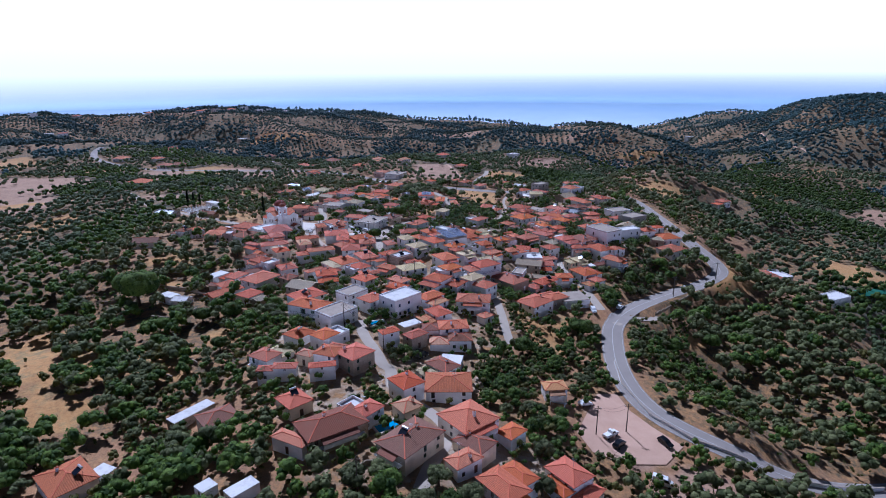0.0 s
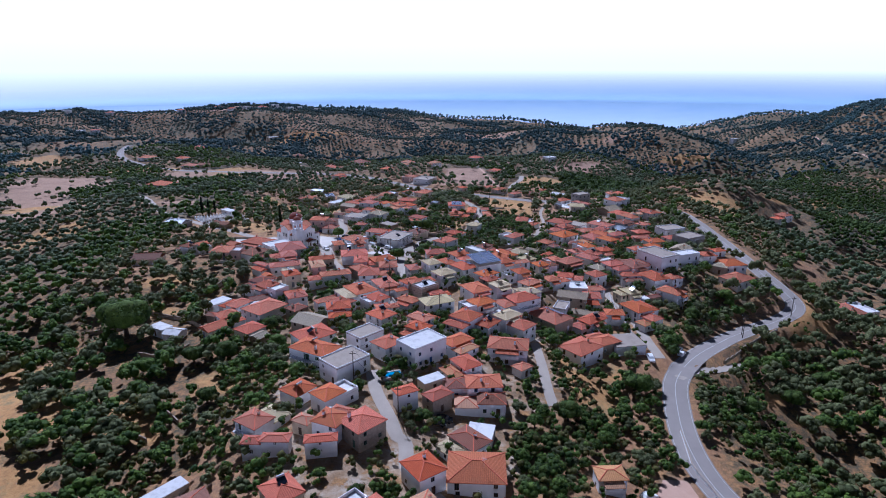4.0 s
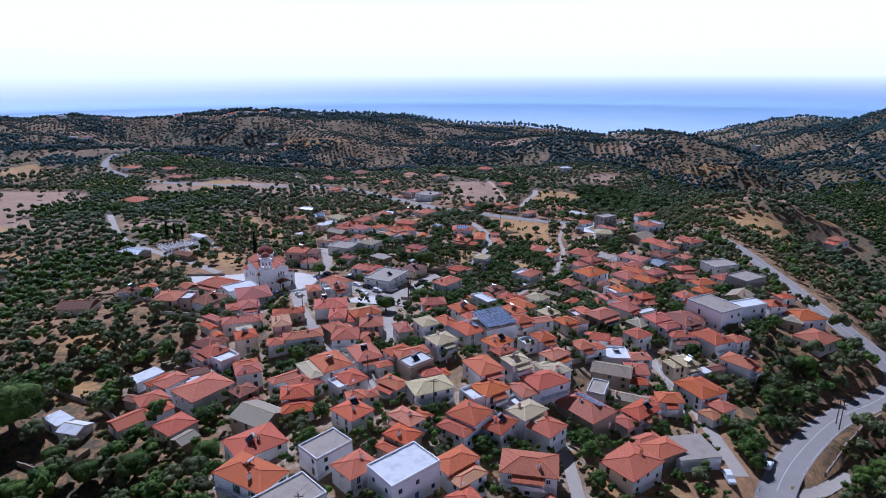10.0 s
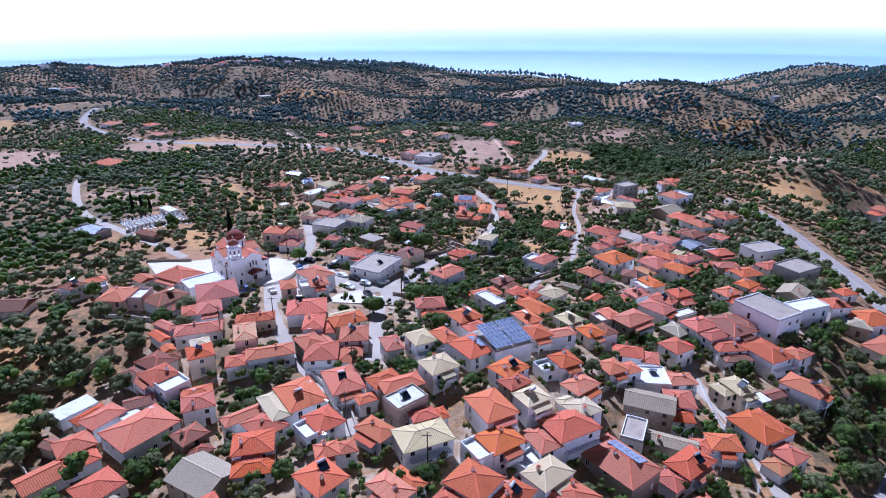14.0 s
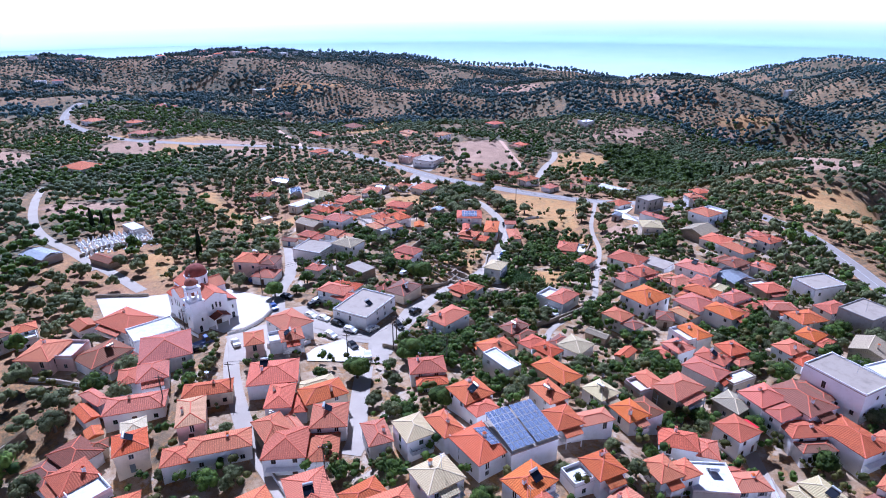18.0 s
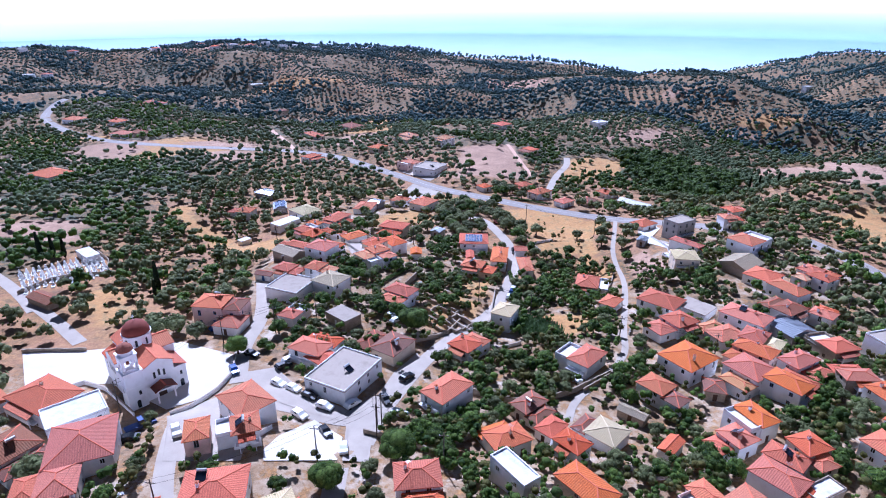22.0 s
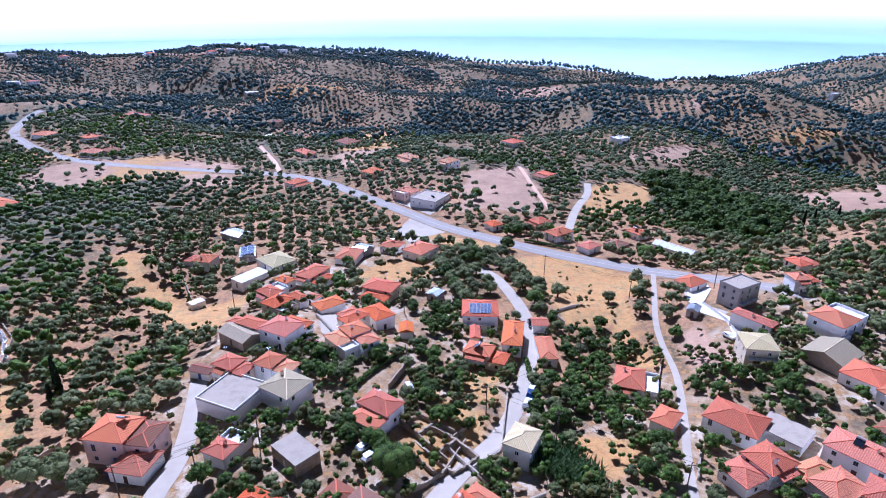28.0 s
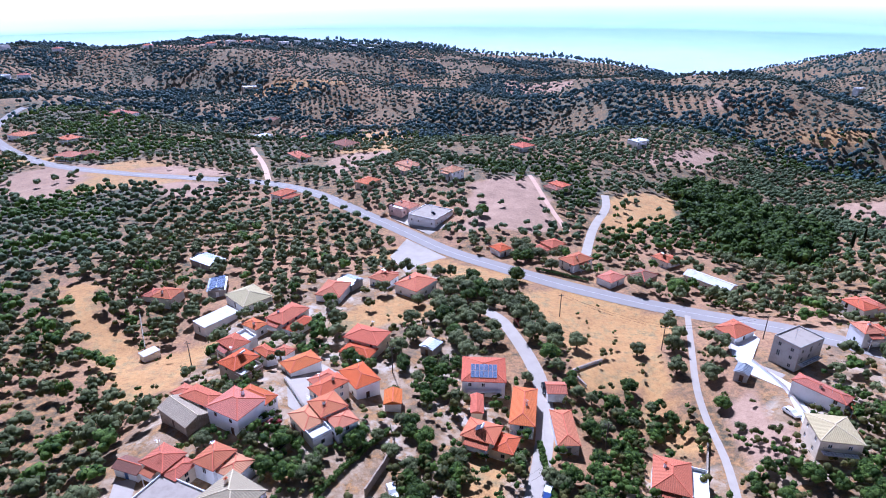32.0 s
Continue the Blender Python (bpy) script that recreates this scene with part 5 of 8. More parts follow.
house(-54.1, 291.1, -64, 6.4, 8.8, 4.2, "h", "r", "", True, "b")
house(-125.5, 291.7, 42, 5.7, 9.1, 4.2, "h", "r", "", False, "")
house(94.3, 291.8, 23, 11.4, 5.9, 5.9, "f", "w", "", False, "")
house(172.9, 292.0, 14, 14.4, 13.1, 3.4, "h", "r", "", False, "")
house(109.6, 292.2, 56, 6.8, 9.3, 3.4, "h", "b", "", False, "")
house(51.4, 292.3, 43, 6.8, 9.5, 5, "h", "r", "", True, "")
house(-91.7, 294.8, 45, 11.5, 8.3, 5, "f", "w", "", False, "")
house(115.7, 294.8, 12, 11.4, 9.7, 3.4, "h", "r", "", False, "")
house(55.0, 297.8, 47, 5.5, 7.9, 5, "h", "r", "", False, "")
house(-113.8, 298.3, 57, 5.6, 6.1, 2.8, "g", "r", "", False, "")
house(13.1, 298.5, 46, 5.3, 6.8, 4.2, "h", "r", "", True, "")
house(106.7, 299.0, 11, 6.8, 6.9, 5, "h", "r", "", False, "")
house(61.3, 299.7, 24, 6.7, 9.3, 5, "h", "r", "", False, "b")
house(-102.4, 300.0, 67, 10.1, 13.5, 4.6, "h", "r", "", False, "b")
house(-1.0, 300.0, 31, 8.9, 9.3, 3.8, "h", "r", "", False, "")
house(-56.2, 300.3, 50, 8.6, 10.8, 5, "h", "r", "", False, "")
house(76.4, 300.6, 30, 7.6, 9.2, 4.2, "h", "r", "", False, "b")
house(34.2, 302.1, 50, 6.3, 3.5, 2.8, "g", "r", "", False, "")
house(46.9, 304.0, 31, 10.0, 6.4, 4.2, "h", "r", "", False, "")
house(96.9, 304.8, 51, 9.3, 8.1, 5, "g", "b", "", False, "")
house(9.5, 305.3, 49, 6.6, 4.8, 2.9, "h", "r", "", False, "")
house(20.1, 305.5, 51, 7.6, 10.7, 3.4, "h", "y", "", False, "")
house(86.1, 310.4, 38, 7.2, 8.3, 4.2, "h", "r", "", False, "")
house(53.1, 310.5, 28, 8.7, 8.3, 5, "h", "r", "", False, "")
house(116.2, 310.6, 19, 6.4, 5.0, 2.8, "h", "r", "", False, "")
house(6.1, 311.7, 46, 7.9, 8.6, 3.4, "h", "o", "", False, "")
house(-13.9, 313.1, 52, 11.1, 7.4, 5, "h", "r", "", False, "b")
house(29.0, 314.4, 55, 3.4, 6.9, 2.3, "g", "b", "", False, "")
house(-39.3, 317.7, 67, 15.2, 11.7, 4.2, "f", "c", "", False, "")
house(37.8, 321.8, 44, 6.8, 11.9, 4.2, "h", "r", "", False, "b")
house(89.8, 323.3, 19, 9.3, 7.5, 4.2, "h", "r", "", False, "")
house(-45.7, 323.7, 56, 6.2, 9.2, 3.4, "h", "r", "", False, "")
house(106.9, 324.3, 32, 12.1, 9.5, 5.9, "f", "c", "", False, "")
house(50.7, 325.7, 78, 6.1, 5.3, 2.8, "h", "o", "", False, "")
house(69.0, 326.7, 40, 11.1, 9.5, 5, "h", "r", "", False, "b")
house(-49.5, 329.5, 70, 11.6, 10.0, 4.2, "h", "r", "", False, "b")
house(101.0, 330.5, 26, 9.4, 6.4, 4.2, "h", "r", "", False, "b")
house(59.6, 330.6, 37, 13.6, 9.8, 5, "h", "r", "", False, "")
house(85.8, 332.1, 3, 8.5, 9.2, 4.2, "h", "r", "", False, "")
house(-32.5, 333.9, 62, 10.1, 14.1, 3.4, "h", "o", "", False, "")
house(75.6, 334.2, 33, 9.3, 10.1, 5, "h", "r", "", False, "")
house(46.9, 335.3, 39, 12.0, 10.4, 5, "h", "r", "", False, "")
house(19.7, 336.0, 51, 10.1, 10.4, 4.2, "h", "r", "", False, "b")
house(-9.7, 337.9, 54, 10.8, 7.3, 4.2, "h", "r", "", False, "b")
house(-77.8, 341.0, 85, 7.5, 8.1, 2.9, "h", "r", "", False, "")
house(65.3, 341.2, 46, 11.9, 10.3, 4.2, "h", "r", "", False, "")
house(-82.5, 346.1, 88, 8.4, 14.6, 6.2, "h", "r", "pinkwall", False, "")
house(-46.8, 347.1, 53, 5.9, 8.7, 3.0, "f", "c", "stone", False, "")
house(105.1, 347.2, 21, 12.5, 9.0, 5.9, "f", "c", "", False, "")
house(-61.5, 347.4, 72, 8.9, 6.1, 3.4, "h", "r", "", False, "")
house(70.4, 347.6, 52, 8.0, 10.8, 5, "h", "r", "", False, "")
house(88.9, 348.2, 19, 8.5, 11.2, 4.2, "h", "r", "", False, "")
house(-142.6, 352.0, 67, 5.4, 11.4, 2.3, "g", "o", "", False, "")
house(-168.9, 353.8, 70, 8.4, 13.2, 2.8, "g", "k", "", False, "")
house(61.3, 354.1, 27, 9.8, 11.7, 3.4, "h", "r", "", False, "")
house(48.2, 355.6, 32, 14.8, 7.9, 4.2, "h", "r", "", False, "")
house(82.5, 357.2, 24, 9.8, 10.0, 3.4, "g", "k", "", False, "")
house(-0.0, 358.5, 68, 8.0, 6.6, 5.9, "h", "y", "", False, "")
house(71.1, 360.9, 47, 8.6, 13.2, 5, "h", "r", "", False, "")
house(-33.4, 361.9, 61, 10.8, 9.4, 4.2, "h", "r", "", False, "")
house(-67.7, 364.0, 72, 11.4, 11.6, 3.4, "f", "c", "white", False, "n")
house(96.5, 366.5, 45, 9.9, 6.9, 4.2, "h", "r", "", False, "")
house(-55.6, 366.8, 64, 9.0, 9.6, 4.6, "h", "b", "white", False, "n")
house(84.8, 368.4, 35, 9.5, 10.8, 4.2, "h", "o", "", False, "b")
house(59.5, 369.4, 47, 8.0, 9.6, 2.7, "f", "c", "", False, "")
house(49.3, 371.5, 52, 9.9, 12.4, 4.2, "h", "r", "", False, "")
house(34.1, 372.6, 56, 7.6, 5.6, 2.8, "h", "r", "", False, "")
house(-71.5, 373.9, 70, 6.1, 10.1, 4.2, "h", "r", "", False, "")
house(-80.4, 374.4, 78, 3.9, 6.4, 2.3, "g", "o", "", False, "")
house(-61.0, 375.1, 71, 6.5, 10.5, 4.2, "h", "r", "", False, "")
house(91.5, 380.4, 30, 7.1, 11.6, 4.2, "h", "r", "", False, "")
house(-77.1, 389.8, 60, 6.7, 11.3, 2.9, "g", "b", "", False, "")
house(-154.5, 390.0, 54, 4.7, 10.3, 2.8, "f", "w", "", False, "")
house(31.0, 390.2, 77, 10.2, 11.4, 4.2, "h", "r", "", False, "")
house(-48.6, 391.1, 47, 5.6, 11.1, 3.4, "h", "t", "", False, "")
house(108.3, 391.2, 33, 11.6, 8.2, 4.2, "h", "r", "", False, "")
house(88.2, 391.8, 44, 10.1, 10.0, 3.4, "h", "r", "", False, "")
house(-64.6, 392.5, 68, 12.2, 9.8, 5, "h", "r", "", False, "")
house(103.1, 393.5, 35, 11.6, 6.7, 4.2, "h", "r", "", False, "b")
house(-76.8, 394.6, 69, 5.1, 13.7, 4.2, "h", "r", "", False, "")
house(-44.7, 394.7, 44, 6.9, 11.8, 5, "h", "r", "", False, "")
house(-9.0, 396.6, 74, 6.7, 12.5, 4.2, "h", "r", "", False, "")
house(64.4, 401.1, 87, 9.2, 8.9, 5.5, "h", "m", "", False, "b")
house(84.4, 401.7, 41, 12.1, 11.3, 2.8, "g", "b", "", False, "")
house(7.9, 402.9, -84, 12.3, 5.3, 2.9, "h", "r", "", False, "")
house(-50.1, 405.8, 52, 8.8, 8.8, 4.2, "h", "r", "", False, "b")
house(-33.5, 407.2, -81, 5.8, 4.5, 2.8, "g", "r", "", False, "")
house(-1.6, 407.9, 86, 14.4, 6.2, 4.2, "h", "r", "", False, "b")
house(-12.9, 408.0, -86, 7.1, 3.3, 2.8, "g", "r", "", False, "")
house(-73.6, 411.8, 62, 8.3, 10.0, 4.2, "h", "r", "", False, "")
house(-43.1, 412.3, 42, 7.1, 9.6, 4.2, "h", "r", "", False, "")
house(-59.8, 416.2, 46, 9.3, 6.4, 2.8, "h", "r", "", False, "")
house(92.5, 416.9, 37, 14.3, 10.4, 6.4, "h", "r", "white", False, "b")
house(6.8, 418.0, -85, 5.1, 5.2, 2.8, "g", "r", "", False, "")
house(70.3, 418.7, 44, 4.8, 12.6, 4.2, "h", "r", "", False, "")
house(-70.9, 419.7, 54, 3.8, 6.5, 4.2, "h", "r", "", False, "")
house(-11.9, 420.0, -87, 11.0, 11.5, 5, "h", "s", "", False, "b")
house(-67.3, 423.9, 63, 4.0, 4.7, 2.8, "h", "r", "", False, "")
house(-110.4, 427.0, 57, 4.8, 3.3, 2.3, "f", "w", "", False, "")
house(-82.4, 427.8, 57, 9.5, 7.8, 4.2, "h", "r", "", False, "")
house(56.8, 430.8, 59, 5.0, 3.9, 2.8, "g", "k", "", False, "")
house(-47.0, 431.2, 73, 13.5, 11.4, 4.2, "h", "r", "", False, "b")
house(-27.6, 433.3, 63, 5.4, 4.7, 2.8, "g", "k", "", False, "")
house(-82.8, 439.3, 64, 4.8, 6.6, 3.4, "h", "r", "", False, "")
house(73.1, 439.4, 35, 10.6, 7.4, 7.4, "f", "c", "greywall", False, "b")
house(-72.6, 444.6, 66, 11.9, 12.0, 4.2, "h", "r", "", False, "b")
house(-98.4, 445.5, 60, 12.5, 6.5, 2.8, "f", "w", "", False, "")
house(97.6, 450.0, 10, 9.3, 6.6, 5, "h", "r", "", False, "")
house(62.9, 455.7, 37, 9.8, 7.7, 2.8, "h", "r", "", False, "")
house(-93.3, 458.8, 52, 10.9, 12.9, 2.9, "h", "y", "", False, "")
house(-124.7, 458.9, 84, 7.7, 12.6, 3.4, "h", "r", "", False, "")
house(-65.9, 466.3, 84, 11.7, 9.0, 2.9, "h", "r", "", False, "")
house(-109.0, 468.0, -69, 10.6, 6.5, 2.8, "g", "p", "", False, "")
house(-38.3, 472.8, 60, 11.7, 10.1, 3.8, "h", "r", "", False, "")
house(226.1, 472.8, 31, 16.4, 9.7, 4.2, "h", "r", "", False, "")
house(-62.3, 474.2, 65, 6.6, 7.2, 2.8, "g", "k", "", False, "")
house(109.1, 474.4, 26, 11.6, 8.2, 4.2, "h", "r", "", False, "")
house(-50.1, 479.3, 66, 10.7, 8.3, 3.4, "h", "r", "", False, "")
house(-122.2, 487.2, 64, 7.8, 11.8, 2.9, "g", "k", "", False, "")
house(31.8, 494.7, 45, 8.9, 7.0, 2.9, "h", "r", "", False, "")
house(44.4, 500.0, 47, 9.4, 7.9, 2.9, "h", "o", "", False, "")
house(69.5, 500.9, 47, 6.9, 18.3, 3.4, "g", "w", "", False, "")
house(20.1, 508.4, 42, 11.6, 8.1, 4.2, "h", "r", "", False, "")
house(-265.5, 517.6, 70, 16.5, 19.4, 3.4, "h", "r", "", False, "")
house(-9.8, 518.1, 41, 6.7, 7.2, 2.8, "h", "r", "", False, "")
house(58.5, 521.8, 39, 10.1, 8.4, 3.4, "h", "r", "", False, "")
house(10.9, 528.0, 39, 12.3, 7.9, 3.4, "h", "r", "", False, "")
house(-44.1, 553.5, 65, 15.7, 15.2, 3.4, "f", "c", "", False, "")
house(-58.4, 562.1, 58, 11.8, 10.8, 3.4, "h", "r", "", False, "")
house(-126.3, 581.8, 62, 11.6, 12.2, 3.4, "h", "r", "", False, "")
house(-84.2, 594.4, 61, 11.4, 9.7, 3.4, "h", "r", "", False, "")
house(-39.4, 608.3, 55, 10.8, 9.5, 5, "h", "t", "", False, "")
house(18.5, 608.7, 47, 12.6, 10.6, 3.4, "h", "r", "", False, "")
house(-68.1, 621.3, 51, 14.8, 14.6, 3.4, "h", "t", "", False, "")
house(-306.5, 655.0, 78, 13.1, 15.7, 3.4, "h", "r", "", False, "")
house(-293.2, 658.5, 64, 10.4, 15.9, 3.4, "h", "o", "", False, "")
house(-378.3, 699.7, 78, 13.6, 16.6, 3.4, "h", "r", "", False, "")
house(-161.6, 700.9, 45, 9.7, 21.4, 3.4, "h", "r", "", False, "")
house(0.7, 704.1, 45, 13.2, 12.9, 3.4, "h", "r", "", False, "")
house(-137.9, 741.2, 55, 16.1, 18.1, 4.2, "h", "o", "", False, "b")
house(-359.1, 790.0, 81, 23.4, 23.2, 3.4, "h", "r", "", False, "")
house(-194.4, 809.9, 57, 12.7, 14.9, 3.4, "h", "r", "", False, "")
house(-55.6, 864.0, 58, 26.0, 16.6, 4.2, "h", "r", "", False, "")
house(-332.0, 690.0, 70, 12.0, 14.0, 3.4, "h", "r", "", False, "n")
house(-345.0, 1038.0, 40, 18.0, 13.0, 5.0, "f", "w", "creamwall", False, "n")
house(3.0, 752.0, 45, 12.0, 11.0, 3.4, "h", "r", "", False, "n")
house(90.0, 756.0, 35, 13.0, 10.0, 5.0, "f", "w", "white", False, "n")
house(-259.0, 892.0, 60, 14.0, 11.0, 4.0, "h", "o", "", False, "n")
house(-236.0, 812.0, 55, 13.0, 12.0, 3.8, "f", "w", "white", False, "n")

# far farms and villas on the ridges
for _x, _y in ((-549, 1302), (-507, 1269), (-482, 1290), (-444, 1275), (-421, 1290), (-392, 1295), (-386, 1340), (-349, 1349), (-298, 1380), (-269, 1390), (-790, 1165), (-651, 1029), (-664, 1010), (569, 1380), (351, 1064), (-600, 1240), (-720, 1190)):
    house(_x, _y, (_x * 7) % 90, 15, 11, 6.0, "f" if _x % 3 else "h", "w" if _x % 3 else "r", "white", False, "n")

# ---- trees ----
def make_leaf(name, dark, light, rough=0.7):
    k = Mat(name, rough)
    n = k.noise(k.place(), 0.35, 3, 0.6)
    isl = k.node("ShaderNodeNewGeometry").outputs["Random Per Island"]
    c = k.mix(isl, dark, light)
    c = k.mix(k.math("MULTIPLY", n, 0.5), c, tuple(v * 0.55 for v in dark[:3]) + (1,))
    hsv = k.node("ShaderNodeHueSaturation")
    k.link(k.math("ADD", 0.62, k.math("MULTIPLY", k.rnd(), 0.6)), hsv.inputs["Value"])
    k.link(c, hsv.inputs["Color"])
    k.b.inputs["Specular IOR Level"].default_value = 0.25
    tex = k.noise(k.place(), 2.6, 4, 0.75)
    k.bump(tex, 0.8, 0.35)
    # shade between the leaves is painted in: bump hollows turn dark
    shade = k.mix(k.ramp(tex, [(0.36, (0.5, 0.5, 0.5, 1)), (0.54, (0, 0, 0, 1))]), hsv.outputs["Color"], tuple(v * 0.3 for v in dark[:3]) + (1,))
    k.colour(shade)
    # thin leaves let some of the light through
    thin, both = k.node("ShaderNodeBsdfTranslucent"), k.node("ShaderNodeMixShader", Fac=0.34)
    k.link(shade, thin.inputs["Color"])
    k.link(k.b.outputs[0], both.inputs[1])
    k.link(thin.outputs[0], both.inputs[2])
    k.link(both.outputs[0], k.t.nodes["Material Output"].inputs["Surface"])
    return k.m


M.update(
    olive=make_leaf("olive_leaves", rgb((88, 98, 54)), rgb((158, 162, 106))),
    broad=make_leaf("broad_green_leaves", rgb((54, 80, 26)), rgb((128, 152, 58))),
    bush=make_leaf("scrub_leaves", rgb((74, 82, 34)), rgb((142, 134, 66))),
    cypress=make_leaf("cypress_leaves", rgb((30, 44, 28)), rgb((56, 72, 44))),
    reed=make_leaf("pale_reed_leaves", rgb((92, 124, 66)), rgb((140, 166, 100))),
    # pale blue-grey of distant haze is put into the next two leaf colours
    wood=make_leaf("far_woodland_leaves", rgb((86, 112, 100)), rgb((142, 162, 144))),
    hazed_deepwood=make_leaf("dark_far_woodland_leaves", rgb((66, 98, 100)), rgb((106, 134, 132))),
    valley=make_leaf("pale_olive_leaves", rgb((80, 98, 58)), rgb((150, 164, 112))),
    bark=make_stone("grey_bark", rgb((70, 58, 46)), rgb((118, 102, 84))),
)


def lump_shape(fine):
    """Corners and faces of a round clump: the leafy heart of a crown."""
    g = (1 + math.sqrt(5)) / 2
    pts = [Vector(p).normalized() for p in ((-1, g, 0), (1, g, 0), (-1, -g, 0), (1, -g, 0), (0, -1, g), (0, 1, g), (0, -1, -g), (0, 1, -g), (g, 0, -1), (g, 0, 1), (-g, 0, -1), (-g, 0, 1))]
    faces = [(0, 11, 5), (0, 5, 1), (0, 1, 7), (0, 7, 10), (0, 10, 11), (1, 5, 9), (5, 11, 4), (11, 10, 2), (10, 7, 6), (7, 1, 8),
             (3, 9, 4), (3, 4, 2), (3, 2, 6), (3, 6, 8), (3, 8, 9), (4, 9, 5), (2, 4, 11), (6, 2, 10), (8, 6, 7), (9, 8, 1)]
    if not fine:
        return pts, faces
    mids, out = {}, []
    for q in faces:
        m = []
        for i in range(3):
            key = (min(q[i], q[(i + 1) % 3]), max(q[i], q[(i + 1) % 3]))
            if key not in mids:
                mids[key] = len(pts)
                pts.append(((pts[key[0]] + pts[key[1]]) / 2).normalized())
            m.append(mids[key])
        out += [(q[0], m[0], m[2]), (q[1], m[1], m[0]), (q[2], m[2], m[1]), (m[0], m[1], m[2])]
    return pts, out


LUMPS = {True: lump_shape(True), False: lump_shape(False)}


def crown_mesh(rng, rx, rz, z0, clumps, leaves, size, lean=0.0, fine=False):
    """A crown of leafy clumps and many small leaf sprays round them, with gaps and an uneven outline."""
    v, f = [], []
    lv, lf = LUMPS[fine]
    for n in range(clumps):
        a, r = n * 2.4 + rng.uniform(-.5, .5), math.sqrt((n + 0.4) / clumps) * rx * 0.66
        cz = z0 + rz * (0.30 + 1.05 * (1 - (r / rx) ** 2) * rng.uniform(0.55, 1.0))
        cr = rx * rng.uniform(0.36, 0.52) * (1.25 if clumps < 4 else 1.0)
        mid = Vector((r * math.cos(a) + lean * cz, r * math.sin(a), cz))
        turn = Matrix.Rotation(rng.uniform(0, 6.283), 3, (rng.uniform(-1, 1), rng.uniform(-1, 1), 1.0))
        i = len(v)
        for q in lv:
            w = turn @ q * cr * rng.uniform(0.80, 1.0)
            v.append(mid + Vector((w.x, w.y, w.z * 0.9)))
        f += [tuple(k + i for k in q) for q in lf]
        for _ in range(leaves):
            d = Vector((rng.gauss(0, 1), rng.gauss(0, 1), rng.gauss(0, 0.8) + 0.35)).normalized()
            q = mid + d * cr * rng.uniform(0.86, 1.12)
            n2 = (d + Vector((rng.uniform(-.5, .5), rng.uniform(-.5, .5), rng.uniform(-.2, .6)))).normalized()
            s = n2.cross(Vector((rng.uniform(-1, 1), rng.uniform(-1, 1), rng.uniform(-1, 1)))).normalized()
            t = n2.cross(s)
            k, e = size * rng.uniform(0.6, 1.3), size * rng.uniform(0.5, 0.9)
            i = len(v)
            v += [q - s * k - t * e * 0.5, q + s * k * 0.3 - t * e, q + s * k + t * e * 0.4, q - s * k * 0.2 + t * e]
            f += [(i, i + 1, i + 2), (i, i + 2, i + 3)]
    return [tuple(p) for p in v], f


def trunk_mesh(rng, h, r, rx):
    b = Build()
    bend = rng.uniform(-0.15, 0.15)
    b.tube([(0, 0, -0.5, r * 1.35), (bend * 0.3, 0, h * 0.4, r), (bend, 0.05, h, r * 0.75)], 7)
    for k in range(4):
        a = k * 1.6 + rng.uniform(-0.3, 0.3)
        b.bar((bend, 0.05, h * 0.85), (bend + rx * 0.5 * math.cos(a), rx * 0.5 * math.sin(a), h + rx * 0.55), r * 0.4, 5)
    return b


KINDS = {}


def tree_kind(key, n, material, rx, rz, z0, clumps, leaves, size, trunk_r, label, name):
    made = []
    for i in range(n):
        rng = random.Random(f"{key}{i}")
        cm = bpy.data.meshes.new("crown")
        vv, ff = crown_mesh(rng, rx, rz, z0, clumps, leaves, size, 0.0, key == "big")
        cm.from_pydata(vv, [], ff)
        cm.materials.append(M[material])
        cm.polygons.foreach_set("use_smooth", [True] * len(cm.polygons))
        b = trunk_mesh(rng, z0 + rz * 0.4, trunk_r, rx)
        tm = bpy.data.meshes.new("trunk")
        tm.from_pydata(b.v, [], b.f)
        tm.materials.append(M["bark"])
        made.append((tm, cm))
    KINDS[key] = (made, label, name)


tree_kind("olive", 6, "olive", 2.4, 1.7, 0.8, 10, 36, 0.19, 0.22, "grey-green olive tree with a rounded uneven crown", "olive_tree")
tree_kind("broad", 5, "broad", 2.7, 2.3, 0.6, 11, 38, 0.21, 0.24, "bright green broad-leaved garden tree", "garden_tree")
tree_kind("bush", 4, "bush", 1.5, 1.0, 0.0, 5, 30, 0.14, 0.08, "low dry green bush on stony ground", "bush")
tree_kind("big", 2, "broad", 5.4, 5.0, 1.4, 28, 110, 0.24, 0.5, "large dark spreading tree beside the terraces", "large_tree")


def tree(key, x, y, size=1.0, variant=0, turn=0.0):
    made, label, name = KINDS[key]
    tm, cm = made[variant % len(made)]
    o = tagged(new(name, tm), label, "bush" if key == "bush" else "tree", "trees")
    o.matrix_basis = pose(x, y, gz(x, y), 0, 0, turn) @ Matrix.Scale(size, 4)
    c = new("crown", cm)
    c.parent = o
    return o


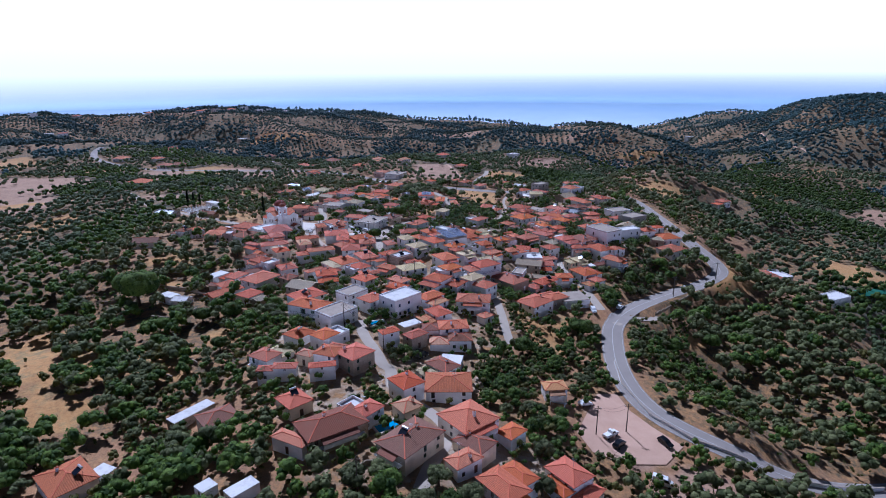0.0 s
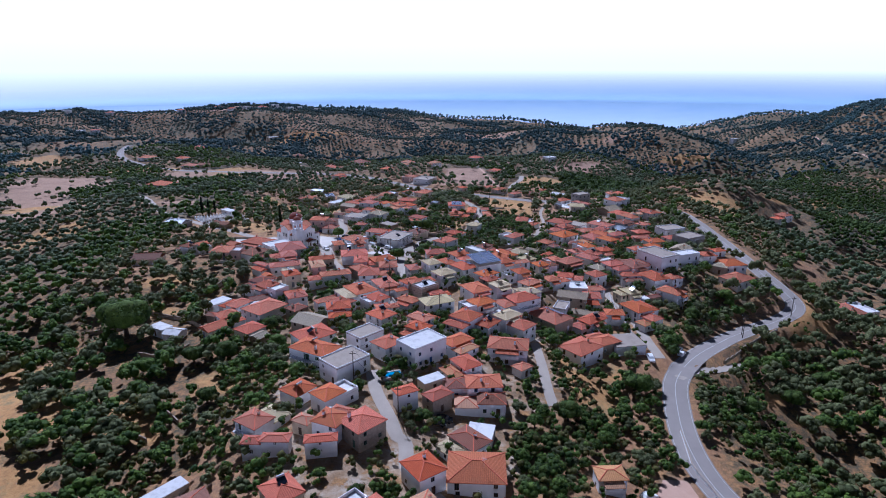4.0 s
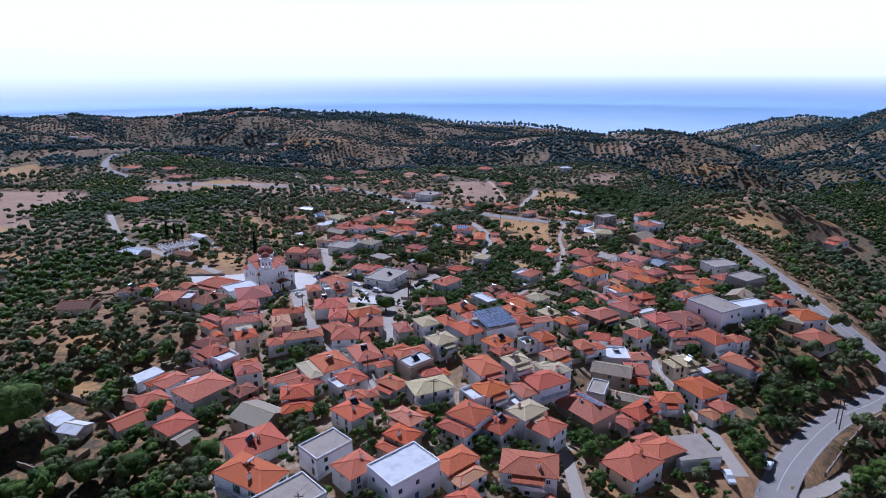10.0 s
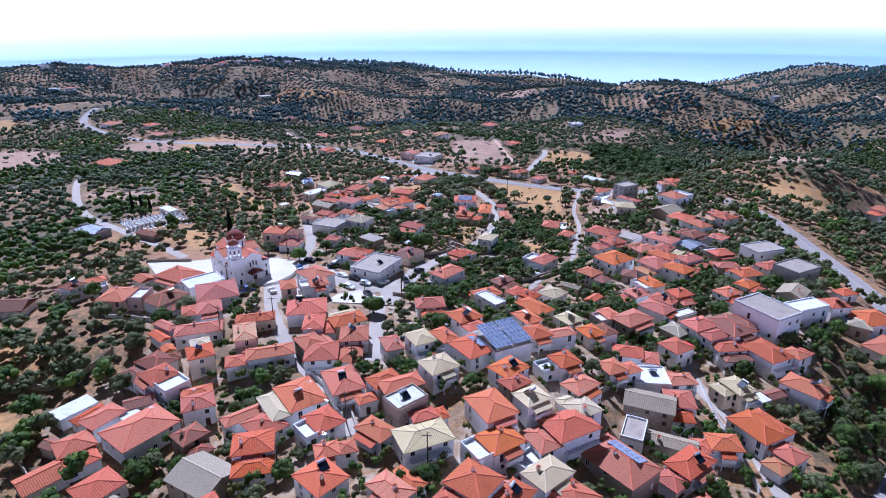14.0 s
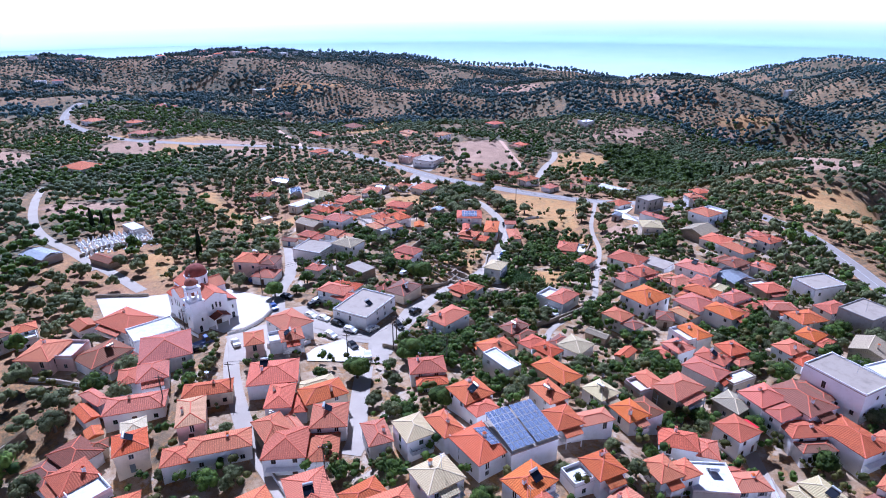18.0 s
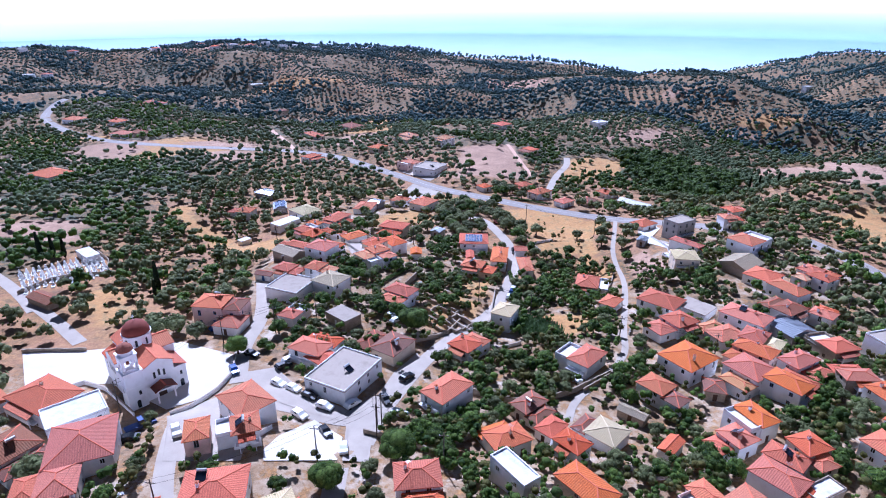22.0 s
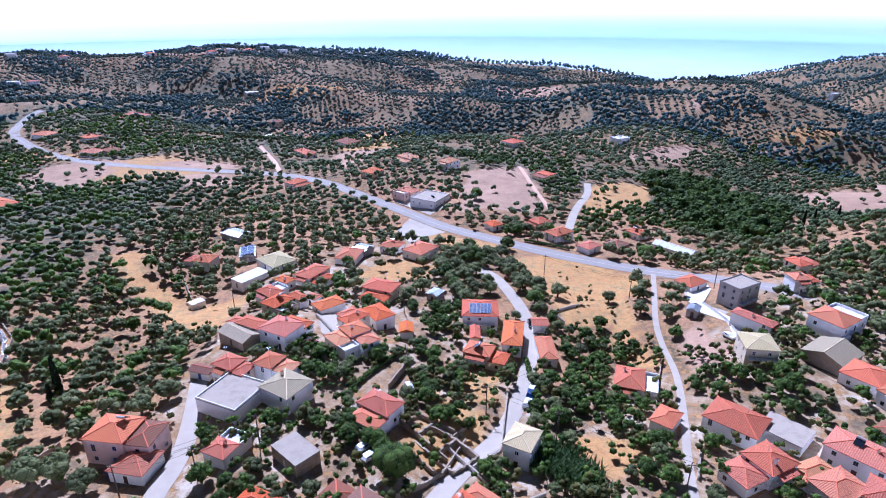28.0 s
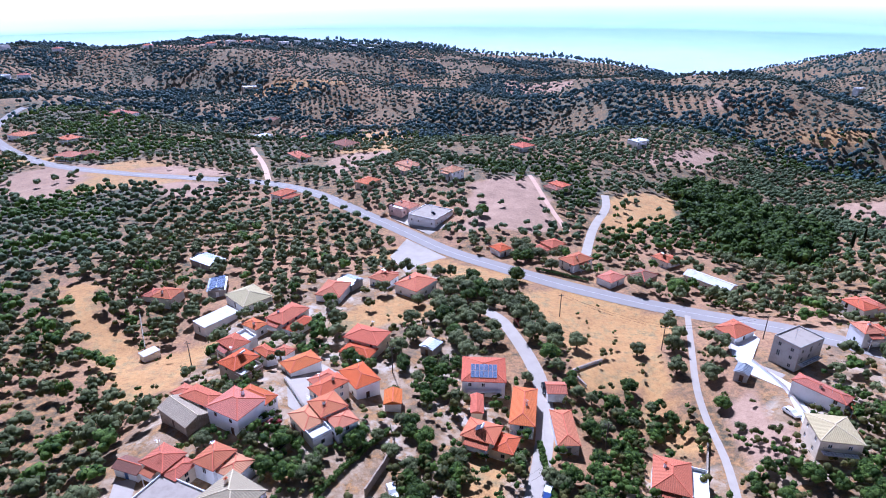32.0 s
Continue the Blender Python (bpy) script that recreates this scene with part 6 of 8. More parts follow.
def cypress(x, y, h):
    rng = random.Random(int(x * 13 + y))
    v, f = [], []
    n = int(h * 85)
    for _ in range(n):
        u = rng.random()
        z = 0.6 + u * (h - 0.6)
        r = h * 0.085 * (1 - u) ** 0.6 * (0.35 + 0.65 * min(1, u * 6)) + 0.1
        a = rng.uniform(0, 6.283)
        q = Vector((r * math.cos(a), r * math.sin(a), z))
        d = Vector((math.cos(a), math.sin(a), 0.4)).normalized()
        s = d.cross(Vector((0, 0, 1))).normalized()
        t = Vector((0.25 * math.cos(a), 0.25 * math.sin(a), 1))
        k = rng.uniform(0.14, 0.3)
        i = len(v)
        v += [q - s * k, q + s * k, q + s * k * 0.6 + t * k * 2.2, q - s * k * 0.4 + t * k * 2.4]
        f.append((i, i + 1, i + 2, i + 3))
    o = Build().tube([(0, 0, -0.4, 0.2), (0, 0, h * 0.5, 0.12), (0, 0, h * 0.9, 0.03)], 6).part("cypress", M["bark"], None, "", pose(x, y, gz(x, y)))
    tagged(o, "tall narrow dark green cypress tree", "tree", "cypresses")
    part("crown", [tuple(p) for p in v], f, M["cypress"], o)



# ---- squares and yards ----
plaza("churchyard", "paving", "-130.2,326.2 -112.5,327.2 -97.5,330.4 -87.8,332.3 -71.5,327.3 -67.8,317.9 -70.5,307.7 -76.6,302.9 -81.7,305.6 -95.8,312.0 -102.6,311.8 -109.6,306.8 -114.3,307.5")
plaza("church_square", "concrete_road", "-66.5,283.7 -74.4,299.4 -69.6,306.0 -63.8,312.0 -55.3,305.0 -54.3,298.7 -51.6,285.3")
plaza("market_square", "concrete_road", "-66.0,319.2 -58.5,322.7 -48.3,313.0 -36.5,307.6 -30.4,313.9 -28.3,323.6 -23.7,334.6 -21.6,329.7 -26.2,311.8 -29.2,302.2 -27.7,290.4 -32.8,289.4 -35.4,303.3 -43.0,304.8 -52.7,307.8 -57.6,304.6")
plaza("roadside_layby", "dirt_road", "45.0,153.5 39.5,142.5 34.5,132.5 37.0,126.0 45.0,123.5 55.0,124.5 62.0,131.5 56.5,139.0 52.5,146.5 51.0,154.5")
plaza("white_lot", "paving", "-48.5,289.0 -47.5,294.6 -42.5,303.0 -34.9,297.9 -33.8,289.2 -47.3,286.0")
plaza("farm_yard", "flatroof", "62.5,458.0 69.3,458.7 69.4,452.6 62.2,438.9 67.8,427.4 66.4,412.0 63.1,409.9 65.3,424.7 58.6,432.9 58.4,443.0")
plaza("roadside_forecourt", "concrete_road", "-64.5,556.4 -42.4,537.3 -35.5,544.5 -51.8,564.6 -62.9,562.6")
plaza("junction_apron", "concrete_road", "-55.8,512.6 -51.9,531.7 -31.8,511.4 -42.2,502.2 -44.6,490.2")
plaza("terrace_yard", "concrete_road", "-63.1,413.3 -58.1,422.8 -50.2,417.7 -51.3,402.4 -51.7,395.5 -56.7,398.2")

CLEAR = []
M.update(
    car_white=plain("white_car_paint", rgb((232, 232, 230)), 0.3, 0, 0.04),
    car_black=plain("dark_car_paint", rgb((28, 30, 34)), 0.25, 0.2, 0.1),
    car_blue=plain("blue_car_paint", rgb((34, 62, 120)), 0.3, 0.2, 0.1),
    car_red=plain("red_car_paint", rgb((136, 28, 26)), 0.3, 0.1, 0.1),
    rubber=plain("black_rubber", rgb((24, 24, 24)), 0.9),
    lamp=plain("clear_lamp_lens", rgb((220, 220, 214)), 0.2),
    timber=make_stone("weathered_pole_timber", rgb((62, 52, 44)), rgb((104, 92, 80))),
    line=plain("white_road_paint", rgb((196, 194, 188)), 0.8),
    water=plain("blue_pool_lining", rgb((46, 148, 196)), 0.15),
    net=plain("green_shade_net", rgb((40, 110, 86)), 0.9),
    steel=plain("galvanised_steel", rgb((170, 174, 178)), 0.4, 0.8),
    paleblue=plain("pale_blue_roof_sheet", rgb((176, 200, 216)), 0.5, 0.2, 0.2, 0.8),
    rust=plain("rusty_sheet", rgb((128, 78, 52)), 0.9, 0, 0.4, 2.0),
)


def vehicle(x, y, turn, colour, kind):
    """A parked car, van, pickup or truck: shaped body, glass, wheels and lamps."""
    long, wide, tall = {"car": (4.2, 1.72, 1.45), "van": (4.9, 1.85, 2.0), "pickup": (5.0, 1.8, 1.75), "truck": (6.2, 2.2, 2.4)}[kind]
    L, W = long / 2, wide / 2
    top = tagged(new({"car": "car", "van": "van", "pickup": "pickup_truck", "truck": "truck"}[kind]), f"parked {dict(white='white', black='dark', blue='blue', red='dark red')[colour]} {'small hatchback car' if kind == 'car' else kind} at the roadside", "car" if kind == "car" else kind, "parked vehicles")
    slope = (gz(x + L * math.cos(radians(turn)), y + L * math.sin(radians(turn))) - gz(x - L * math.cos(radians(turn)), y - L * math.sin(radians(turn)))) / long
    top.matrix_basis = pose(x, y, gz(x, y) + 0.17, 0, 0, turn) @ pose(0, 0, 0, 0, -math.degrees(math.atan(slope)), 0)
    if kind == "car":
        side = [(-L, .35), (-L, .8), (-L + .15, .95), (-L + .45, 1.38), (-L + 1.0, tall), (.35, tall), (1.05, .95), (L - .15, .82), (L, .62), (L, .3)]
        glass = [(-L + .42, 1.0), (-L + .62, 1.34), (-L + 1.02, tall - .06), (.32, tall - .06), (.9, 1.0)]
    elif kind == "van":
        side = [(-L, .35), (-L, 1.9), (-L + .12, tall), (L - 1.5, tall), (L - .75, 1.15), (L - .1, .95), (L, .7), (L, .3)]
        glass = [(.0, 1.2), (.0, tall - .2), (L - 1.5, tall - .15), (L - .95, 1.2)]
    else:
        side = [(-L, .5), (-L, 1.05), (-.3, 1.05), (-.25, tall), (.7, tall), (1.25, 1.1), (L - .1, 1.0), (L, .75), (L, .4)]
        glass = [(-.15, 1.15), (-.12, tall - .12), (.66, tall - .1), (1.08, 1.15)]
    v, f = [], []
    n = len(side)
    for s in (-1, 1):
        for px, pz in side:
            inn = 0.14 if pz > 1.0 else 0.0
            v.append((px, s * (W - inn), pz))
    f += [tuple(range(n)), tuple(range(2 * n - 1, n - 1, -1))] + [(k, n + k, n + (k + 1) % n, (k + 1) % n) for k in range(n)]
    part("body", v, f, M["car_" + colour], top)
    v, f, n = [], [], len(glass)
    for s in (-1, 1):
        for px, pz in glass:
            v.append((px, s * (W - 0.05 - 0.06 * (pz > 1.2)), pz))
    f += [tuple(range(n)), tuple(range(2 * n - 1, n - 1, -1))] + [(k, n + k, n + (k + 1) % n, (k + 1) % n) for k in range(n)]
    part("glazing", v, f, M["glass"], top, "dark glazing")
    for sx in (-L + .75, L - .8):
        for sy in (-1, 1):
            w = Build()
            w.tube([(0, 0, -.1, .3), (0, 0, .1, .3)], 12)
            o = w.part("wheel", M["rubber"], top, "", pose(sx, sy * (W - .08), .14, 90, 0, 0))
    for sy in (-.6, .6):
        Build().box(L - .03, sy * W - .16, .58, L + .015, sy * W + .16, .74).part("headlamp", M["lamp"], top)
    return top


POLES = []


def pole(x, y, h=8.5):
    """A timber power pole with a cross-arm and insulators."""
    o = tagged(new("power_pole"), "weathered timber power pole with a cross-arm", "pole", "power poles")
    o.matrix_basis = pose(x, y, gz(x, y))
    Build().tube([(0, 0, -.6, .16), (0, 0, h * .5, .13), (0, 0, h, .1)], 8).part("post", M["timber"], o)
    arm = Build().box(-.9, -.06, h - .75, .9, .06, h - .62).part("cross_arm", M["timber"], o)
    for k in (-.8, 0, .8):
        Build().tube([(k, 0, h - .62, .05), (k, 0, h - .5, .06), (k, 0, h - .42, .03)], 6).part("insulator", M["frame_white"], arm)
    POLES.append(Vector((x, y, gz(x, y) + h - .45)))


def wires():
    """Sagging cables from each pole to its next neighbour within reach."""
    done = set()
    for i, p in enumerate(POLES):
        near = sorted((j for j in range(len(POLES)) if j != i), key=lambda j: (POLES[j] - p).length)[:2]
        for j in near:
            if (POLES[j] - p).length > 55 or (min(i, j), max(i, j)) in done:
                continue
            done.add((min(i, j), max(i, j)))
            q = POLES[j]
            for off in (-.7, .7):
                side = Vector((-(q - p).y, (q - p).x, 0)).normalized() * off
                pts = [p.lerp(q, k / 6) + side - Vector((0, 0, 1.2 * 4 * (k / 6) * (1 - k / 6))) for k in range(7)]
                v = [c + Vector(r) for c in pts for r in ((.02, 0, -.012), (-.02, 0, -.012), (0, 0, .024))]
                f = [(3 * k + e, 3 * k + (e + 1) % 3, 3 * k + 3 + (e + 1) % 3, 3 * k + 3 + e) for k in range(6) for e in range(3)]
                tagged(part("power_cable", [tuple(a) for a in v], f, M["iron"]), "thin sagging black power cable between poles", "cable", "power cables")


def garden_wall(kind, h, points, thick=0.3):
    """A wall that steps along the ground, with a coping."""
    p = finer(np.array([[float(v) for v in s.split(",")] for s in points.split()]), 1.5)
    if len(p) < 2:
        return
    d = np.gradient(p, axis=0)
    d /= np.linalg.norm(d, axis=1)[:, None] + 1e-9
    nrm = np.stack([-d[:, 1], d[:, 0]], 1)
    rng = random.Random(len(p) * 31)
    v = []
    for a, m in zip(p, nrm):
        z = gz(*a)
        hh = h + (rng.uniform(-.12, .1) if kind == "stone" else 0)
        for s, zz in ((-1, z - .6), (1, z - .6), (1, z + hh), (-1, z + hh)):
            q = a + m * s * thick / 2
            v.append((q[0], q[1], zz))
    f = [(4 * k + e, 4 * k + (e + 1) % 4, 4 * k + 4 + (e + 1) % 4, 4 * k + 4 + e) for k in range(len(p) - 1) for e in range(4)] + [(0, 3, 2, 1), tuple(4 * (len(p) - 1) + e for e in range(4))]
    o = part("garden_wall", v, f, M[kind])
    tagged(o, "low whitewashed garden wall" if kind == "white" else "old dry rubble stone garden wall", "wall", "garden walls")
    if kind == "white":
        v = []
        for a, m in zip(p, nrm):
            z = gz(*a) + h
            for s, zz in ((-1, z + .003), (1, z + .003), (1, z + .07), (-1, z + .07)):
                q = a + m * s * (thick / 2 + .05)
                v.append((q[0], q[1], zz))
        part("coping", v, f, M["concrete"], o)


def hedge(points):
    p = finer(np.array([[float(v) for v in s.split(",")] for s in points.split()]), 0.9)
    rng = random.Random(5)
    v, f = [], []
    for a in p:
        cv, cf = crown_mesh(rng, 1.0, 0.8, 0.1, 4, 22, 0.2)
        n, z = len(v), gz(*a)
        v += [(q[0] + a[0], q[1] + a[1], q[2] + z) for q in cv]
        f += [tuple(i + n for i in q) for q in cf]
    tagged(part("hedge", v, f, M["broad"]), "clipped dark green garden hedge", "hedge")


# vehicles: place, heading, colour
vehicle(-67.9, 319.5, -53, "blue", "car")
vehicle(-66.4, 327.3, -19, "black", "car")
vehicle(-55.1, 315.5, -28, "white", "car")
vehicle(-50.5, 313.2, -30, "white", "car")
vehicle(-45.9, 310.6, -28, "black", "car")
vehicle(-41.4, 307.3, -18, "white", "car")
vehicle(-35.4, 309.0, 55, "white", "car")
vehicle(-46.1, 303.7, -32, "white", "car")
vehicle(-38.7, 298.5, -52, "black", "car")
vehicle(-33.4, 293.0, -75, "white", "car")
vehicle(-68.3, 292.6, -55, "white", "pickup")
vehicle(-78.3, 295.8, 46, "blue", "truck")
vehicle(-77.5, 290.8, 18, "black", "car")
vehicle(-28.2, 311.8, -57, "black", "car")
vehicle(-24.2, 306.9, -13, "white", "car")
vehicle(-24.6, 321.4, 54, "black", "car")
vehicle(17.4, 328.3, -41, "white", "car")
vehicle(-55.8, 325.8, 52, "white", "car")
vehicle(-56.5, 323.0, 46, "black", "car")
vehicle(-2.5, 453.2, -71, "red", "car")
vehicle(4.3, 420.0, -84, "black", "car")
vehicle(3.4, 384.6, 74, "white", "car")
vehicle(62.1, 413.5, -68, "white", "car")
vehicle(-57.5, 390.6, 57, "red", "car")
vehicle(-59.8, 391.9, 58, "white", "car")
vehicle(-53.1, 385.2, 82, "black", "car")
vehicle(-76.9, 491.1, 66, "black", "truck")
vehicle(-53.5, 501.3, -52, "black", "car")
vehicle(43.4, 133.5, 39, "white", "pickup")
vehicle(44.7, 129.9, 45, "black", "car")
vehicle(57.3, 132.0, -61, "black", "car")
vehicle(58.8, 116.0, -9, "white", "car")
vehicle(51.7, 118.0, -22, "white", "van")
vehicle(39.6, 146.0, 29, "white", "car")
vehicle(69.2, 215.2, 55, "white", "car")
vehicle(1.5, 138.8, 45, "white", "van")
vehicle(69.1, 218.3, 50, "white", "car")
vehicle(56.6, 206.9, -88, "white", "car")
vehicle(-8.3, 160.5, 2, "black", "car")
vehicle(-6.7, 162.2, -0, "black", "car")
vehicle(-82.0, 340.5, 46, "blue", "car")
vehicle(-31.9, 349.7, 56, "white", "car")
vehicle(-33.7, 352.3, 58, "white", "car")
vehicle(-27.9, 377.6, -63, "white", "car")
vehicle(1.9, 377.9, 72, "white", "car")
vehicle(3.0, 382.3, 73, "blue", "car")

# power poles
pole(-17.8, 102.0)
pole(100.1, 240.2)
pole(39.6, 133.3)
pole(48.4, 136.3)
pole(115.5, 171.6)
pole(-17.8, 159.9)
pole(-32.1, 176.5)
pole(101.2, 243.6)
pole(-37.6, 288.8)
pole(-28.5, 303.2)
pole(-27.5, 303.3)
pole(-77.1, 333.7)
pole(-27.7, 298.9)
pole(-86.8, 301.6)
pole(-64.5, 339.7)
pole(-56.0, 350.5)
pole(-36.5, 421.5)
pole(-93.0, 419.6)
pole(40.3, 448.4)
pole(17.3, 401.0)
pole(-29.7, 229.2)
pole(-73.4, 265.9)
pole(-59.9, 270.7)
pole(-12.7, 290.4)
pole(56.4, 342.3)
pole(32.4, 349.2)
pole(8.2, 365.4)
pole(-8.3, 372.8)
pole(70.2, 452.5)
pole(11.1, 465.0)
pole(-134.3, 468.9)
pole(104.0, 368.5)
pole(127.3, 260.2)
pole(149.9, 404.4)
pole(-11.0, 216.3)
pole(-32.0, 246.6)

# garden and retaining walls
garden_wall("stone", 1.6, "-11.1,319.8 -4.9,318.0 0.5,316.6 8.7,318.2 15.9,322.4 27.1,332.1")
garden_wall("white", 1.0, "-9.2,322.1 -3.5,319.8 1.3,318.7")
garden_wall("stone", 1.2, "-27.0,355.3 -16.9,347.9 -12.4,362.3")
garden_wall("stone", 1.3, "-3.8,347.9 -1.6,335.4 7.3,342.5")
garden_wall("stone", 1.4, "-19.8,305.8 -12.4,309.2 -8.4,305.6 -9.3,299.2")
garden_wall("white", 1.1, "24.1,295.9 29.1,293.3 36.3,295.4")
garden_wall("stone", 1.5, "-50.7,389.0 -54.8,372.8 -56.4,364.8")
garden_wall("stone", 1.8, "-120.3,244.0 -108.5,243.2 -103.3,247.9 -98.5,257.5")
garden_wall("white", 1.2, "55.2,261.4 54.6,247.3 55.3,235.2 54.9,223.4")
garden_wall("stone", 1.4, "25.1,243.9 30.5,249.6 35.1,261.6")
garden_wall("white", 1.1, "-30.0,234.1 -26.1,224.9 -19.2,218.6")
garden_wall("stone", 1.5, "-117.2,227.6 -100.5,221.1 -86.1,210.2")
garden_wall("white", 1.0, "-17.3,359.0 -1.9,342.8 5.4,347.3")
garden_wall("stone", 1.2, "-106.7,339.1 -100.9,341.2 -99.0,347.0")
garden_wall("stone", 1.2, "41.8,407.0 34.2,381.7 32.2,362.8")
garden_wall("white", 0.9, "40.3,365.5 36.2,354.0")
garden_wall("white", 1.0, "-61.6,408.9 -53.6,399.2 -44.5,396.1 -36.4,396.0")
garden_wall("stone", 1.3, "-10.9,369.3 -15.6,361.0 -21.0,362.7")
garden_wall("stone", 1.2, "-24.8,340.1 -19.9,344.7 -14.8,352.0")
garden_wall("stone", 1.2, "-132.9,214.8 -121.6,216.1 -120.7,225.1")
garden_wall("stone", 1.4, "-106.0,198.7 -94.3,194.9 -90.7,204.2")
garden_wall("white", 1.0, "-70.6,326.5 -67.8,318.5 -68.5,311.5 -69.9,306.5 -71.5,302.6 -74.4,299.4")
garden_wall("stone", 1.2, "-112.3,327.0 -120.7,325.9 -128.6,324.2")
garden_wall("stone", 1.4, "-156.7,357.6 -153.2,367.6 -148.5,371.8 -139.0,377.2")
garden_wall("stone", 1.2, "-139.0,377.2 -147.1,390.3 -156.8,397.7")
garden_wall("white", 1.1, "-114.3,307.5 -105.5,306.8 -102.6,311.8 -95.2,309.2 -85.6,302.6 -82.0,300.0")
garden_wall("stone", 1.8, "-38.8,359.1 -33.3,354.4 -27.8,350.2")
garden_wall("stone", 1.4, "-27.8,362.6 -21.6,357.8 -15.5,353.2")
garden_wall("stone", 1.2, "-24.8,366.6 -18.5,364.2 -12.9,362.9")
garden_wall("stone", 2.2, "-32.1,397.3 -30.1,392.2 -31.0,384.4 -32.9,375.2")
garden_wall("white", 1.0, "-8.5,320.9 -4.0,317.7 0.5,316.0")
garden_wall("stone", 1.2, "30.4,335.5 25.3,329.7 18.3,322.9")
garden_wall("stone", 0.9, "84.5,218.0 96.5,231.5 109.5,244.5 118.0,250.5")
garden_wall("stone", 1.3, "-98.0,165.5 -90.0,160.5 -79.6,155.4")
garden_wall("stone", 1.2, "-87.0,173.0 -80.5,167.0 -74.1,161.4")
garden_wall("white", 0.8, "55.4,173.0 53.8,159.3 57.5,144.4 65.8,133.7 78.4,128.4")
garden_wall("white", 1.2, "85.0,124.7 95.5,128.5 120.7,135.1")
garden_wall("stone", 1.3, "-20.2,106.4 -16.7,109.5 -11.7,109.1 -8.6,107.3")
garden_wall("stone", 0.8, "-13.3,464.6 -9.5,462.1")
garden_wall("white", 1.0, "62.2,438.9 65.3,424.7 64.7,410.9")
garden_wall("white", 1.2, "-59.4,291.7 -52.0,288.8 -49.5,298.1")
garden_wall("white", 1.1, "-112.1,273.8 -104.2,274.0 -94.0,272.6")
garden_wall("stone", 1.3, "-30.8,299.8 -22.8,297.6 -11.1,293.0")
garden_wall("stone", 1.5, "-19.6,302.7 -11.9,297.9 -4.9,304.1")
garden_wall("white", 1.2, "-46.0,251.7 -37.5,242.0 -30.6,230.3")
garden_wall("stone", 1.4, "-138.9,465.8 -127.1,448.8 -114.8,431.4")
garden_wall("white", 0.9, "-3.0,382.1 -4.5,360.5 -10.8,352.1")
garden_wall("white", 0.9, "21.3,437.8 11.6,429.0 15.7,423.2")
hedge("-41.9,373.2 -39.4,380.2 -35.8,389.5 -32.2,396.7")
hedge("4.8,502.0 15.4,498.3 23.5,494.7")
hedge("2.1,398.7 5.5,373.6 7.4,355.4")

def reeds(x0, y0, x1, y1, n):
    """A stand of tall reeds: narrow arching blades."""
    rng = random.Random(8)
    v, f = [], []
    for _ in range(n):
        t = rng.random()
        px, py = x0 + (x1 - x0) * t + rng.uniform(-4, 4), y0 + (y1 - y0) * t + rng.uniform(-4.5, 4.5)
        z, h, a = gz(px, py), rng.uniform(1.8, 3.2), rng.uniform(0, 6.283)
        dx, dy = math.cos(a), math.sin(a)
        w = rng.uniform(0.1, 0.2)
        i = len(v)
        v += [(px - dy * w, py + dx * w, z), (px + dy * w, py - dx * w, z), (px + dy * w + dx * h * .2, py - dx * w + dy * h * .2, z + h * .7), (px - dy * w + dx * h * .2, py + dx * w + dy * h * .2, z + h * .7), (px + dx * h * .45, py + dy * h * .45, z + h)]
        f += [(i, i + 1, i + 2, i + 3), (i + 3, i + 2, i + 4)]
    tagged(part("reeds", v, f, M["reed"]), "tall bright green reeds beside the yellow-roofed house", "reeds", kind="stuff")


reeds(5, 361, 14, 350, 1500)
CLEAR.append((9, 356, 7))
# a roofless ruin of low rubble walls beside the street
_ruin = tagged(new("ruin"), "roofless ruined house of low rubble stone walls", "ruin")
_ruin.matrix_basis = pose(-17, 357, gz(-17, 357), 0, 0, -42)
for _x0, _y0, _x1, _y1, _hh in ((-7, -4, 7, -3.5, 1.6), (-7, 3.5, 7, 4, 1.1), (-7, -3.497, -6.5, 3.497, 2.1), (6.5, -3.497, 7, 3.497, .9), (-.3, -3.497, .2, 3.497, 1.3)):
    _b = Build()
    _n = 10
    _rng = random.Random(int(_x0 * 10 + _y1))
    _long = _x1 - _x0 > 2
    _v = []
    for _k in range(_n + 1):
        _t, _top = _k / _n, _hh + _rng.uniform(-.35, .35)
        for _side, _zz in ((0, -1.5), (1, -1.5), (1, _top), (0, _top)):
            _v.append((_x0 + (_x1 - _x0) * _t, (_y0, _y1)[_side], _zz) if _long else ((_x1, _x0)[_side], _y0 + (_y1 - _y0) * _t, _zz))
    _b.add(_v, [(4 * k + e, 4 * k + (e + 1) % 4, 4 * k + 4 + (e + 1) % 4, 4 * k + 4 + e) for k in range(_n) for e in range(4)] + [(0, 3, 2, 1), tuple(4 * _n + e for e in range(4))])
    _b.part("wall", M["stone"], _ruin)
CLEAR.append((-17, 357, 7))

wires()


# ---- road markings and verges ----
def road_line(i, offset, width):
    q = finer(ROADS[i][2], 1.5)
    tagged(ribbon("road_marking", q, offset, width, M["line"], 0.125, across=2), "white painted road line", "road marking", kind="structure")


road_line(0, 0.0, 0.16)
road_line(0, 3.3, 0.1)
road_line(0, -3.3, 0.1)
road_line(1, 0.0, 0.16)


# ---- church ----
def arch(w, h, n=8):
    """Outline of a round-headed opening, feet at 0."""
    r = w / 2
    return [(-r, 0), (r, 0)] + [(r * math.cos(math.pi * k / n), h - r + r * math.sin(math.pi * k / n)) for k in range(n + 1)]


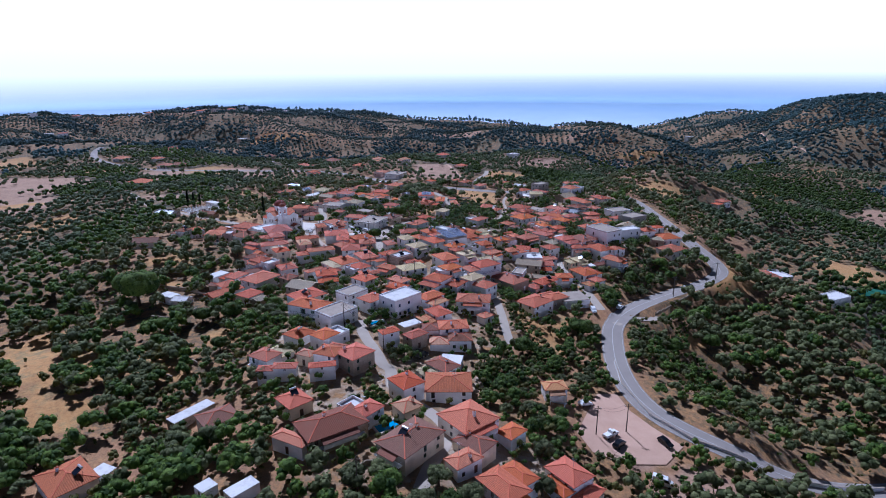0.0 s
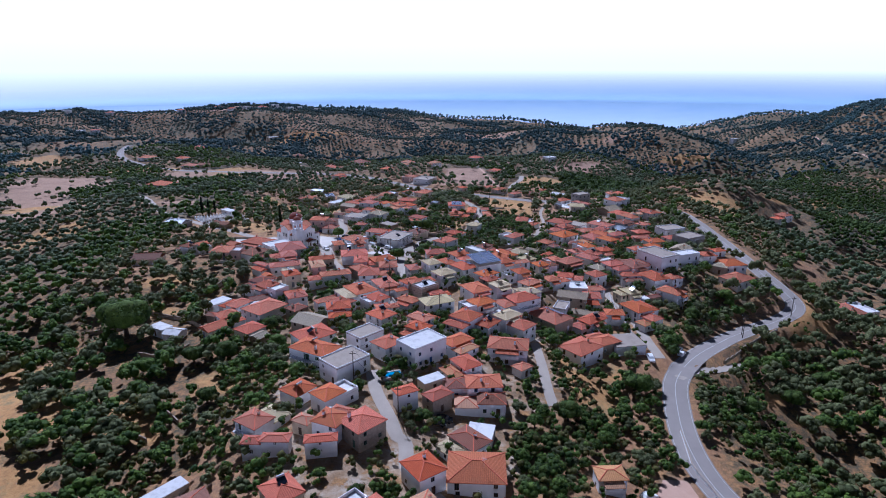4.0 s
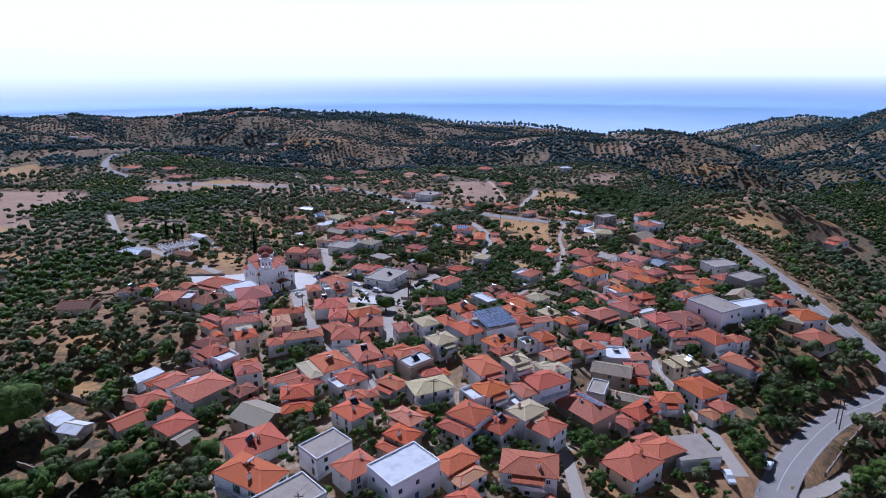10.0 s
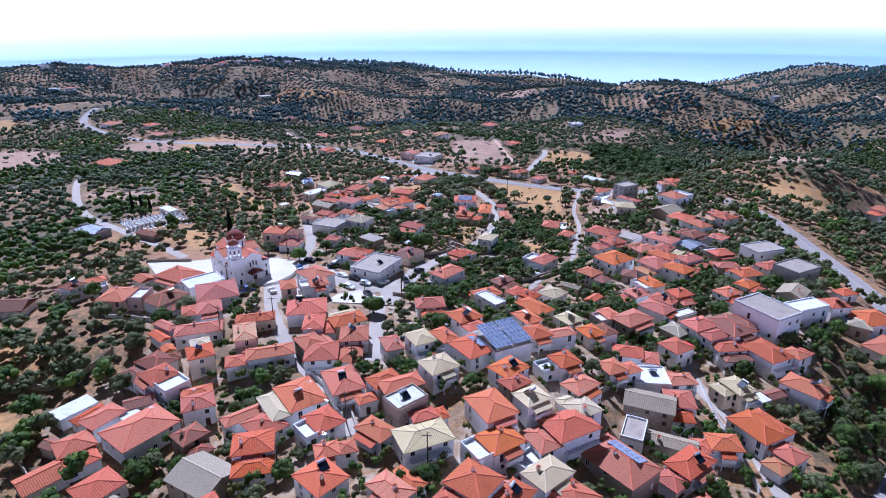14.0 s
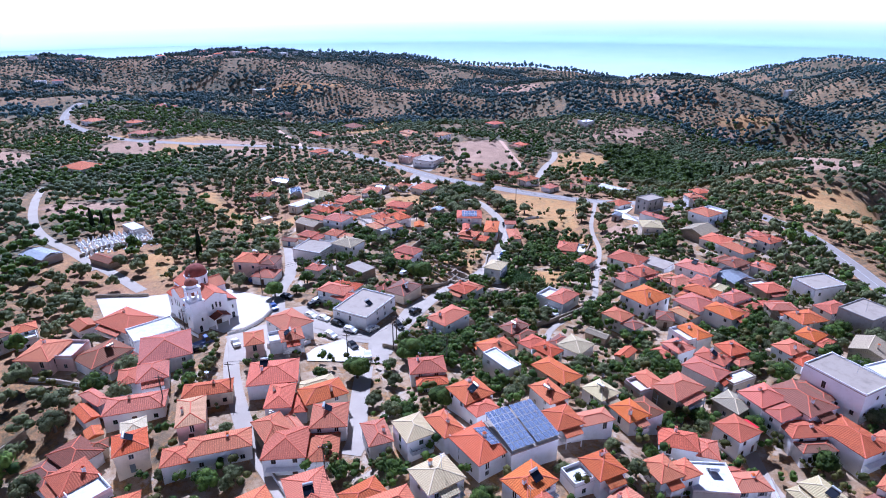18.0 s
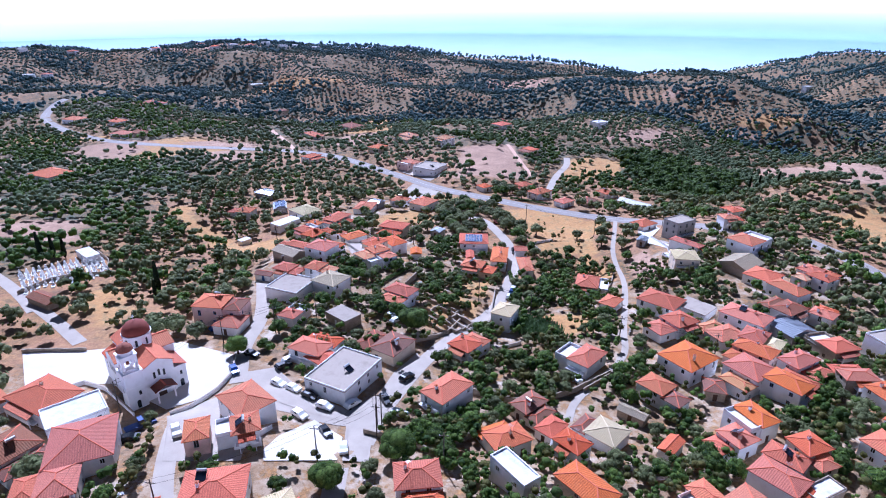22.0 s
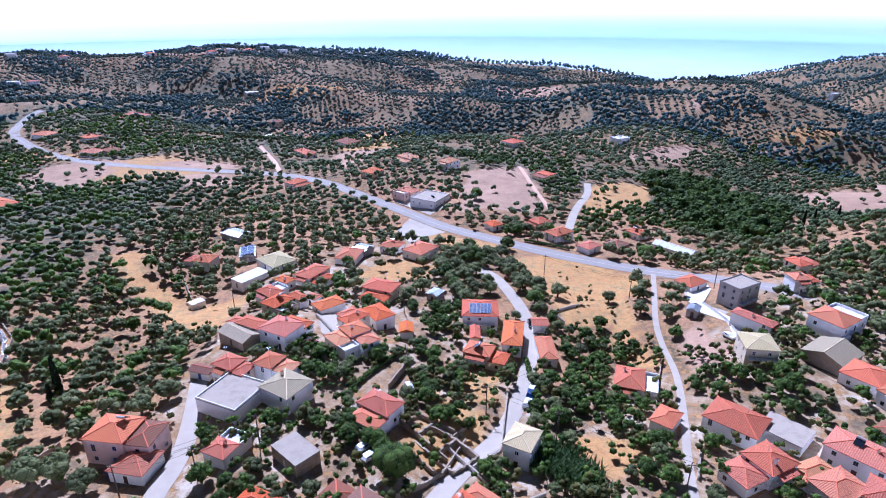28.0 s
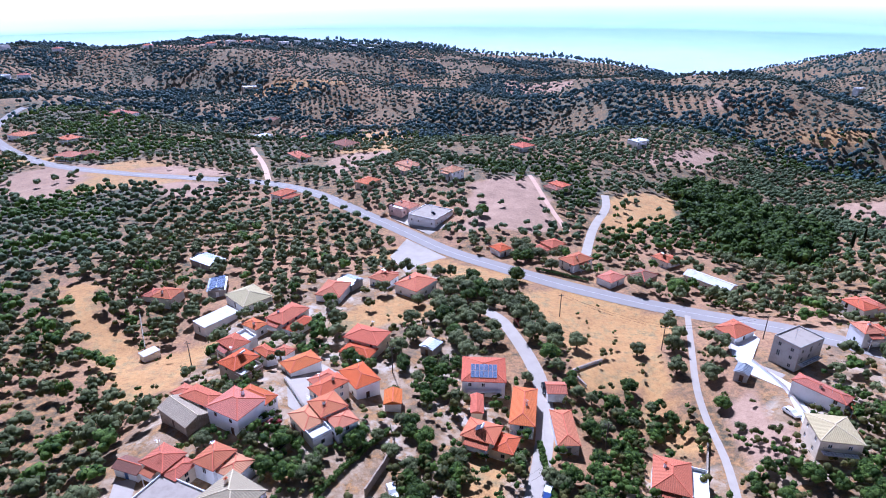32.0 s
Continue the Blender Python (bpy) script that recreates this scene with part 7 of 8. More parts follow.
def arched_window(parent, at, w=0.8, h=2.0):
    o = arch(w, h)
    i = arch(w - .2, h - .2)
    i = [(x, z + .1) for x, z in i]
    n = len(o)
    v = [(x, -.06, z) for x, z in o] + [(x, -.06, z) for x, z in i] + [(x, .02, z) for x, z in o] + [(x, .02, z) for x, z in i]
    f = [(k, (k + 1) % n, n + (k + 1) % n, n + k) for k in range(n)] + [(k, 2 * n + k, 2 * n + (k + 1) % n, (k + 1) % n) for k in range(n)] + [(n + k, n + (k + 1) % n, 3 * n + (k + 1) % n, 3 * n + k) for k in range(n)]
    fr = part("window", v, f, M["frame_white"], parent, "round-headed church window", None, at)
    part("pane", [(x, -.015, z) for x, z in i], [tuple(range(n))], M["glass"], fr)


def gable_roof(parent, x0, x1, y0, y1, z, rise, along, material="red", over=.3, label=""):
    x0, x1, y0, y1 = x0 - over, x1 + over, y0 - over, y1 + over
    if along == "y":
        m = (x0 + x1) / 2
        v = [(x0, y0, z), (m, y0, z + rise), (x1, y0, z), (x0, y1, z), (m, y1, z + rise), (x1, y1, z)]
        L, S = y1 - y0, math.hypot((x1 - x0) / 2, rise)
    else:
        m = (y0 + y1) / 2
        v = [(x0, y0, z), (x0, m, z + rise), (x0, y1, z), (x1, y0, z), (x1, m, z + rise), (x1, y1, z)]
        L, S = x1 - x0, math.hypot((y1 - y0) / 2, rise)
    v += [(a, b, c - .15) for a, b, c in v]
    f = [(0, 1, 4, 3), (1, 2, 5, 4), (6, 9, 10, 7), (7, 10, 11, 8), (0, 6, 7, 1), (1, 7, 8, 2), (3, 4, 10, 9), (4, 5, 11, 10), (0, 3, 9, 6), (2, 8, 11, 5)]
    uv = [(0, 0), (0, S), (L, S), (L, 0), (0, S), (0, 0), (L, 0), (L, S)] + [(0, 0)] * 32
    r = part("roof", v, f, M[material], parent, label, uv)
    b = Build()
    strip(b, v[1], v[4], .2)
    b.part("ridge_tiles", M["cap"], r)


def dome(parent, x, y, z, r, name="dome", ribs=8):
    b = Build()
    b.tube([(x, y, z + r * .95 * math.sin(a), max(r * math.cos(a), .05)) for a in np.linspace(0, math.pi / 2, 9)], 20)
    d = b.part(name, M["dome"], parent, "dark red tiled dome", None, True)
    Build().bar((x, y, z + r * .9), (x, y, z + r * .95 + 1.3), .05).bar((x - .35, y, z + r * .95 + .85), (x + .35, y, z + r * .95 + .85), .05).part("cross", M["steel"], d)


def church(x, y, turn):
    """Whitewashed domed village church with a bell tower at one front corner and a pillared porch; the front looks along -y."""
    z = min(gz(x, y), gz(x + 4, y - 6))
    c = tagged(new("church"), "white domed village church with red tiled roofs and bell tower", "church")
    c.matrix_basis = pose(x, y, z, 0, 0, turn)
    W = M["white"]

    def wall_box(x0, x1, y0, y1, h, gable=None, rise=0.0):
        b = Build().box(x0, y0, -1.2, x1, y1, h)
        if gable == "y":
            m = (x0 + x1) / 2
            b.add([(x0, y0, h), (x1, y0, h), (m, y0, h + rise), (x0, y1, h), (x1, y1, h), (m, y1, h + rise)], [(0, 1, 2), (5, 4, 3), (0, 2, 5, 3), (1, 4, 5, 2)])
        elif gable == "x":
            m = (y0 + y1) / 2
            b.add([(x0, y0, h), (x0, y1, h), (x0, m, h + rise), (x1, y0, h), (x1, y1, h), (x1, m, h + rise)], [(1, 0, 2), (3, 4, 5), (0, 3, 5, 2), (1, 2, 5, 4)])
        return b.part("wall", W, c)

    wall_box(-3.4, 3.4, 0, 20, 8.6, "y", 1.7)
    gable_roof(c, -3.4, 3.4, 0, 20, 8.65, 1.8, "y")
    wall_box(-6.6, 6.6, 7.5, 14.5, 8.4, "x", 1.7)
    gable_roof(c, -6.6, 6.6, 7.5, 14.5, 8.45, 1.8, "x")
    for s in (-1, 1):
        for y0, y1 in ((0.4, 7.3), (14.7, 19)):
            a, b = sorted((s * 3.41, s * 6.2))
            wall_box(a, b, y0, y1, 5.9)
            lo, hi = (s * 6.5, s * 3.42)
            v = [(lo, y0 - .3, 5.95), (lo, y1 + .15, 5.95), (hi, y1 + .15, 7.4), (hi, y0 - .3, 7.4)]
            v += [(p, q, r - .15) for p, q, r in v]
            f = [(0, 1, 2, 3) if s < 0 else (3, 2, 1, 0), (4, 7, 6, 5), (0, 4, 5, 1), (1, 5, 6, 2), (2, 6, 7, 3), (3, 7, 4, 0)]
            part("roof", v, f, M["red"], c, "", [(0, 0), (7, 0), (7, 3), (0, 3)] + [(0, 0)] * 20)
    # drum and dome
    dr = Build()
    dr.tube([(0, 11, 8.6, 3.0), (0, 11, 12.4, 3.0)], 16).part("drum", W, c)
    Build().tube([(0, 11, 12.4, 3.0), (0, 11, 12.45, 3.35), (0, 11, 12.7, 3.35), (0, 11, 12.75, 3.0)], 16).part("cornice", W, c)
    for k in range(8):
        a = k * 45 + 22.5
        arched_window(c, pose(3.0 * math.sin(radians(a)), 11 - 3.0 * math.cos(radians(a)), 9.9, 0, 0, a), .75, 2.0)
    dome(c, 0, 11, 12.72, 3.15)
    # bell tower
    Build().box(-7.6, -1.0, -1.2, -3.6, 3.0, 9.3).part("tower", W, c)
    Build().box(-7.8, -1.2, 9.3, -3.4, 3.2, 9.6).box(-7.7, -1.1, 5.6, -3.5, 3.1, 5.75).part("cornice", W, c)
    bell = Build()
    for px in (-7.3, -4.5):
        for py in (-.7, 2.1):
            bell.box(px, py, 9.6, px + .6, py + .6, 12.6)
    bell.box(-7.3, -.7, 12.6, -3.9, 2.7, 13.5).box(-7.3, -.7, 9.6, -3.9, 2.7, 10.3)
    bell.part("belfry", W, c)
    Build().tube([(-5.6, 1.0, 10.9, .45), (-5.6, 1.0, 11.5, .28), (-5.6, 1.0, 11.9, .1)], 10).part("bell", M["rust"], c)
    Build().box(-7.5, -.9, 13.5, -3.7, 2.9, 13.75).part("cornice", W, c)
    Build().tube([(-5.6, -.72, 12.75, .0), (-5.6, -.72, 12.76, .0)], 6).part("clock", M["frame_grey"], c)
    Build().tube([(-5.6, 1.0, 13.75, 1.55), (-5.6, 1.0, 14.6, 1.55)], 12).part("lantern", W, c)
    dome(c, -5.6, 1.0, 14.6, 1.75)
    # porch
    for px in (-1.9, 1.9):
        Build().tube([(px, -2.6, -.6, .24), (px, -2.6, .1, .2), (px, -2.6, 3.0, .18), (px, -2.6, 3.2, .28)], 10).part("column", W, c)
    Build().box(-2.2, -2.9, 3.2, 2.2, 0.0, 3.5).part("lintel", W, c)
    gable_roof(c, -2.2, 2.2, -2.9, -.1, 3.52, 1.0, "y", "dome", .3, "dark red porch roof")
    for k in range(4):
        Build().box(-2.6 - k * .32, -3.3 - k * .34, -.17 * (k + 1) - .3, 2.6 + k * .32, -.05, -.17 * k).part("step", M["marble"], c)
    d = part("door", [(p, -.05, q) for p, q in arch(1.8, 2.9)], [tuple(range(len(arch(1.8, 2.9))))], M["door"], c, "tall arched wooden church door")
    # windows
    for px in (-1.1, 0, 1.1):
        arched_window(c, pose(px, -.02, 5.2 + .4 * (px == 0)), .7, 1.9)
    for px in (-4.9, 4.9):
        arched_window(c, pose(px, .38 if px > 0 else -1.02, 3.3), .7, 1.3)
    arched_window(c, pose(-5.6, -1.02, .1), 1.0, 2.2)
    arched_window(c, pose(4.8, .38, .1), 1.1, 2.2)
    for yy in (4.6, 16.6):
        arched_window(c, pose(-6.22, yy, 2.4, 0, 0, -90), .9, 2.2)
        arched_window(c, pose(6.22, yy, 2.4, 0, 0, 90), .9, 2.2)
    for yy in (9.6, 11, 12.4):
        arched_window(c, pose(-6.62, yy, 4.4, 0, 0, -90), .75, 2.1)
        arched_window(c, pose(6.62, yy, 4.4, 0, 0, 90), .75, 2.1)
    arched_window(c, pose(-6.62, 11, .1, 0, 0, -90), 1.2, 2.4)
    arched_window(c, pose(-7.62, 1.0, 4.0, 0, 0, -90), .8, 1.2)


church(-80.3, 308.5, 50)
for _k in range(24):
    CLEAR.append((-80.3 - _k * .65, 308.5 + _k * .6, 8))

# ---- cemetery ----
_rng1 = random.Random(4)
_g0 = None
for _i in range(14):
    for _j in range(11):
        _u, _v = (_i + .5) / 14, (_j + .5) / 11
        _x = -170 + 18.5 * _u + 15.5 * _v + _rng1.uniform(-.25, .25)
        _y = 373.5 + 19.5 * _u - 16.5 * _v + _rng1.uniform(-.25, .25)
        if _rng1.random() < .14:
            continue
        _at = pose(_x, _y, gz(_x, _y), 0, 0, 30 + _rng1.uniform(-6, 6))
        if _g0 is None:
            _g0 = tagged(new("grave"), "white marble grave with a headstone cross", "grave", "graves in the cemetery")
            Build().box(-.55, -1.05, -.4, .55, 1.05, .35).part("grave_slab", M["marble"], _g0)
            part("headstone", [(x, y, z) for y in (.82, .98) for x, z in ((-.4, .353), (.4, .353), (.4, 1.0), (.12, 1.15), (.12, 1.35), (.3, 1.35), (.3, 1.5), (.12, 1.5), (.12, 1.75), (-.12, 1.75), (-.12, 1.5), (-.3, 1.5), (-.3, 1.35), (-.12, 1.35), (-.12, 1.15), (-.4, 1.0))],
                 [tuple(range(16)), tuple(range(31, 15, -1))] + [(k, 16 + k, 16 + (k + 1) % 16, (k + 1) % 16) for k in range(16)], M["marble"], _g0)
            _g0.matrix_basis = _at
        else:
            copy_thing(_g0, _at)
        CLEAR.append((_x, _y, 1.6))


# ---- solar canopy over the flat roof ----
def solar_canopy(x, y, turn, w, d, h, nx, ny):
    o = tagged(new("solar_canopy"), "large tilted array of blue solar panels on a steel frame", "solar panels")
    o.matrix_basis = pose(x, y, gz(x, y), 0, 0, turn)
    Build().box(-w / 2 + .3, -d / 2 + .3, -1, w / 2 - .3, d / 2 - .3, h - 1.6).part("wall", M["white"], o)
    Build().box(-w / 2, -d / 2, h - 1.597, w / 2, d / 2, h - 1.4).part("roof", M["concrete"], o)
    for px in (-w / 2 + .5, w / 2 - .5):
        for py, hh in ((-d / 2 + .4, h - .6), (d / 2 - .4, h + .6)):
            Build().box(px - .06, py - .06, h - 1.4, px + .06, py + .06, hh).part("post", M["steel"], o)
    for s in (-1, 1):
        panels_on(o, w / 2 - .3, d, h, ny, nx, 0, pose(s * w / 4, 0, h, math.degrees(math.atan(1.2 / d)), 0, 0))


solar_canopy(3.9, 254.0, 30, 10.6, 10.1, 6.6, 5, 6)


# ---- odds and ends ----
def pool(x, y, turn, w, d):
    o = tagged(new("swimming_pool"), "small blue swimming pool with a pale rim", "pool")
    o.matrix_basis = pose(x, y, gz(x, y) + .25, 0, 0, turn)
    b = Build()
    for x0, y0, x1, y1 in ((-w / 2 - .5, -d / 2 - .5, w / 2 + .5, -d / 2), (-w / 2 - .5, d / 2, w / 2 + .5, d / 2 + .5), (-w / 2 - .5, -d / 2, -w / 2, d / 2), (w / 2, -d / 2, w / 2 + .5, d / 2)):
        b.box(x0, y0, -.8, x1, y1, .25)
    b.part("rim", M["paving"], o)
    Build().box(-w / 2 + .003, -d / 2 + .003, -.8, w / 2 - .003, d / 2 - .003, .08).part("water", M["water"], o)
    CLEAR.append((x, y, max(w, d) * 0.8))


pool(-13.6, 123.5, 30, 5.5, 3.2)
pool(-21.7, 178.5, 20, 4.6, 3.0)
for _x, _y in ((-24.6, 177), (-20.2, 175.6), (-19, 180.6)):
    tree("broad", _x, _y, 0.62, 1, _x * 40)
_boat = tagged(new("boat"), "small white boat far out on the sea", "boat")
_boat.matrix_basis = pose(600, 2400, -118)
Build().box(-9, -2, -3, 9, 2, 1, .5).part("hull", M["car_white"], _boat)
Build().box(-3, -1.4, 1.003, 4, 1.4, 4, .3).part("cabin", M["car_white"], _boat)

_shed = tagged(new("greenhouse"), "long teal net-covered greenhouse beside an olive grove", "greenhouse")
_shed.matrix_basis = pose(208, 270, gz(208, 270), 0, 0, 10)
_b = Build()
for _k in range(9):
    _b.bar((-7.5 + _k * 1.9, -4, -1), (-7.5 + _k * 1.9, -4, 2.4), .06).bar((-7.5 + _k * 1.9, 4, -1), (-7.5 + _k * 1.9, 4, 2.4), .06)
_b.part("post", M["steel"], _shed)
_arc = [(-4 + 8 * k / 8, 2.4 + 1.3 * math.sin(math.pi * k / 8)) for k in range(9)]
part("cover", [(x, y, z) for x in (-8, 8) for y, z in _arc], [(k, k + 1, 10 + k, 9 + k) for k in range(8)], M["net"], _shed, "teal shade netting")

# where nothing grows: roads, buildings, yards, fields
_cell = 2.0
_rng0 = random.Random(2)
_blocked = set()


def block(x, y, r):
    n = int(r / _cell) + 1
    i0, j0 = int(x // _cell), int(y // _cell)
    for i in range(-n, n + 1):
        for j in range(-n, n + 1):
            if i * i + j * j <= (r / _cell + 0.5) ** 2:
                _blocked.add((i0 + i, j0 + j))


_tight = set()


def is_bare(x, y):
    """Free of walls and roads, but maybe close to them."""
    return (int(x // 1), int(y // 1)) not in _tight


def is_free(x, y):
    return (int(x // _cell), int(y // _cell)) not in _blocked


for _n2, _w2, _p2, _z2, _s2 in ROADS:
    for _q in finer(_p2, 2.0):
        block(_q[0], _q[1], _w2 / 2 + 0.8)
    for _q in finer(_p2, 0.8):
        for _k in np.arange(-_w2 / 2 - 0.4, _w2 / 2 + 0.5, 0.8):
            for _k2 in np.arange(-_w2 / 2 - 0.4, _w2 / 2 + 0.5, 0.8):
                _tight.add((int((_q[0] + _k) // 1), int((_q[1] + _k2) // 1)))
for _o in list(bpy.data.objects):
    if _o.parent is None and _o.name.split(".")[0] in ("house", "shed"):
        _b = [c.data for c in _o.children if c.name.startswith("wall")][0]
        _xs = [p.co.x for p in _b.vertices]
        _ys = [p.co.y for p in _b.vertices]
        _m = _o.matrix_basis
        for _i in np.arange(min(_xs), max(_xs) + 1.5, 1.8):
            for _j in np.arange(min(_ys), max(_ys) + 1.5, 1.8):
                _p = _m @ Vector((_i, _j, 0))
                block(_p.x, _p.y, 1.2)
        for _i in np.arange(min(_xs) - 0.5, max(_xs) + 0.9, 0.7):
            for _j in np.arange(min(_ys) - 0.5, max(_ys) + 0.9, 0.7):
                _p = _m @ Vector((_i, _j, 0))
                _tight.add((int(_p.x // 1), int(_p.y // 1)))
for _f in FIELDS:
    _lo, _hi = _f.min(0), _f.max(0)
    for _x in np.arange(_lo[0], _hi[0], 2.0):
        for _y in np.arange(_lo[1], _hi[1], 2.0):
            if _rng0.random() < 0.84 and inside(_f, np.array([_x]), np.array([_y]))[0]:
                block(_x, _y, 0.5)
for _f in YARDS:
    _lo, _hi = _f.min(0), _f.max(0)
    for _x in np.arange(_lo[0], _hi[0], 2.0):
        for _y in np.arange(_lo[1], _hi[1], 2.0):
            if inside(_f, np.array([_x]), np.array([_y]))[0]:
                block(_x, _y, 2.0)
                _tight.update((int(_x // 1) + a, int(_y // 1) + b) for a in (-1, 0, 1) for b in (-1, 0, 1))
for _x, _y, _r in CLEAR:
    block(_x, _y, _r)



for _x, _y, _h in ((-169.6, 385.6, 11), (-166.7, 388.2, 9), (-163, 389, 8), (-113.5, 365.5, 11), (-112, 361, 6), (150, 560, 9), (158, 566, 8), (166, 560, 9)):
    cypress(_x, _y, _h)
for _x, _y, _s, _v in ((-116, 210, 1.5, 0), (-19.8, 558, 0.6, 1), (54.5, 489, 0.75, 1), (-26, 345.5, 0.8, 0), (-70.5, 328, 0.55, 1), (-33.5, 281, 0.6, 0), (-22, 292, 0.7, 1), (-12, 268, 0.55, 0), (84, 196, .62, 1), (104, 209, .66, 0), (95, 220, .5, 1), (48.5, 189, .72, 0), (25, 169, .6, 1), (-85, 193, .62, 0), (-75, 194.5, .66, 1), (-96, 187, .6, 0), (-61, 200, .55, 1), (-97, 199, .5, 0), (82, 243.5, .55, 1), (103.5, 267, .6, 0), (105, 228, .6, 1), (-71, 171, .52, 0), (-93, 175.5, .5, 1), (125, 229, .66, 0), (124, 218, .58, 1)):
    tree("big", _x, _y, _s, _v)
    block(_x, _y, 4.5 * _s)


def patchy(x, y, s):
    return noise.noise(Vector((x / s, y / s, 3.7)))


_rng = random.Random(11)
_far = []
_made = {}
_spots = []
# near trees stand one by one: gardens in clumps, olives in rows with bare soil between
for _i in range(-42, 46):
    for _j in range(0, 116):
        _x, _y = _i * 3.8 + _rng.uniform(-1.3, 1.3), 88 + _j * 3.8 + _rng.uniform(-1.3, 1.3)
        _inside = -80 < _x < 100 and 120 < _y < 430
        _bushy = _x < -42 and _y < 235
        if not _inside and not _bushy:
            continue
        _keep = 0.58 + 1.0 * patchy(_x, _y, 16) if _bushy else 0.66 + 0.9 * patchy(_x, _y, 14)
        if is_free(_x, _y) and _rng.random() < _keep:
            _spots.append((_x, _y, _inside, _bushy))
for _i in range(-50, 50):
    for _j in range(-30, 120):
        _w = 0.35
        _u, _v = _i * 5.7 + _rng.uniform(-.8, .8), 88 + _j * 5.7 + _rng.uniform(-.8, .8)
        _x, _y = _u * math.cos(_w) - (_v - 300) * math.sin(_w), 300 + _u * math.sin(_w) + (_v - 300) * math.cos(_w)
        if not (-160 < _x < 172 and 88 < _y < 530) or (-80 < _x < 100 and 120 < _y < 430) or (_x < -42 and _y < 235):
            continue
        if is_free(_x, _y) and _rng.random() < (0.88 if _x > 60 or _y > 480 else 0.80) + 0.7 * patchy(_x, _y, 30):
            _spots.append((_x, _y, False, False))
_spots.sort(key=lambda q: abs(q[0]) * 0.6 + abs(q[1] - 300) * 0.3)
for _x, _y, _inside, _bushy in _spots:
    _pick = _rng.random()
    _size = _rng.uniform(0.7, 1.2) if _inside else _rng.uniform(1.0, 1.5)
    _key = ("broad" if _pick < 0.45 else "bush" if _pick < 0.65 else "olive") if _inside or _bushy else ("broad" if _pick < 0.14 else "bush" if _pick < 0.3 else "olive")
    if _x > 60 and _y < 330:
        _size *= 1.15
    if _bushy:
        _size *= 1.1
    elif _inside:
        _size *= 0.85
    _made[_key] = _made.get(_key, 0) + 1
    if _made[_key] <= {"olive": 290, "broad": 300, "bush": 60}[_key]:
        tree(_key, _x, _y, _size, _rng.randrange(9), _rng.uniform(0, 360))
    else:
        _far.append((_x, _y, _size, _key))


def grove(name, spots, material, label, seed, clumps=7, leaves=9, size=0.75, rx=2.3):
    """A wood of many trees too many to count: one mesh of crowns and trunks."""
    rng = random.Random(seed)
    kinds = [crown_mesh(random.Random(seed + k), rx, 2.2, 0.7, clumps, leaves, size) for k in range(8)]
    kinds = [(np.array(a), np.array(b)) for a, b in kinds]
    V, F, n = [], [], 0
    zs = ground_z(np.array([s[0] for s in spots]), np.array([s[1] for s in spots]))
    for (x, y, s), z in zip(spots, zs):
        a, b = kinds[rng.randrange(8)]
        w = rng.uniform(0, 6.283)
        c, sn = math.cos(w) * s, math.sin(w) * s
        q = np.column_stack([a[:, 0] * c - a[:, 1] * sn + x, a[:, 0] * sn + a[:, 1] * c + y, a[:, 2] * s * rng.uniform(0.85, 1.25) + z])
        V.append(q)
        F.append(b + n)
        n += len(q)
    me = bpy.data.meshes.new(name)
    V, F = np.concatenate(V), np.concatenate(F)
    me.vertices.add(len(V))
    me.vertices.foreach_set("co", V.ravel())
    me.loops.add(F.size)
    me.loops.foreach_set("vertex_index", F.ravel().astype(np.int32))
    me.polygons.add(len(F))
    me.polygons.foreach_set("loop_start", np.arange(0, F.size, 3, dtype=np.int32))
    me.polygons.foreach_set("use_smooth", [True] * len(F))
    me.materials.append(M[material])
    me.update(calc_edges=True)
    me.validate()
    return tagged(new(name, me), label, "trees", kind="stuff")


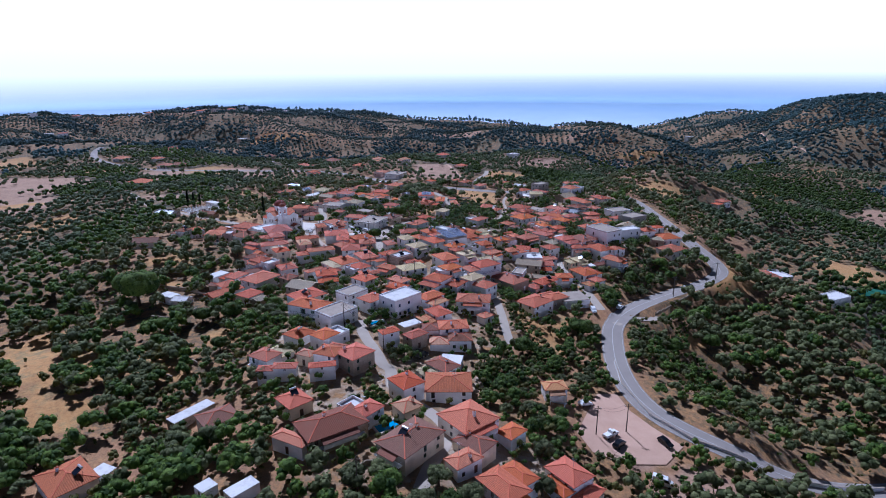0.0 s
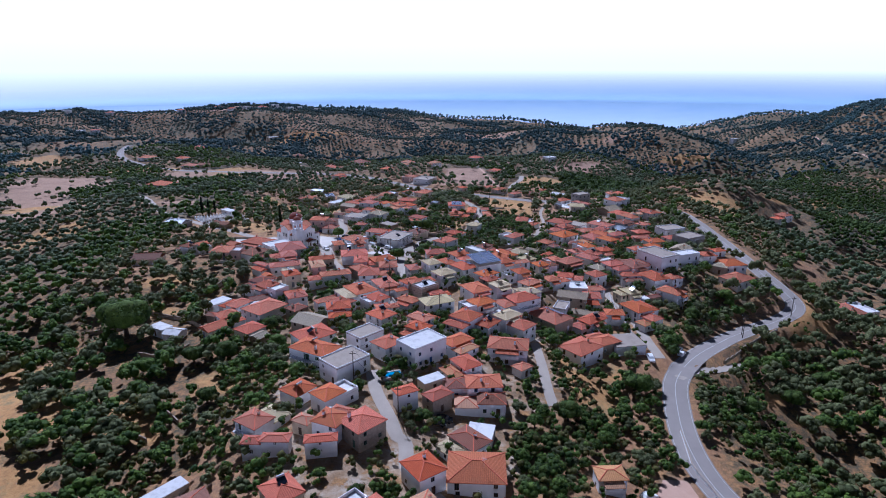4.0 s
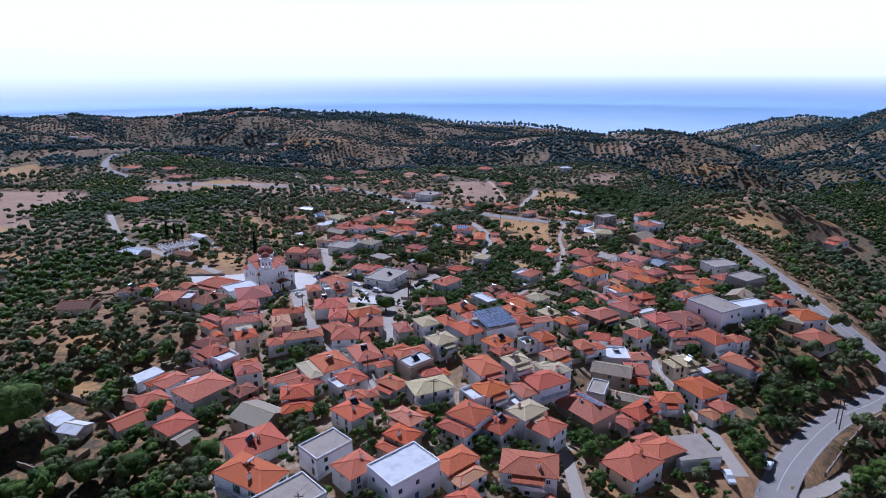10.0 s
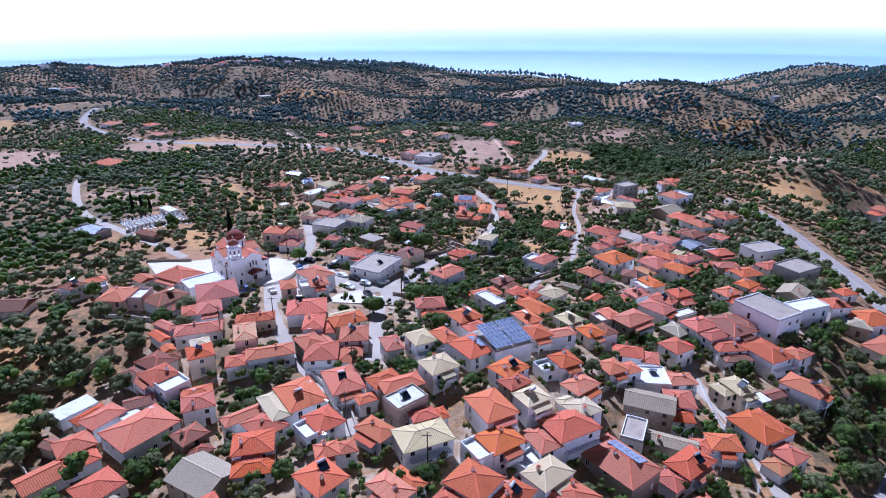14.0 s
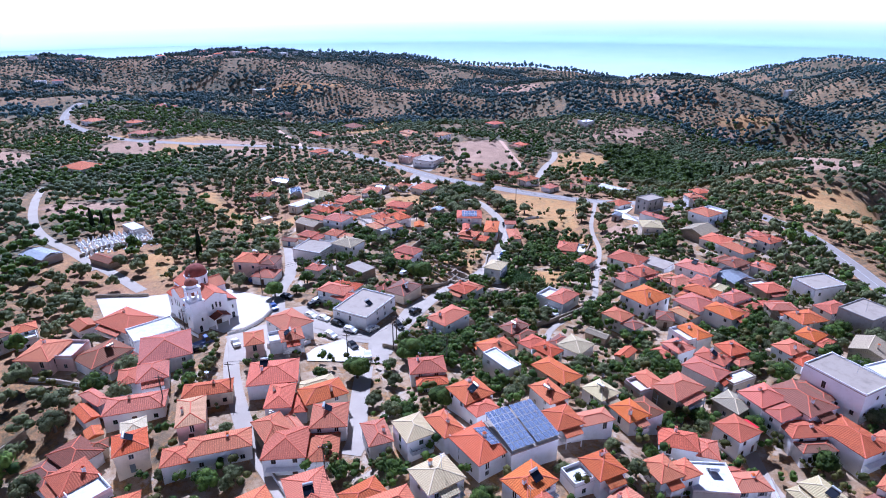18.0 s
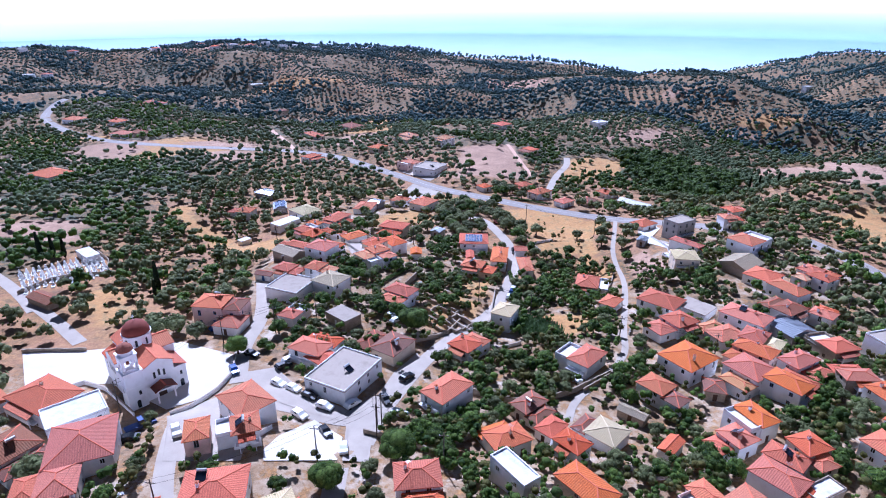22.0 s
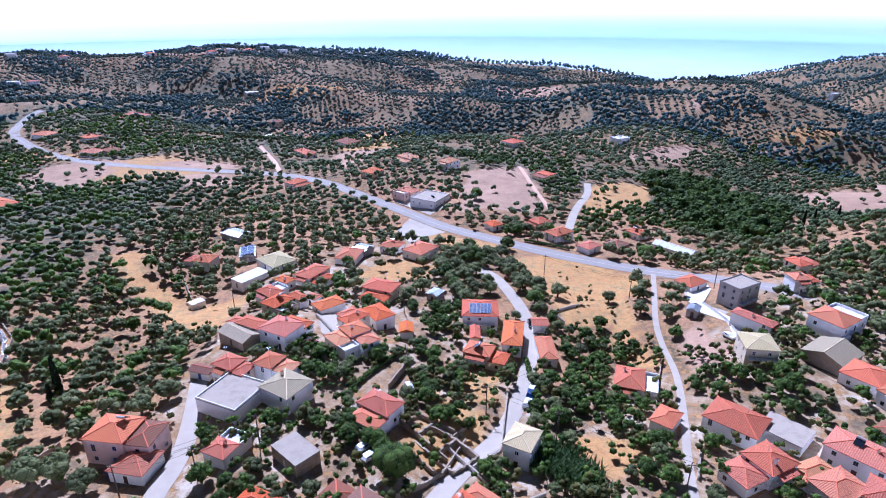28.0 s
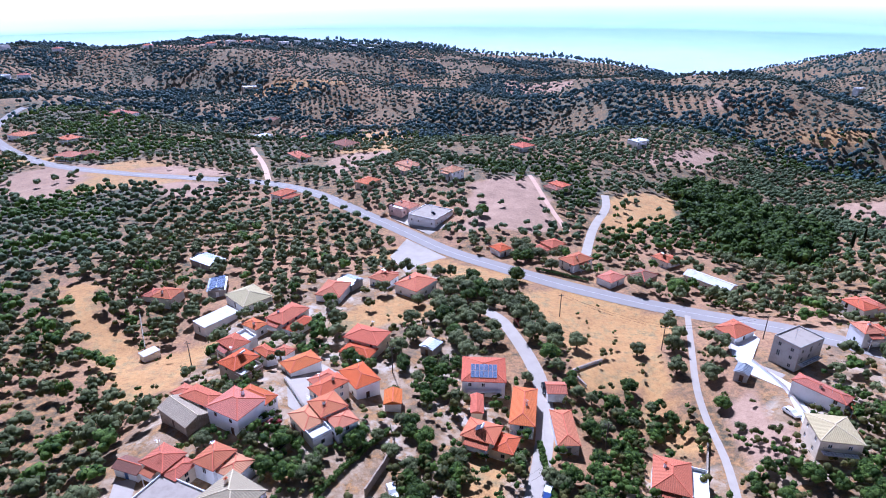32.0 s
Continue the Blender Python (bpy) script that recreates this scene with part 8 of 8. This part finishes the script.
def hill_spots(x0, x1, y0, y1, step, seed, dense, size=(0.8, 1.3), fade=0):
    """Where far trees stand, parcel by parcel: close woods, olives in rows, or scattered scrub; dense picks woods or the rest."""
    rng = random.Random(seed)
    xs, ys = np.meshgrid(np.arange(x0, x1, step), np.arange(y0, y1, step))
    xs, ys = xs.ravel(), ys.ravel()
    pi, pj = parcel(xs, ys, PARCEL)
    use, way, gap = parcel_use(pi, pj, ys), hashed(pi, pj, 5) * 1.5, 0.86 + 0.34 * hashed(pi, pj, 6)
    out, done = [], set()
    for x, y, u, w, g in zip(xs, ys, use, way, gap):
        wood = u + 0.35 * patchy(x, y, 170) < (0.34 if y < 760 else 0.42)
        if wood != dense:
            continue
        if wood:
            px, py, chance = x + rng.uniform(-.5, .5) * step, y + rng.uniform(-.5, .5) * step, 0.95
        elif u < 0.74:
            e = step * g
            a, b = round((x * math.cos(w) + y * math.sin(w)) / e) * e, round((y * math.cos(w) - x * math.sin(w)) / e) * e
            px, py = a * math.cos(w) - b * math.sin(w) + rng.uniform(-.7, .7), a * math.sin(w) + b * math.cos(w) + rng.uniform(-.7, .7)
            key = (round(a / e), round(b / e), u)
            if key in done:
                continue
            done.add(key)
            chance = 0.94 + 0.35 * patchy(x, y, 40)
        elif u < 0.93:
            px, py, chance = x + rng.uniform(-.5, .5) * step, y + rng.uniform(-.5, .5) * step, 0.66 + 0.9 * patchy(x, y, 30)
        else:
            px, py, chance = x + rng.uniform(-.5, .5) * step, y + rng.uniform(-.5, .5) * step, 0.06
        if -158 < px < 172 and 88 < py < 532:
            continue
        if abs(px) > 130 + 0.75 * max(py, 0):
            continue
        if fade and rng.random() > min(1, max(0, (880 - py) / 140 if fade < 0 else (py - 740) / 140)):
            continue
        if is_free(px, py) and rng.random() < chance:
            out.append((px, py, rng.uniform(*size)))
    return out


grove("garden_growth", [(x, y, s) for x, y, s, k in _far if k == "broad"], "broad", "dense garden trees and shrubs among the houses", 3, 6, 7, 0.4)
grove("olive_grove", [(x, y, s) for x, y, s, k in _far if k == "olive"], "olive", "olive trees in rows on dry terraces", 4, 5, 6, 0.4)
grove("scrub", [(x, y, s * 0.7) for x, y, s, k in _far if k == "bush"], "bush", "dry green bushes on stony slopes", 13, 4, 5, 0.45)
for _name, _box, _step, _seed, _big in (("western", (-430, -158, 60, 880), 5.6, 21, (0.9, 1.35)), ("eastern", (165, 470, 0, 880), 5.2, 22, (0.9, 1.35)), ("northern", (-160, 180, 526, 880), 5.4, 23, (0.85, 1.3))):
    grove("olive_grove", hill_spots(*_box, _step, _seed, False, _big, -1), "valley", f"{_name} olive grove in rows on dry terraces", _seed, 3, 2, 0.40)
    grove("valley_wood", hill_spots(*_box, _step * 0.8, _seed + 40, True, _big, -1), "broad", f"{_name} thicket of dense green trees and scrub", _seed + 1, 2, 3, 0.45)
for _box, _seed in (((-680, -430, 300, 760), 51), ((470, 690, 300, 760), 52)):
    grove("outlying_grove", hill_spots(*_box, 7.0, _seed, False, (1.2, 1.7)), "valley", "far olive grove beside the valley", _seed, 2, 2, 0.7)
    grove("outlying_wood", hill_spots(*_box, 6.6, _seed + 5, True, (1.4, 2.0)), "hazed_deepwood", "far thicket beside the valley", _seed + 1, 2, 2, 0.7)
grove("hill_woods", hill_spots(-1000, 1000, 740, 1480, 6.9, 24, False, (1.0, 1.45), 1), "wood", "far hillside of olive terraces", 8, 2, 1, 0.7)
grove("dark_woods", hill_spots(-1000, 1000, 740, 1480, 7.0, 28, True, (1.4, 2.0), 1), "hazed_deepwood", "dense dark woods in the folds of the hills", 14, 2, 1, 0.7)
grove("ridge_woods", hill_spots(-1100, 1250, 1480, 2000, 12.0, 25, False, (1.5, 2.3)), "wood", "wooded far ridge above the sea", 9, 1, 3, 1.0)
grove("ridge_thicket", hill_spots(-1100, 1250, 1480, 2000, 12.0, 35, True, (1.6, 2.4)), "hazed_deepwood", "dark woods on the far ridge", 19, 1, 3, 1.0)
grove("near_scrub", [(x, y, q) for x, y, q in hill_spots(-158, 165, -60, 88, 5.8, 26, False) + hill_spots(-158, 165, -60, 88, 5.8, 27, True)], "olive", "scrub and olive trees at the foot of the slope", 10, 3, 6, 0.5)
_steep = random.Random(27)
grove("eastern_hill_woods", [(x + _steep.uniform(-4, 4), y + _steep.uniform(-4, 4), _steep.uniform(1.2, 1.8)) for x in range(590, 1100, 8) for y in range(780, 1300, 8) if abs(x) < 130 + 0.75 * y and gz(x, y) > -6 and _steep.random() < 0.85 and is_free(x, y)], "hazed_deepwood", "steep hill covered by dark green woods", 11, 2, 3, 0.9)
# a dense wood in the gully beside the road
_rng = random.Random(33)
_gully = []
while len(_gully) < 300:
    _a, _r = _rng.uniform(0, 6.283), math.sqrt(_rng.random())
    _px, _py = 118 + 36 * _r * math.cos(_a), 610 + 70 * _r * math.sin(_a)
    if is_free(_px, _py):
        _gully.append((_px, _py, _rng.uniform(1.2, 2.0)))
grove("gully_wood", _gully, "broad", "dense dark green wood in the gully", 15, 7, 7, 0.5)
# low growth between the houses and on the terraces
_rng = random.Random(31)
_under, _dry = [], []
for _x in np.arange(-150, 165, 2.2):
    for _y in np.arange(92, 490, 2.2):
        _px, _py = _x + _rng.uniform(-1, 1), _y + _rng.uniform(-1, 1)
        _town = -75 < _px < 100 and 110 < _py < 420
        if (is_bare(_px, _py) if _town else is_free(_px, _py)) and _rng.random() < (0.48 if _town else 0.22) + 0.9 * patchy(_px, _py, 14):
            (_under if _rng.random() < (0.62 if _town else 0.3) else _dry).append((_px, _py, _rng.uniform(0.45, 1.05) if _town else _rng.uniform(0.35, 0.8)))
grove("undergrowth", _under, "broad", "low green garden shrubs and vines", 12, 2, 5, 0.4, 1.7)
grove("dry_growth", _dry, "bush", "low dry scrub and weeds on stony soil", 16, 2, 4, 0.4, 1.7)
